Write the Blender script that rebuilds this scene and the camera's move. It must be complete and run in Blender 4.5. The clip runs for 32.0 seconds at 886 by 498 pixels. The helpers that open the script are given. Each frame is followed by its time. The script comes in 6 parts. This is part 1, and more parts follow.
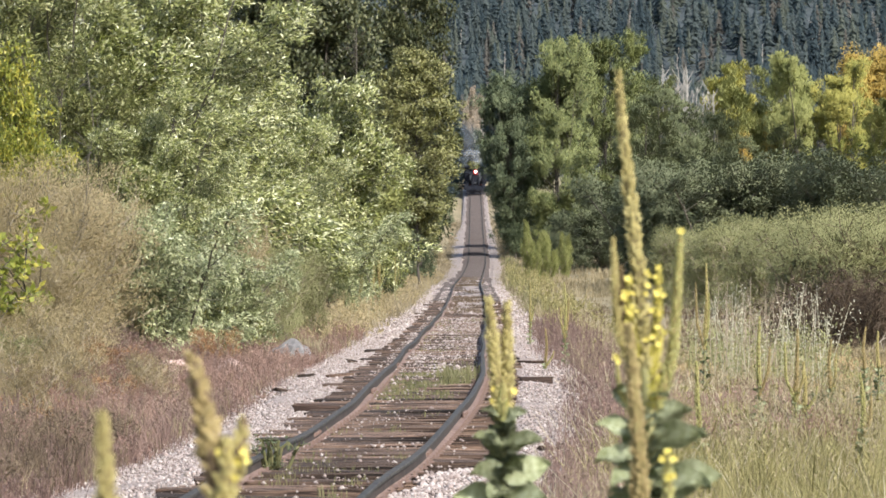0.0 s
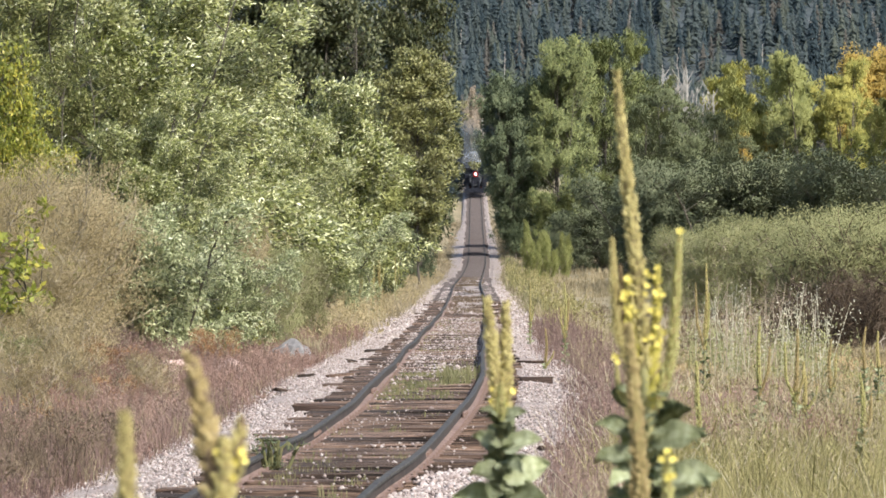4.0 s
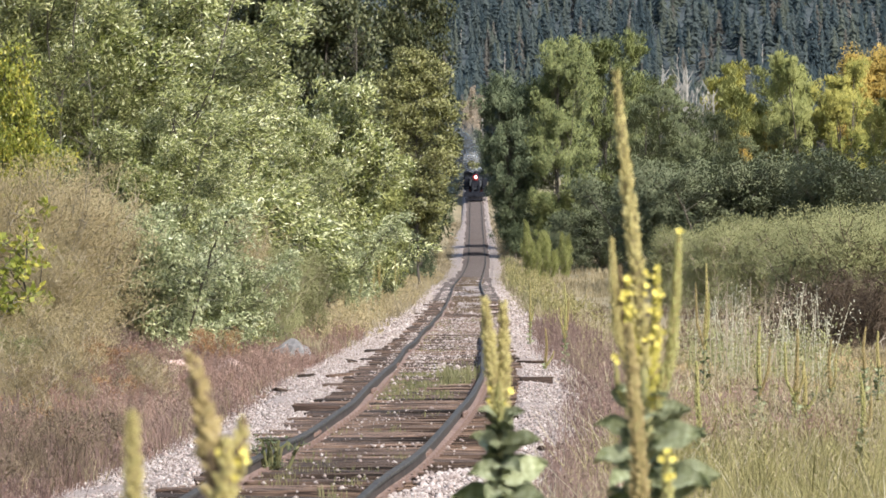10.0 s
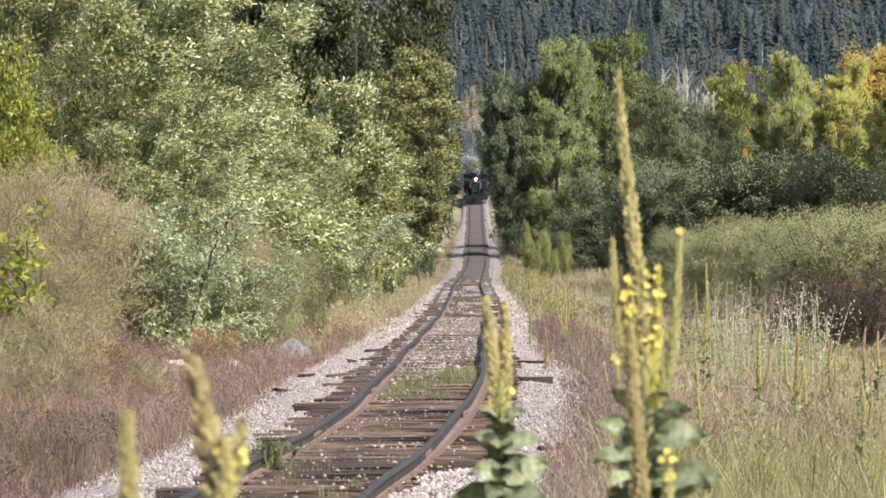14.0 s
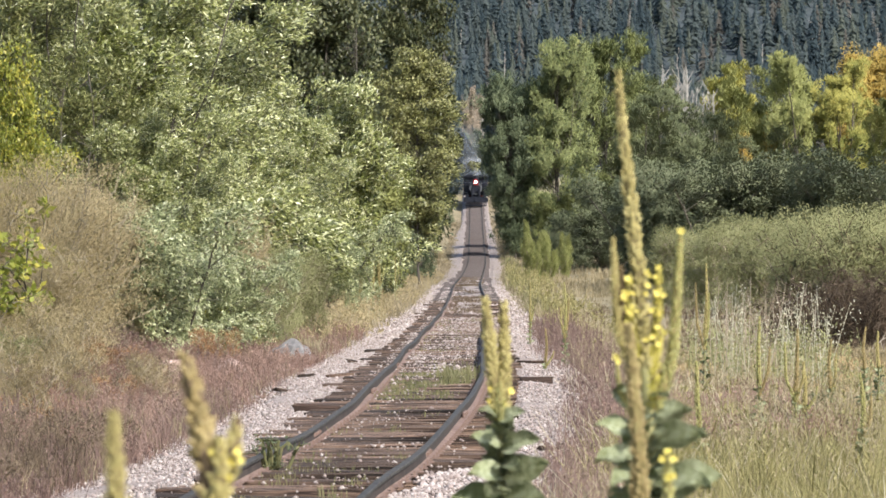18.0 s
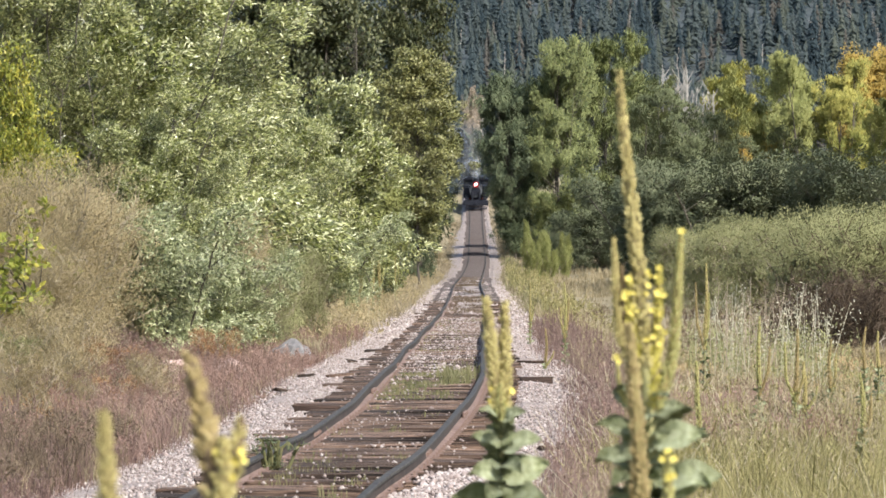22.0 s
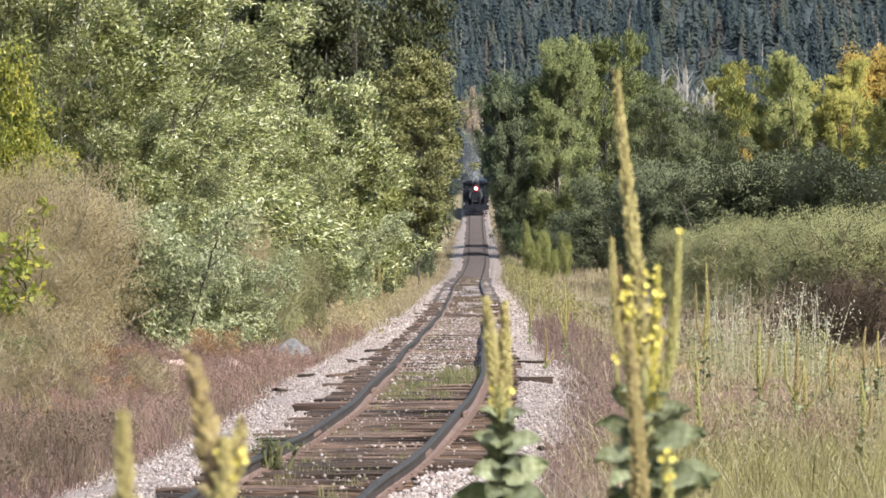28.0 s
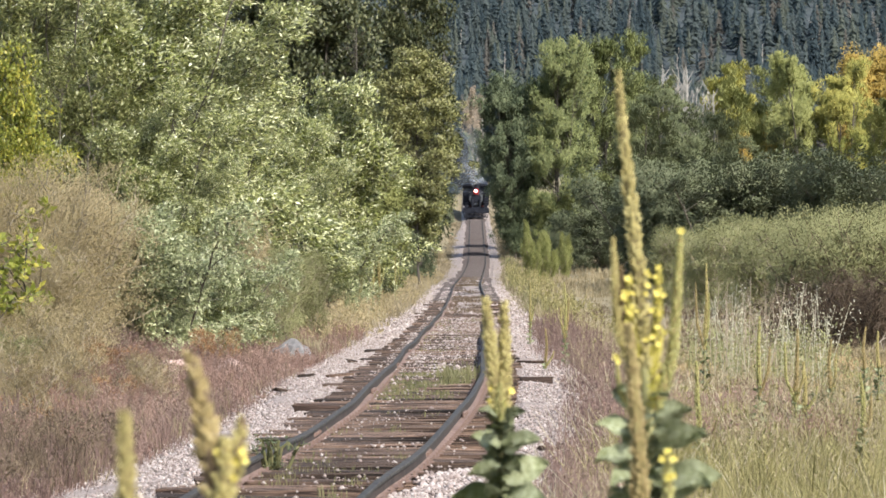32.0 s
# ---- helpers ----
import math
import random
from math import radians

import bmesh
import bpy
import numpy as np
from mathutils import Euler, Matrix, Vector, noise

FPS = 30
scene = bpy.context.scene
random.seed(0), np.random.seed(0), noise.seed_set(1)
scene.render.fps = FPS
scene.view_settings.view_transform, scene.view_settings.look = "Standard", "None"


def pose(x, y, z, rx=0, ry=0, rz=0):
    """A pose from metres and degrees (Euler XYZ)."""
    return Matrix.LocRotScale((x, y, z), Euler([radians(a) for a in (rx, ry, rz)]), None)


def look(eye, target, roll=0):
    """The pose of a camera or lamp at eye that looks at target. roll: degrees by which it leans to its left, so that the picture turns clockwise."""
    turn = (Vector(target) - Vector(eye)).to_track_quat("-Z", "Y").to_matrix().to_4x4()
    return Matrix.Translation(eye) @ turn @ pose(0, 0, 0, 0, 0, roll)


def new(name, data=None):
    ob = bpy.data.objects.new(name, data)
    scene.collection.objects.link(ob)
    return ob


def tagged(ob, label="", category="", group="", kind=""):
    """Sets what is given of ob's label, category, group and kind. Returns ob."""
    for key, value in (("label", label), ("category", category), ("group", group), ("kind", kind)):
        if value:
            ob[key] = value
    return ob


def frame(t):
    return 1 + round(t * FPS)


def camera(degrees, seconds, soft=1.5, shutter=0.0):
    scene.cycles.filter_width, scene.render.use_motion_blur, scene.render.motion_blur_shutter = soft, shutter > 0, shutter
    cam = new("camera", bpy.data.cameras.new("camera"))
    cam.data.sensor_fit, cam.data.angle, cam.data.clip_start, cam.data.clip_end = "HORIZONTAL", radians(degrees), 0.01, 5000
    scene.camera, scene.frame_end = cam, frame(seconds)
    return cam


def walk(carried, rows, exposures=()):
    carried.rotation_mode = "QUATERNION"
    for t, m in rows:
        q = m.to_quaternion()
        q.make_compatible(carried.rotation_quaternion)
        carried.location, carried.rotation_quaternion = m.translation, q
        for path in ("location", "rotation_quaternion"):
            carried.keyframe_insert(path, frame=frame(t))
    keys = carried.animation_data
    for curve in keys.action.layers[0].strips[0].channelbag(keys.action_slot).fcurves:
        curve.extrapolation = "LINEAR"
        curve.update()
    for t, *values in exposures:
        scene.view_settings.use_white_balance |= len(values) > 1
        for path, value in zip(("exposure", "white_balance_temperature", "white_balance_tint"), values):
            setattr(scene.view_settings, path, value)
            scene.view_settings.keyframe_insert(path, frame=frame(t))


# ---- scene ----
EYE = (0.0, 0.0, 2.4)
cam = camera(12.5, 32.0, soft=1.64)
cam.data.dof.use_dof = True
cam.data.dof.focus_distance = 85.0
cam.data.dof.aperture_fstop = 11.5
walk(cam, [(0.0, pose(*EYE, 90, 0, 0)), (32.0, pose(*EYE, 90, 0, 0))], exposures=[(0.0, 0.42), (32.0, 0.42)])

# ---- light: clear autumn midday, sun high behind the camera's right shoulder ----
SUN_TO = Vector((0.5, -0.54, 0.65)).normalized()
world = bpy.data.worlds.new("sky")
scene.world = world
world.use_nodes = True
_nt = world.node_tree
_sky = _nt.nodes.new("ShaderNodeTexSky")
_sky.sky_type = "NISHITA"
_sky.sun_disc = False
_sky.sun_elevation = math.asin(SUN_TO.z)
_sky.sun_rotation = math.atan2(SUN_TO.x, SUN_TO.y)
_sky.dust_density = 2.0
_bg = _nt.nodes["Background"]
_bg.inputs["Strength"].default_value = 0.16
_nt.links.new(_sky.outputs[0], _bg.inputs["Color"])
sun = new("sun", bpy.data.lights.new("sun", "SUN"))
sun.data.energy = 4.5
sun.data.angle = radians(0.6)
sun.data.color = (1.0, 0.955, 0.88)
sun.matrix_world = look(SUN_TO * 50, (0, 0, 0))


# ---- materials ----
def nodes_of(name):
    m = bpy.data.materials.new(name)
    m.use_nodes = True
    nt = m.node_tree
    return m, nt, nt.nodes["Principled BSDF"]


def ramp(nt, fac, stops):
    r = nt.nodes.new("ShaderNodeValToRGB")
    els = r.color_ramp.elements
    while len(els) < len(stops):
        els.new(0.5)
    for e, (p, c) in zip(els, stops):
        e.position, e.color = p, (*c, 1)
    nt.links.new(fac, r.inputs[0])
    return r.outputs[0]


def noise_of(nt, scale, detail=4, rough=0.6, stretch=None):
    tc = nt.nodes.new("ShaderNodeTexCoord")
    n = nt.nodes.new("ShaderNodeTexNoise")
    n.inputs["Scale"].default_value = scale
    n.inputs["Detail"].default_value = detail
    n.inputs["Roughness"].default_value = rough
    out = tc.outputs["Object"]
    if stretch:
        mp = nt.nodes.new("ShaderNodeMapping")
        mp.inputs["Scale"].default_value = stretch
        nt.links.new(out, mp.inputs[0])
        out = mp.outputs[0]
    nt.links.new(out, n.inputs[0])
    return n.outputs["Fac"]


def mix(nt, fac, a, b, kind="MIX"):
    m = nt.nodes.new("ShaderNodeMix")
    m.data_type, m.blend_type = "RGBA", kind
    for sock, v in ((m.inputs[0], fac), (m.inputs[6], a), (m.inputs[7], b)):
        if isinstance(v, (int, float)):
            sock.default_value = v
        elif isinstance(v, tuple):
            sock.default_value = (*v, 1)
        else:
            nt.links.new(v, sock)
    return m.outputs[2]


def bump(nt, height, strength, dist, bsdf):
    b = nt.nodes.new("ShaderNodeBump")
    b.inputs["Strength"].default_value = strength
    b.inputs["Distance"].default_value = dist
    nt.links.new(height, b.inputs["Height"])
    nt.links.new(b.outputs[0], bsdf.inputs["Normal"])


def leaf_mat(name, cols, patch=0.6, rough=0.5, through_light=0.3, spec=0.4, drift_share=0.5):
    """Leaves: each its own shade, with drifts of colour over the crown and some light coming through."""
    m, nt, b = nodes_of(name)
    geo = nt.nodes.new("ShaderNodeNewGeometry")
    n = len(cols)
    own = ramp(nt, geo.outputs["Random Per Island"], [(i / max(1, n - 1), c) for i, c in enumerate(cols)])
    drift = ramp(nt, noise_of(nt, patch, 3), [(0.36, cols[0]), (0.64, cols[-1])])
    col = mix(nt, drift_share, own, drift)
    b.inputs["Roughness"].default_value = rough
    b.inputs["Specular IOR Level"].default_value = spec
    nt.links.new(col, b.inputs["Base Color"])
    tr = nt.nodes.new("ShaderNodeBsdfTranslucent")
    nt.links.new(col, tr.inputs["Color"])
    ms = nt.nodes.new("ShaderNodeMixShader")
    ms.inputs[0].default_value = through_light
    nt.links.new(b.outputs[0], ms.inputs[1])
    nt.links.new(tr.outputs[0], ms.inputs[2])
    nt.links.new(ms.outputs[0], nt.nodes["Material Output"].inputs["Surface"])
    return m


def plain_mat(name, c1, c2, scale=8.0, rough=0.8, metal=0.0, bump_s=0.3, bump_d=0.01, stretch=None, vary=True, spread=(0.71, 1.13), hard=0.2):
    m, nt, b = nodes_of(name)
    f = noise_of(nt, scale, 5, 0.65, stretch)
    col = ramp(nt, f, [(0.5 - hard, c1), (0.5 + hard, c2)])
    if vary:
        oi = nt.nodes.new("ShaderNodeObjectInfo")
        v = ramp(nt, oi.outputs["Random"], [(0.0, (spread[0],) * 3), (1.0, (spread[1],) * 3)])
        col = mix(nt, 1.0, col, v, "MULTIPLY")
    nt.links.new(col, b.inputs["Base Color"])
    b.inputs["Roughness"].default_value = rough
    b.inputs["Metallic"].default_value = metal
    if bump_s:
        bump(nt, f, bump_s, bump_d, b)
    return m


def island_mat(name, cols, rough=0.85, patch=None):
    m, nt, b = nodes_of(name)
    geo = nt.nodes.new("ShaderNodeNewGeometry")
    n = len(cols)
    col = ramp(nt, geo.outputs["Random Per Island"], [(i / max(1, n - 1), c) for i, c in enumerate(cols)])
    if patch:
        col = mix(nt, 0.5, col, ramp(nt, noise_of(nt, patch, 4), [(0.35, cols[0]), (0.65, cols[-1])]))
    nt.links.new(col, b.inputs["Base Color"])
    b.inputs["Roughness"].default_value = rough
    return m


M_BARK = plain_mat("grey_bark", (0.06, 0.05, 0.04), (0.16, 0.14, 0.115), 6, 0.9, stretch=(1, 1, 0.25))
M_BARK_PALE = plain_mat("pale_dead_wood", (0.3, 0.28, 0.25), (0.52, 0.5, 0.46), 5, 0.9, stretch=(1, 1, 0.2))
# Glints put into the palest colour beside leaf undersides; dark gaps into the darkest.
M_WILLOW = leaf_mat("glinted_willow_leaves", [(0.036, 0.05, 0.008), (0.09, 0.112, 0.022), (0.18, 0.207, 0.046), (0.285, 0.312, 0.083), (0.48, 0.495, 0.22), (0.82, 0.83, 0.56)], 0.22, 0.36, 0.12, 0.6, 0.1)
# Darker copy of the willow leaves: the shade they stand in is coloured in.
M_SHADEWILLOW = leaf_mat("shaded_willow_leaves", [(0.045, 0.057, 0.014), (0.1, 0.118, 0.032), (0.185, 0.2, 0.062), (0.42, 0.42, 0.19)], 0.22, 0.4, 0.16, 0.5, 0.1)
M_OLIVELEAF = leaf_mat("olive_cottonwood_leaves", [(0.05, 0.055, 0.013), (0.115, 0.124, 0.032), (0.205, 0.208, 0.064), (0.42, 0.41, 0.19)], 0.4, 0.45, 0.2, 0.5, 0.2)
M_SILVER = leaf_mat("silver_leaves", [(0.1, 0.13, 0.045), (0.22, 0.255, 0.11), (0.37, 0.4, 0.2), (0.64, 0.66, 0.44)], 0.5, 0.45, 0.16, 0.5, 0.15)
M_YELLOWGREEN = leaf_mat("yellow_green_leaves", [(0.07, 0.1, 0.016), (0.16, 0.2, 0.032), (0.28, 0.31, 0.05), (0.5, 0.43, 0.075)], 0.5, 0.45, 0.3, 0.4, 0.25)
M_GREEN = leaf_mat("cottonwood_leaves", [(0.06, 0.083, 0.03), (0.16, 0.19, 0.07), (0.33, 0.355, 0.14)], 0.5, 0.6, 0.22, 0.3, 0.3)
M_DEEPGREEN = leaf_mat("deep_green_leaves", [(0.05, 0.074, 0.04), (0.1, 0.13, 0.066), (0.19, 0.22, 0.12)], 0.5, 0.6, 0.2, 0.3, 0.35)
# Deep shade put into the leaf colour; the pale last stop is lit specks.
M_SHADELEAF = leaf_mat("shade_dark_leaves", [(0.02, 0.028, 0.009), (0.035, 0.046, 0.015), (0.06, 0.07, 0.026), (0.2, 0.205, 0.1)], 0.3, 0.5, 0.12, 0.4, 0.12)
M_SHRUB = leaf_mat("dark_shrub_leaves", [(0.085, 0.104, 0.058), (0.13, 0.15, 0.084), (0.19, 0.208, 0.122)], 0.3, 0.7, 0.2, 0.2, 0.5)
M_SAGE = leaf_mat("grey_green_leaves", [(0.165, 0.172, 0.076), (0.25, 0.255, 0.122), (0.35, 0.35, 0.18)], 0.4, 0.7, 0.25, 0.2)
M_LIME = leaf_mat("lime_leaves", [(0.18, 0.2, 0.065), (0.28, 0.3, 0.1), (0.4, 0.41, 0.17)], 0.2, 0.7, 0.3, 0.2, 0.65)
M_PALESEED = leaf_mat("pale_seed_fluff", [(0.28, 0.27, 0.17), (0.42, 0.4, 0.28), (0.66, 0.64, 0.52)], 2.0, 0.8, 0.3)
M_STRAW = leaf_mat("pale_straw", [(0.4, 0.35, 0.22), (0.55, 0.49, 0.34), (0.68, 0.62, 0.47)], 0.5, 0.7, 0.2)
M_YELLOW = leaf_mat("autumn_yellow_leaves", [(0.2, 0.23, 0.07), (0.34, 0.34, 0.09), (0.5, 0.44, 0.13)], 0.15, 0.7, 0.3, 0.2, 0.5)
M_ORANGE = leaf_mat("autumn_orange_leaves", [(0.3, 0.24, 0.07), (0.45, 0.33, 0.09), (0.58, 0.42, 0.12)], 0.3, 0.7, 0.3, 0.2, 0.5)
M_BROWNBUSH = leaf_mat("dry_brush_leaves", [(0.245, 0.195, 0.1), (0.35, 0.285, 0.155), (0.48, 0.41, 0.25)], 0.8, 0.8, 0.25, 0.2, 0.5)
M_RUST = leaf_mat("rust_red_leaves", [(0.22, 0.1, 0.05), (0.32, 0.17, 0.08), (0.4, 0.26, 0.13)], 0.8, 0.7, 0.2)
M_DEADNEEDLE = leaf_mat("dead_needles", [(0.26, 0.205, 0.15), (0.34, 0.28, 0.21), (0.44, 0.375, 0.3)], 0.4, 0.8, 0.1)
M_PINE = leaf_mat("pine_needles", [(0.05, 0.066, 0.032), (0.1, 0.122, 0.06), (0.18, 0.196, 0.1)], 0.3, 0.7, 0.1, 0.2, 0.4)
# Distance haze put into the needle colours: blued, paled, more light let through.
HILL_HAZE_COLS = ((0.062, 0.088, 0.1), (0.085, 0.115, 0.124), (0.12, 0.148, 0.146), (0.15, 0.172, 0.145), (0.172, 0.165, 0.148))
M_HILLPINES = [leaf_mat("haze_blue_spruce_needles", [tuple(v * 0.9 for v in c), c, tuple(v * 1.1 for v in c)], 0.3, 0.95, 0.52, 0.05, 0.2) for c in HILL_HAZE_COLS]
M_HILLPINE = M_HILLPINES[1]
M_TAN = leaf_mat("tan_grass", [(0.165, 0.13, 0.066), (0.29, 0.24, 0.132), (0.47, 0.4, 0.26)], 0.18, 0.7, 0.25)
M_OLIVEGRASS = leaf_mat("olive_grass", [(0.14, 0.13, 0.045), (0.27, 0.24, 0.09), (0.48, 0.43, 0.21)], 0.3, 0.7, 0.3, 0.4, 0.3)
M_BANKTAN = leaf_mat("bleached_bank_grass", [(0.18, 0.145, 0.085), (0.29, 0.238, 0.15), (0.44, 0.375, 0.26)], 0.18, 0.7, 0.25)
M_BROWNTWIG = plain_mat("brown_twigs", (0.055, 0.038, 0.024), (0.14, 0.1, 0.066), 9, 0.9)
M_PURPLE = leaf_mat("purple_brown_weeds", [(0.095, 0.06, 0.053), (0.18, 0.117, 0.1), (0.3, 0.21, 0.175)], 0.4, 0.8, 0.2)
M_REDGRASS = leaf_mat("reddish_grass", [(0.172, 0.094, 0.076), (0.272, 0.165, 0.132), (0.4, 0.285, 0.23)], 0.35, 0.8, 0.25)
M_STUBBLE = leaf_mat("mown_tan_grass", [(0.38, 0.275, 0.14), (0.49, 0.37, 0.205), (0.6, 0.48, 0.29)], 0.3, 0.8, 0.25, 0.2, 0.4)
M_DULLWEED = leaf_mat("dull_brown_weeds", [(0.08, 0.058, 0.038), (0.14, 0.102, 0.068), (0.22, 0.165, 0.112)], 0.5, 0.8, 0.2)
M_WEED = leaf_mat("green_weeds", [(0.12, 0.135, 0.05), (0.19, 0.19, 0.08), (0.29, 0.26, 0.13)], 2.0, 0.6, 0.3)
M_STONE = island_mat("ballast_stone", [(0.2, 0.155, 0.14), (0.34, 0.277, 0.252), (0.43, 0.365, 0.337), (0.57, 0.515, 0.485)], 0.9)
M_LUMP = plain_mat("limestone_lump", (0.32, 0.257, 0.226), (0.53, 0.465, 0.425), 1.5, 0.9, bump_s=0.6, bump_d=0.2, spread=(0.55, 1.15))
M_TWIG = plain_mat("dry_twigs", (0.26, 0.22, 0.15), (0.42, 0.36, 0.26), 8, 0.9)
M_DUSTYTIE = plain_mat("dust_covered_tie", (0.1, 0.083, 0.08), (0.17, 0.145, 0.14), 2, 0.95, vary=False)
M_BED = plain_mat("ballast_bed", (0.17, 0.132, 0.117), (0.43, 0.372, 0.342), 14, 0.95, bump_s=0.9, bump_d=0.05, vary=False)
M_TIE = plain_mat("weathered_tie", (0.028, 0.016, 0.011), (0.225, 0.15, 0.108), 5, 0.9, bump_s=1.0, bump_d=0.03, stretch=(0.3, 6, 6), spread=(0.2, 1.5), hard=0.09)
M_STEEL = plain_mat("rail_steel", (0.04, 0.039, 0.038), (0.1, 0.095, 0.09), 9, 0.7, 0.0, 0.4, 0.004, vary=False)
M_STEEL.node_tree.nodes["Principled BSDF"].inputs["Specular IOR Level"].default_value = 0.1
M_RAILBASE = plain_mat("dusty_rail_foot", (0.13, 0.08, 0.064), (0.27, 0.19, 0.16), 5, 0.85, 0.0, 0.3, 0.004, vary=False)
# Rust brown, darkened to put the rail side's shadow into the web colour.
M_WEB = plain_mat("rust_and_shade_rail_web", (0.025, 0.02, 0.018), (0.07, 0.052, 0.045), 5, 0.85, vary=False)
M_ROCK = plain_mat("grey_rock", (0.13, 0.125, 0.127), (0.29, 0.28, 0.28), 4, 0.9, bump_s=0.7, bump_d=0.05)
M_PINKROCK = plain_mat("pink_rock", (0.36, 0.25, 0.22), (0.55, 0.42, 0.37), 4, 0.9, bump_s=0.7, bump_d=0.05)
M_POST = plain_mat("weathered_post", (0.2, 0.17, 0.14), (0.45, 0.4, 0.34), 12, 0.9, stretch=(1, 1, 0.2))
M_DARKTIMBER = plain_mat("dark_timber", (0.02, 0.013, 0.01), (0.085, 0.052, 0.038), 8, 0.95, bump_s=0.8, bump_d=0.02, stretch=(0.3, 4, 4))


def ground_mat():
    m, nt, b = nodes_of("dry_ground")
    f1 = noise_of(nt, 0.06, 5)
    f2 = noise_of(nt, 1.3, 6)
    f3 = noise_of(nt, 14, 4)
    c = ramp(nt, f1, [(0.35, (0.2, 0.17, 0.085)), (0.65, (0.34, 0.27, 0.15))])
    c = mix(nt, 0.45, c, ramp(nt, f2, [(0.35, (0.16, 0.115, 0.075)), (0.65, (0.4, 0.34, 0.2))]))
    c = mix(nt, 0.35, c, ramp(nt, f3, [(0.35, (0.1, 0.085, 0.05)), (0.7, (0.42, 0.36, 0.23))]))
    # Hill floor from 820 m on: needle litter with haze blue put into it.
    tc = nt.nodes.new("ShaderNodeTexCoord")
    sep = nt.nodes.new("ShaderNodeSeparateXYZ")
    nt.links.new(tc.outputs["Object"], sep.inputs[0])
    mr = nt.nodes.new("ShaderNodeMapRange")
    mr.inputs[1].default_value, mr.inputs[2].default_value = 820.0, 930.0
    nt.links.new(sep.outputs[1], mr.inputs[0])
    hazed_litter = ramp(nt, noise_of(nt, 0.05, 6), [(0.35, (0.045, 0.06, 0.066)), (0.7, (0.075, 0.09, 0.086))])
    c = mix(nt, mr.outputs[0], c, hazed_litter)
    nt.links.new(c, b.inputs["Base Color"])
    b.inputs["Roughness"].default_value = 0.95
    bump(nt, f3, 0.8, 0.05, b)
    return m


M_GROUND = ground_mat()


# ---- builders ----
def mesh_of(name, verts, faces, mat=None):
    me = bpy.data.meshes.new(name)
    me.from_pydata(verts, [], faces)
    if mat:
        me.materials.append(mat)
    me.update()
    return me


def quads_mesh(name, quads, mat, toward=None, share=0.6):
    """A mesh of loose quads from an array (n, 4, 3). toward: the way each faces; its shading then leans to that, as in a soft crown."""
    n = len(quads)
    if toward is not None:
        g = np.cross(quads[:, 2] - quads[:, 0], quads[:, 3] - quads[:, 1])
        g /= np.linalg.norm(g, axis=1)[:, None] + 1e-9
        flip = (g * toward).sum(1) < 0
        quads = np.where(flip[:, None, None], quads[:, ::-1], quads)
        g = np.where(flip[:, None], -g, g)
        toward = toward / (np.linalg.norm(toward, axis=1)[:, None] + 1e-9)
        g = g * (1 - share) + toward * share
        g /= np.linalg.norm(g, axis=1)[:, None] + 1e-9
    me = bpy.data.meshes.new(name)
    me.vertices.add(4 * n)
    me.vertices.foreach_set("co", np.ascontiguousarray(quads, dtype=np.float32).ravel())
    me.loops.add(4 * n)
    me.loops.foreach_set("vertex_index", np.arange(4 * n, dtype=np.int32))
    me.polygons.add(n)
    me.polygons.foreach_set("loop_start", np.arange(0, 4 * n, 4, dtype=np.int32))
    me.polygons.foreach_set("loop_total", np.full(n, 4, dtype=np.int32))
    me.materials.append(mat)
    me.update(calc_edges=True)
    if toward is not None:
        me.polygons.foreach_set("use_smooth", np.ones(n, dtype=bool))
        me.normals_split_custom_set(np.repeat(g, 4, axis=0).tolist())
    return me


def part(name, bm, material, parent, label=""):
    """Links a bmesh or a mesh as one mesh object under a thing or a part."""
    if isinstance(bm, bmesh.types.BMesh):
        me = bpy.data.meshes.new(name)
        bm.to_mesh(me)
        bm.free()
        me.materials.append(material)
    else:
        me = bm
        if material and not me.materials:
            me.materials.append(material)
    ob = new(name, me)
    ob.parent = parent
    if label:
        tagged(ob, label)
    return ob


def thing(name, m, label, category, group="", kind=""):
    ob = new(name)
    ob.matrix_world = m
    ob.empty_display_size = 0.2
    return tagged(ob, label, category, group, kind)


def tube(bm, pts, radii, sides=6, cap=True):
    """A tapered tube along points, added to bm."""
    rings = []
    for i, p in enumerate(pts):
        p = Vector(p)
        a = Vector(pts[max(0, i - 1)])
        b = Vector(pts[min(len(pts) - 1, i + 1)])
        d = (b - a).normalized() if (b - a).length > 1e-9 else Vector((0, 0, 1))
        u = d.orthogonal().normalized()
        if i:
            u = (pu - d * pu.dot(d)).normalized()
        pu = u
        v = d.cross(u)
        rings.append([bm.verts.new(p + (u * math.cos(k * math.tau / sides) + v * math.sin(k * math.tau / sides)) * radii[i]) for k in range(sides)])
    for r0, r1 in zip(rings, rings[1:]):
        for k in range(sides):
            bm.faces.new((r0[k], r0[(k + 1) % sides], r1[(k + 1) % sides], r1[k]))
    if cap:
        bm.faces.new(rings[0][::-1])
        bm.faces.new(rings[-1])
    return rings


def box(bm, x0, x1, y0, y1, z0, z1, bevel=0.0):
    r = bmesh.ops.create_cube(bm, size=1)
    vs = r["verts"]
    for v in vs:
        v.co = Vector(((x0 + x1) / 2 + v.co.x * (x1 - x0), (y0 + y1) / 2 + v.co.y * (y1 - y0), (z0 + z1) / 2 + v.co.z * (z1 - z0)))
    if bevel:
        es = list({e for v in vs for e in v.link_edges})
        bmesh.ops.bevel(bm, geom=es, offset=bevel, segments=1, affect="EDGES")
    return vs


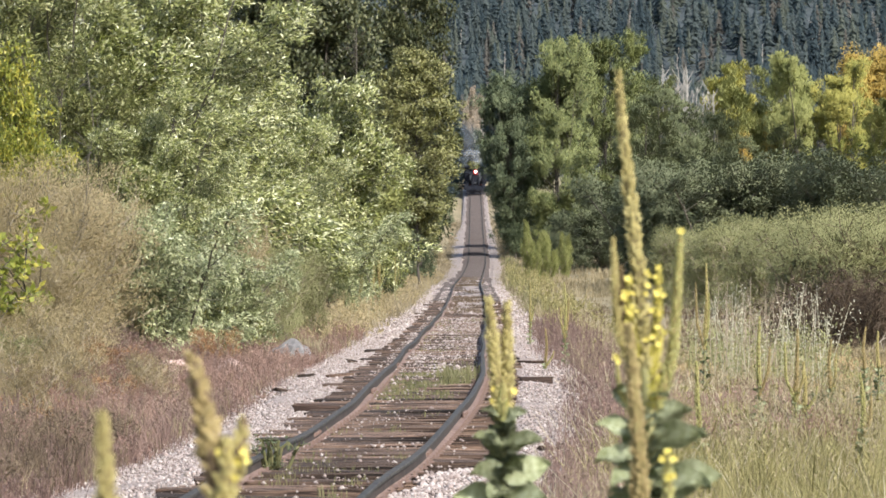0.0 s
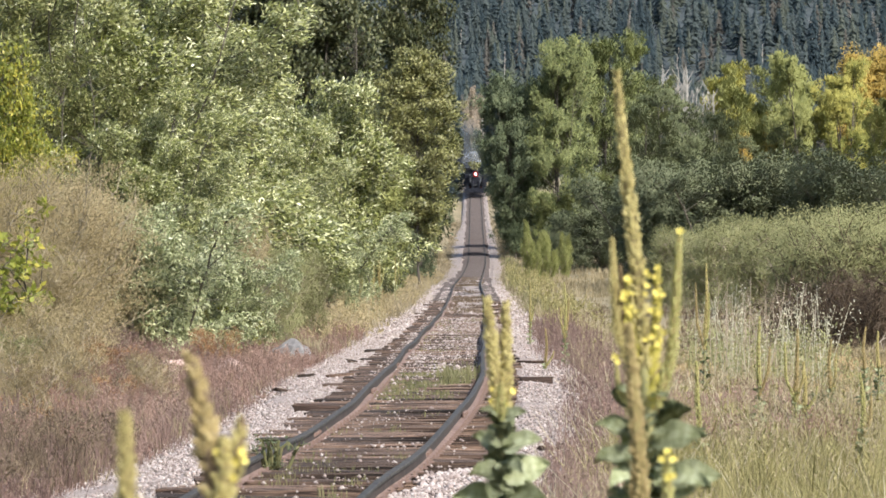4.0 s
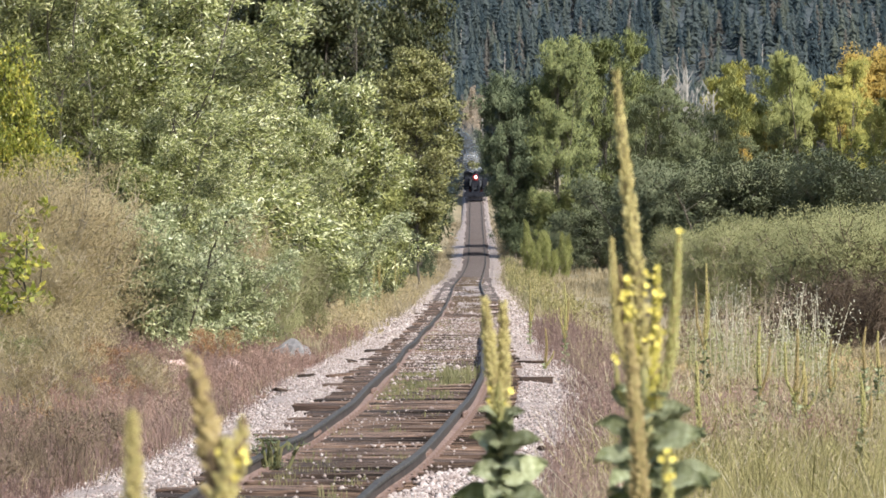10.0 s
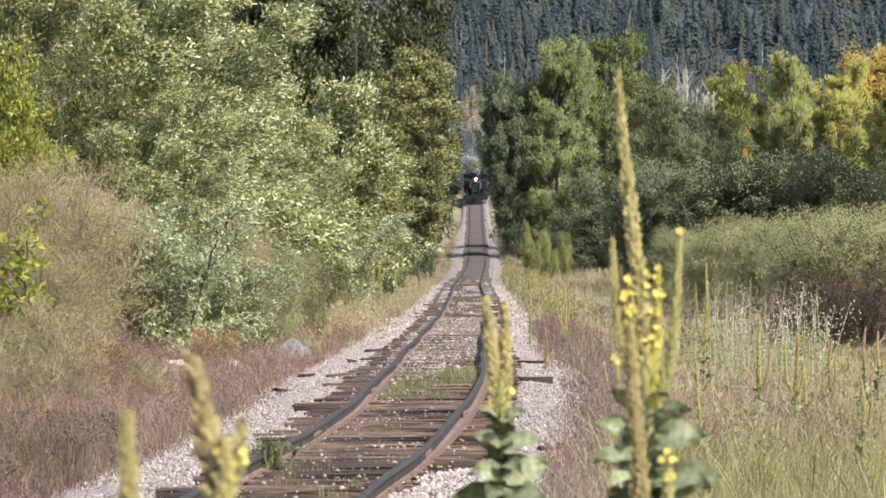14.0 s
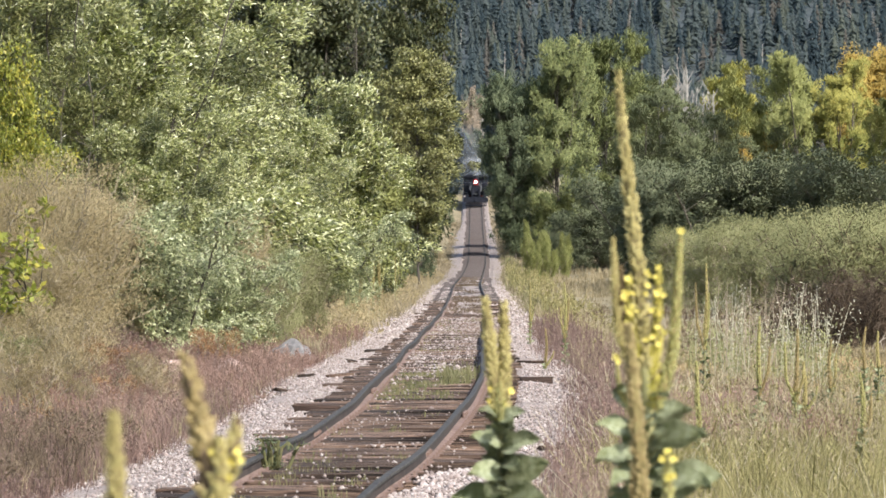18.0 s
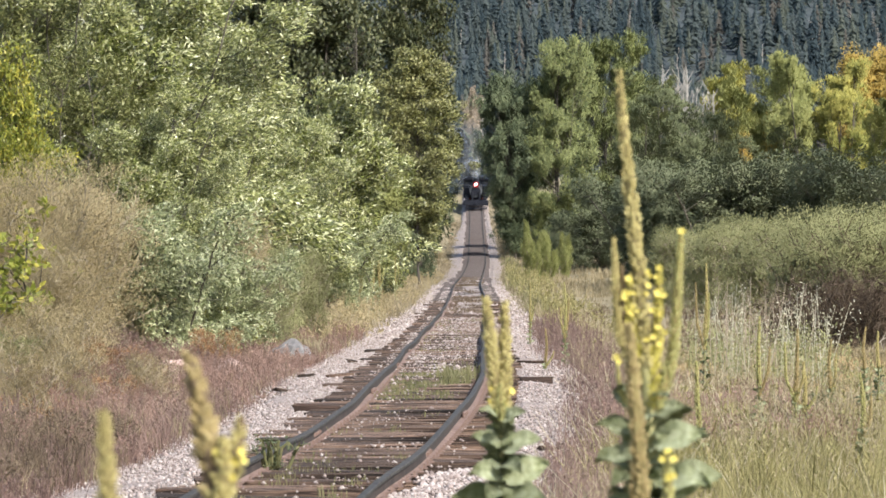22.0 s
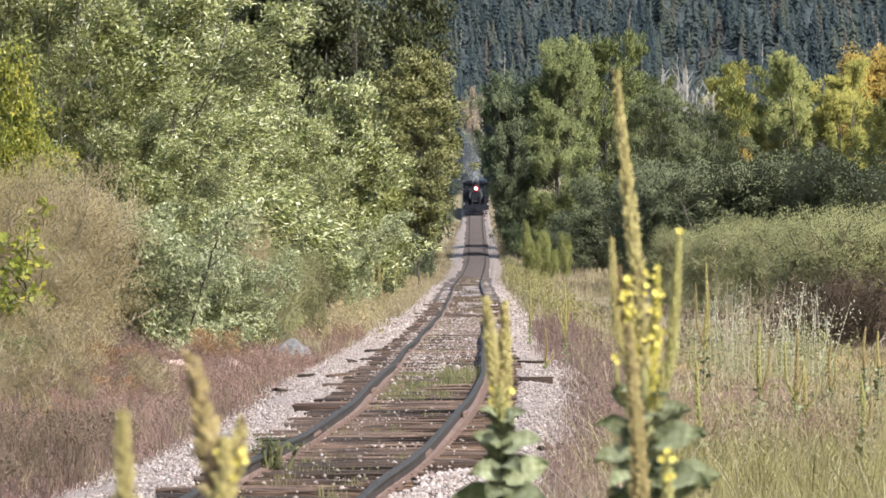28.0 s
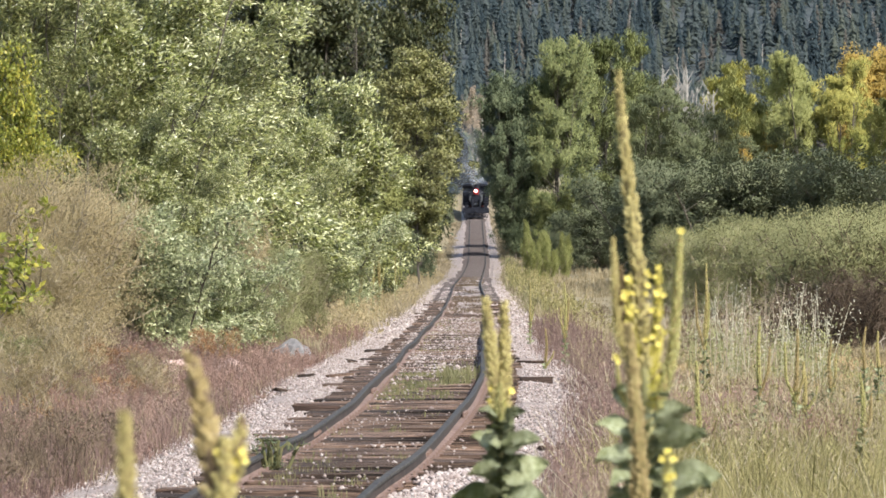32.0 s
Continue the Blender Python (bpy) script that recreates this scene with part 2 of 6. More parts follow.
def leaf_quads(rng, centres, outward, length, width, droop=0.0, wind=0.0):
    """Leaves as folded diamonds round the given centres: (n, 4, 3)."""
    n = len(centres)
    d = rng.normal(size=(n, 3)) + outward * 0.8
    d[:, 2] -= droop - 0.25 * wind
    d[:, 0] += wind
    d /= np.linalg.norm(d, axis=1)[:, None]
    up = rng.normal(size=(n, 3)) * 0.55 + np.array([0.25, -0.45, 0.7])
    side = np.cross(d, up)
    side /= np.linalg.norm(side, axis=1)[:, None] + 1e-9
    nor = np.cross(side, d)
    L = length * rng.uniform(0.65, 1.35, n)[:, None]
    W = width * rng.uniform(0.7, 1.3, n)[:, None]
    mid = centres + d * L * 0.45 - nor * W * 0.1
    tip = centres + d * L
    q = np.stack([centres, mid + side * W * 0.5 + nor * W * 0.12, tip, mid - side * W * 0.5 + nor * W * 0.12], axis=1)
    return q


def tree_parts(seed, height, spread, profile, base=0.15, limbs=26, clumps=5, leaves=46, leaf=(0.16, 0.08), clump_r=0.55, trunk_r=0.2,
               rise=0.6, stems=1, droop=0.2, wood=M_BARK, mat=M_GREEN, wander=0.06, twig=True, limb_r=0.3, soft=0.0, gather=0.25, wind=0.0, face=(0, 0, 0.25), lift=0.75):
    """Meshes (wood, leaves) of a tree: tapered stems, limbs that carry clumps of leaves. profile: crown half-width, 0..1, by height 0..1."""
    rng = np.random.default_rng(seed)
    bm = bmesh.new()
    cents, outs = [], []
    for s in range(stems):
        lean = rng.normal(0, 0.12 + 0.1 * (stems > 1), 2)
        p = np.array([rng.normal(0, 0.12) * (stems > 1) * spread * 0.3, rng.normal(0, 0.12) * (stems > 1) * spread * 0.3, -0.25])
        pts = [p.copy()]
        hh = height * (1.0 if s == 0 else rng.uniform(0.65, 0.97))
        k = 9
        for i in range(k):
            p = p + np.array([lean[0] * spread * 0.18 + rng.normal(0, wander), lean[1] * spread * 0.18 + rng.normal(0, wander), (hh * 0.94 + 0.25) / k])
            pts.append(p.copy())
        pts = np.array(pts)
        r0 = trunk_r * (1 if stems == 1 else rng.uniform(0.5, 0.8))
        tube(bm, pts, [r0 * (1 - 0.9 * i / k) + 0.012 for i in range(k + 1)], 7)
        for j in range(max(3, limbs // stems)):
            f = base + (1 - base) * ((j + rng.uniform(0, 1)) / max(3, limbs // stems))
            f = min(f, 0.985)
            pos = np.array([np.interp(f * k, range(k + 1), pts[:, c]) for c in range(3)])
            a = rng.uniform(0, math.tau)
            reach = spread * profile(f) * rng.uniform(0.6, 1.12)
            up = rise * (0.3 + 0.9 * f) * rng.uniform(0.5, 1.4)
            v = np.array([math.cos(a), math.sin(a), up])
            v /= np.linalg.norm(v)
            ln = reach / max(0.35, math.hypot(v[0], v[1]))
            ln = min(ln, height * 0.5)
            e = pos + v * ln
            if e[2] > height:
                e = pos + (e - pos) * max(0.15, (height - pos[2]) / (e[2] - pos[2]))
            m_ = (pos + e) / 2 + rng.normal(0, 0.06, 3) * ln
            tube(bm, [pos, m_, e], [r0 * limb_r * (1.15 - f) + 0.012, r0 * limb_r * 0.6 * (1.15 - f) + 0.009, 0.006], 4, False)
            for c in range(clumps):
                g = rng.uniform(gather, 1.0) ** 0.7
                q = pos + (e - pos) * g + rng.normal(0, clump_r * 0.75, 3) * (0.35 + 0.65 * g)
                if twig:
                    tube(bm, [pos + (e - pos) * g * 0.92, q], [0.012, 0.004], 3, False)
                n = int(leaves * rng.uniform(0.5, 1.5))
                r = clump_r * rng.uniform(0.55, 1.2)
                o = rng.normal(size=(n, 3))
                o *= (rng.uniform(0.2, 1.0, n) ** 0.5 / (np.linalg.norm(o, axis=1) + 1e-9))[:, None]
                cents.append(q + o * np.array([r, r, r * lift]))
                ow = q - np.array([pts[-1][0] * 0.3, pts[-1][1] * 0.3, height * 0.45])
                ow = ow / (np.linalg.norm(ow) + 1e-9)
                outs.append(o * 0.7 + ow * 0.6)
    me = bpy.data.meshes.new("stem")
    bm.to_mesh(me)
    bm.free()
    me.materials.append(wood)
    q = leaf_quads(rng, np.concatenate(cents), np.concatenate(outs), leaf[0], leaf[1], droop, wind)
    q[:, :, 2] = np.maximum(q[:, :, 2], 0.02)
    return me, quads_mesh("crown", q, mat, np.concatenate(outs) + np.array(face) if soft else None, soft)


def plant_tree(name, meshes, x, y, label, category="tree", turn=0.0, scale=1.0, sink=0.0, group="", tall=1.0, wide=1.0):
    t = thing(name, pose(x, y, ground_z(x, y) - sink, 0, 0, turn), label, category, group)
    t.scale = (scale * wide, scale * wide, scale * tall)
    part("trunk" if category == "tree" else "stem", meshes[0], None, t)
    part("crown", meshes[1], None, t)
    return t


def oval(f):
    return max(0.05, math.sin(math.pi * min(1, max(0, f)) ** 0.8)) ** 0.7


def column(f):
    return 0.35 + 0.65 * math.sin(math.pi * min(1, 0.12 + 0.8 * f)) if f < 0.85 else max(0.12, (1 - f) * 4.0)


def plume(f):
    return max(0.1, math.sin(math.pi * min(1, 0.1 + 0.9 * f)) ** 0.8 * (1.15 - 0.45 * f))


def bushy(f):
    """A full crown with a rounded head, a little narrower at its foot."""
    return (0.62 + 0.38 * min(1, f / 0.35)) * min(1.0, (max(0.0, 1.02 - f) / 0.34) ** 0.55)


def lollipop(f):
    return (0.36 + 0.64 * min(1, max(0, (f - 0.2) / 0.3))) * min(1.0, (max(0.0, 1.02 - f) / 0.4) ** 0.6)


def dome(f):
    return max(0.15, (1 - f ** 2.2)) ** 0.6


def cone(f):
    return max(0.04, 1 - f) ** 0.85


def blades(name, seed, n, sampler, h, w, mat, label, category="grass", lean=0.25, level=None, tuft=11):
    """Grass or weed stalks as one object: each a thin bent blade that tapers."""
    rng = np.random.default_rng(seed)
    xy = sampler(rng, n)
    n = len(xy)
    H = rng.uniform(h[0], h[1], n) * rng.uniform(0.75, 1.0, n)
    a = rng.uniform(0, math.tau, n)
    k = max(1, n // tuft)
    home = rng.integers(0, k, n)
    xy = xy[:k][home] + rng.normal(0, 0.07, (n, 2)) * (0.6 + xy[:k][home][:, 1:2] / 110)
    z = np.array([(level or ground_z)(a, b) for a, b in xy])
    H = H * rng.uniform(0.55, 1.15, k)[home]
    H = H * np.where(((xy[:, 1] > 64) & (xy[:, 0] > 3.9) & (xy[:, 1] < 200)) | ((xy[:, 1] > 53) & (xy[:, 0] > 0.09 * xy[:, 1])), 0.42, 1.0)
    bend = np.stack([rng.normal(-0.06, lean, k)[home] * H, rng.normal(0, lean, k)[home] * H], 1) * 0.7 + rng.normal(0, lean * 0.6, (n, 2)) * H[:, None]
    face = rng.normal(0, 0.6, n)
    side = np.stack([np.cos(face), np.sin(face)], 1) * (w * rng.uniform(0.6, 1.4, n) * (0.5 + xy[:, 1] / 90.0))[:, None] * 0.5
    p0 = np.concatenate([xy, (z - 0.03)[:, None]], 1)
    p1 = np.concatenate([xy + bend * 0.3, (z + H * 0.55)[:, None]], 1)
    p2 = np.concatenate([xy + bend, (z + H)[:, None]], 1)
    s3 = np.concatenate([side, np.zeros((n, 1))], 1)
    v = np.stack([p0 - s3, p0 + s3, p1 + s3 * 0.85, p1 - s3 * 0.85, p2 + s3 * 0.25, p2 - s3 * 0.25], 1)
    me = bpy.data.meshes.new(name)
    me.vertices.add(6 * n)
    me.vertices.foreach_set("co", np.ascontiguousarray(v, dtype=np.float32).ravel())
    idx = (np.arange(n, dtype=np.int32)[:, None] * 6 + np.array([0, 1, 2, 3, 3, 2, 4, 5], dtype=np.int32)).ravel()
    me.loops.add(8 * n)
    me.loops.foreach_set("vertex_index", idx)
    me.polygons.add(2 * n)
    me.polygons.foreach_set("loop_start", np.arange(0, 8 * n, 4, dtype=np.int32))
    me.polygons.foreach_set("loop_total", np.full(2 * n, 4, dtype=np.int32))
    me.materials.append(mat)
    me.update(calc_edges=True)
    return tagged(new(name, me), label, category, kind="stuff")


def weeds(name, seed, n, sampler, h, mat, label, leaf=(0.05, 0.014), per=14, spread=0.1, category="weeds", top=0.35):
    """Bushy weed stalks as one object: a thin stalk with little leaves and seed heads up its length."""
    rng = np.random.default_rng(seed)
    xy = sampler(rng, n)
    n = len(xy)
    z = np.array([ground_z(a, b) for a, b in xy])
    H = rng.uniform(h[0], h[1], n)
    if h[1] < 1.2:
        H = H * np.where(((xy[:, 1] > 64) & (xy[:, 0] > 3.9) & (xy[:, 1] < 200)) | ((xy[:, 1] > 53) & (xy[:, 0] > 0.09 * xy[:, 1])), 0.4, 1.0)
    bend = rng.normal(0, 0.13, (n, 2)) * H[:, None]
    base = np.concatenate([xy, z[:, None] - 0.02], 1)
    tip = np.concatenate([xy + bend, (z + H)[:, None]], 1)
    w = np.stack([np.full(n, 0.004), np.zeros(n), np.zeros(n)], 1) * (0.6 + xy[:, 1:2] / 80)
    stalk = np.stack([base - w, base + w, tip + w * 0.6, tip - w * 0.6], 1)
    k = rng.integers(0, n, n * per)
    f = top + (1 - top) * rng.uniform(0, 1, n * per) ** 0.8
    c = base[k] + (tip - base)[k] * f[:, None]
    o = rng.normal(size=(n * per, 3)) * np.array([1, 1, 0.5])
    c = c + o * spread * (1.15 - f * 0.7)[:, None] * 0.6 * H[k][:, None]
    q = leaf_quads(rng, c, o * 0.4 + np.array([0, 0, 0.7]), leaf[0], leaf[1], -0.3)
    return tagged(new(name, quads_mesh(name, np.concatenate([stalk, q]), mat)), label, category, kind="stuff")


# ---- the plan: line of the railway and lie of the land ----
TRACK_Y = [20, 35.4, 37.5, 40.0, 47.1, 54.5, 63.9, 89.5, 112, 134, 180, 239, 300, 350, 405, 487, 577, 720]
TRACK_X = [-2.4, -1.5, -1.34, -1.06, -0.7, -0.37, -0.134, 0.14, 0.43, 0.71, 1.08, 1.47, 2.22, 2.93, 3.37, 3.98, 4.63, 5.6]
TRACK_Z = [0.18, 0.22, 0.28, 0.36, 0.375, 0.43, 0.52, 0.41, 0.365, 0.35, 0.36, 0.41]


def smooth_interp(y, ys, vs):
    """Cubic Hermite through the knots."""
    if y <= ys[0]:
        return vs[0] + (y - ys[0]) * (vs[1] - vs[0]) / (ys[1] - ys[0])
    if y >= ys[-1]:
        return vs[-1] + (y - ys[-1]) * (vs[-1] - vs[-2]) / (ys[-1] - ys[-2])
    i = max(j for j in range(len(ys) - 1) if ys[j] <= y)
    h = ys[i + 1] - ys[i]
    t = (y - ys[i]) / h

    def slope(j):
        a, b = max(0, j - 1), min(len(ys) - 1, j + 1)
        return (vs[b] - vs[a]) / (ys[b] - ys[a])

    return ((1 + 2 * t) * (1 - t) ** 2 * vs[i] + t * (1 - t) ** 2 * h * slope(i) + t * t * (3 - 2 * t) * vs[i + 1] + t * t * (t - 1) * h * slope(i + 1))


def track_x(y):
    return smooth_interp(y, TRACK_Y, TRACK_X)


def grade(y):
    """Rise of the line beyond the level stretch: a sag curve, then a steep steady grade."""
    if y < 260:
        return 0.0
    if y < 463:
        return 0.045 / 406 * (y - 260) ** 2
    if y < 640:
        return 4.567 + 0.045 * (y - 463)
    return 12.53 + 0.022 * (y - 640)


def track_z(y):
    if y < 260:
        return smooth_interp(min(y, 239), TRACK_Y[:12], TRACK_Z)
    return 0.4 + grade(y)


def step01(t):
    t = min(1, max(0, t))
    return t * t * (3 - 2 * t)


def ground_z(x, y):
    d = x - track_x(min(max(y, 20), 720))
    z = 0.08 + grade(min(y, 900))
    z += 0.66 * (1 - step01((y - 17) / 14))
    if y > 900:
        z += 0.1 * (y - 900) + 10 * math.sin(x * 0.006 + y * 0.004) * min(1, (y - 900) / 300)
    if 25 < y < 720:
        z += 0.22 * step01((-d - 2.6) / 3.5) - 0.12 * step01((d - 2.4) / 1.5) + 0.1 * step01((d - 6) / 6)
        z -= 0.3 * (1 - step01((abs(d) - 2.0) / 0.8))
        z += 0.06 * math.sin(x * 0.9 + 1.3) * math.sin(y * 0.23) * step01((abs(d) - 2.2) / 2)
    return z


def make_ground():
    ys = [-60, -30, -10, 0, 8] + [12 + 2 * i for i in range(50)] + [112 + 6 * i for i in range(60)] + [480 + 20 * i for i in range(25)] + [1000 + 60 * i for i in range(34)] + [3400, 4000, 4900]
    half = [0, 1, 2, 3, 4, 5, 6.5, 8, 10, 13, 17, 22, 30, 45, 70, 110, 180, 300, 500, 900, 1600, 2600]
    xs = [-a for a in half[:0:-1]] + half
    verts, faces = [], []
    for y in ys:
        for x in xs:
            xx = x + (track_x(min(max(y, 20), 720)) if abs(x) < 100 else 0)
            verts.append((xx, y, ground_z(xx, y)))
    w = len(xs)
    for j in range(len(ys) - 1):
        for i in range(w - 1):
            faces.append((j * w + i, j * w + i + 1, (j + 1) * w + i + 1, (j + 1) * w + i))
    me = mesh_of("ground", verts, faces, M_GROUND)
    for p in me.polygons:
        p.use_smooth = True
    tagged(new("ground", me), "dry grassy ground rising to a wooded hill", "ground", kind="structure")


make_ground()


# ---- the railway ----
def bed_mesh():
    ys = [22 + 1.0 * i for i in range(110)] + [132 + 5 * i for i in range(118)]
    prof = [(-2.75, None), (-2.1, -0.27), (-1.42, -0.2), (-1.25, -0.26), (-0.8, -0.265), (-0.3, -0.27), (0.2, -0.27), (0.7, -0.265), (1.25, -0.26), (1.42, -0.2), (1.95, -0.27), (2.45, None)]
    verts, faces = [], []
    rng = np.random.default_rng(5)
    for y in ys:
        cx, z = track_x(y), track_z(y)
        fill = 0.06 * step01((y - 60) / 9) + 0.065 * step01((y - 128) / 25)
        slim = 1 - 0.6 * step01((y - 420) / 80)
        for d, dz in prof:
            d = d if abs(d) < 1.3 else math.copysign(1.3 + (abs(d) - 1.3) * slim, d)
            x = cx + d + rng.normal(0, 0.05)
            verts.append((x, y, (ground_z(x, y) - 0.06) if dz is None else z + dz + (fill + rng.normal(0, 0.022) * (fill > 0 and y < 300) if abs(d) < 0.75 else 0) + rng.normal(0, 0.012) * (1 if y < 130 else 0.2)))
    w = len(prof)
    for j in range(len(ys) - 1):
        for i in range(w - 1):
            faces.append((j * w + i, j * w + i + 1, (j + 1) * w + i + 1, (j + 1) * w + i))
    me = mesh_of("ballast_bed", verts, faces, M_BED)
    return me


railway = thing("railway_track", pose(0, 0, 0), "worn single railway track on pale limestone ballast", "railway track", kind="structure")
part("ballast_bed", bed_mesh(), None, railway, "pale crushed limestone ballast bed")

RAIL_SECTION = [(-0.07, 0.0), (-0.07, 0.012), (-0.012, 0.03), (-0.01, 0.11), (-0.036, 0.122), (-0.036, 0.15), (-0.028, 0.157),
                (0.028, 0.157), (0.036, 0.15), (0.036, 0.122), (0.01, 0.11), (0.012, 0.03), (0.07, 0.012), (0.07, 0.0)]


def rail_mesh(side):
    ys = [22 + 0.9 * i for i in range(120)] + [130 + 3 * i for i in range(196)]
    verts, faces, mats = [], [], []
    k = len(RAIL_SECTION)
    for y in ys:
        wob = 0.018 * math.sin(y * 0.31 + side) + 0.006 * math.sin(y * 0.9 + 2 * side)
        dip = 0.014 * math.sin(y * 0.27 + 1.1 * side) + 0.004 * math.sin(y * 0.8)
        c = Vector((track_x(y) + side * 0.753 + wob, y, track_z(y) - 0.157 + dip * (1 if y < 130 else 0.5)))
        for a, b in RAIL_SECTION:
            verts.append((c.x + a, c.y, c.z + b))
    for j in range(len(ys) - 1):
        for i in range(k):
            i2 = (i + 1) % k
            faces.append((j * k + i, j * k + i2, (j + 1) * k + i2, (j + 1) * k + i))
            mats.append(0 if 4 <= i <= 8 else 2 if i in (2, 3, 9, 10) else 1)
    faces.append(tuple(range(k))[::-1])
    mats.append(1)
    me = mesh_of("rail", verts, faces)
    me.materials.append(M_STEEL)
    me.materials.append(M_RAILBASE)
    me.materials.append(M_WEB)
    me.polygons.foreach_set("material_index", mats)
    return me


for s in (-1, 1):
    part("rail", rail_mesh(s), None, railway, "dark steel rail with a dusty foot")


def tie_variants():
    out = []
    for i in range(5):
        rng = np.random.default_rng(40 + i)
        bm = bmesh.new()
        box(bm, -1.3, 1.3, -0.115, 0.115, -0.18, 0.0)
        bmesh.ops.bisect_plane(bm, geom=bm.verts[:] + bm.edges[:] + bm.faces[:], plane_co=(-0.4, 0, 0), plane_no=(1, 0, 0))
        bmesh.ops.bisect_plane(bm, geom=bm.verts[:] + bm.edges[:] + bm.faces[:], plane_co=(0.45, 0, 0), plane_no=(1, 0, 0))
        bmesh.ops.bisect_plane(bm, geom=bm.verts[:] + bm.edges[:] + bm.faces[:], plane_co=(0, rng.uniform(-0.04, 0.04), 0), plane_no=(0, 1, 0))
        for v in bm.verts:
            v.co += Vector((rng.normal(0, 0.03) if abs(v.co.x) > 1 else 0, rng.normal(0, 0.012), rng.normal(0, 0.013)))
        me = bpy.data.meshes.new("tie")
        bm.to_mesh(me)
        bm.free()
        me.materials.append(M_TIE)
        out.append(me)
    return out


TIES = tie_variants()
tie_rng = np.random.default_rng(3)
tie_y = 24.0
far_q, far_v, far_f = [], [], []
while tie_y < 690:
    heading = (track_x(tie_y + 1) - track_x(tie_y - 1)) / 2
    px = track_x(tie_y) + tie_rng.normal(0, 0.08) - (0.25 if tie_rng.uniform() < 0.06 else 0)
    pz = track_z(tie_y) - 0.156 - abs(tie_rng.normal(0, 0.016 if tie_y < 60 else 0.009))
    if tie_y < 172:
        t_ob = part("tie", TIES[int(tie_rng.integers(5))], None, railway)
        t_ob.matrix_basis = pose(px, tie_y, pz, tie_rng.normal(0, 1.0), tie_rng.normal(0, 0.3), -math.degrees(heading) + tie_rng.normal(0, 1.2))
    else:
        n0 = len(far_v)
        top = 0.1 if tie_y > 290 else 0.02
        for a in (-1.0, 1.0) if tie_y > 290 else (-1.3, 1.3):
            for b in (-0.11, 0.11):
                for c in (-0.15, top):
                    far_v.append((px + a, tie_y + b, pz + c))
        far_f += [(n0 + 1, n0 + 3, n0 + 7, n0 + 5), (n0, n0 + 1, n0 + 5, n0 + 4), (n0, n0 + 2, n0 + 3, n0 + 1), (n0 + 4, n0 + 5, n0 + 7, n0 + 6)]
    tie_y += 0.535 + tie_rng.normal(0, 0.03)
tagged(part("far_ties", mesh_of("far_ties", far_v, far_f, M_DUSTYTIE), None, railway), "far run of weathered ties", kind="stuff")

# tie plates and spikes on the near ties, joint bars on the rails
bm = bmesh.new()
box(bm, -0.13, 0.13, -0.09, 0.09, 0, 0.014)
for sx in (-0.095, 0.095):
    box(bm, sx - 0.014, sx + 0.014, -0.05, -0.022, 0.01, 0.05)
    box(bm, sx - 0.014, sx + 0.014, 0.022, 0.05, 0.01, 0.05)
plate_me = bpy.data.meshes.new("tie_plate")
bm.to_mesh(plate_me)
bm.free()
plate_me.materials.append(M_RAILBASE)
for i in range(76):
    y = 27 + 0.535 * i
    for s in (-1, 1):
        part("tie_plate", plate_me, None, railway).matrix_basis = pose(track_x(y) + s * 0.753, y, track_z(y) - 0.158)
bm = bmesh.new()
box(bm, 0.012, 0.04, -0.4, 0.4, 0.035, 0.1, 0.006)
box(bm, -0.04, -0.012, -0.4, 0.4, 0.035, 0.1, 0.006)
for k in range(4):
    for s in (-1, 1):
        box(bm, s * 0.05 - 0.012, s * 0.05 + 0.012, -0.3 + 0.2 * k - 0.018, -0.3 + 0.2 * k + 0.018, 0.055, 0.09)
joint_me = bpy.data.meshes.new("joint_bar")
bm.to_mesh(joint_me)
bm.free()
joint_me.materials.append(M_RAILBASE)
for y, s in ((46.5, -1), (51.2, 1), (42.0, 1), (57.8, -1), (63.0, 1), (69.5, -1), (75, 1), (81, -1)):
    a = math.degrees((track_x(y + 1) - track_x(y - 1)) / 2)
    part("joint_bar", joint_me, None, railway, "rusty bolted joint bar").matrix_basis = pose(track_x(y) + s * 0.753, y, track_z(y) - 0.157, 0, 0, -a)


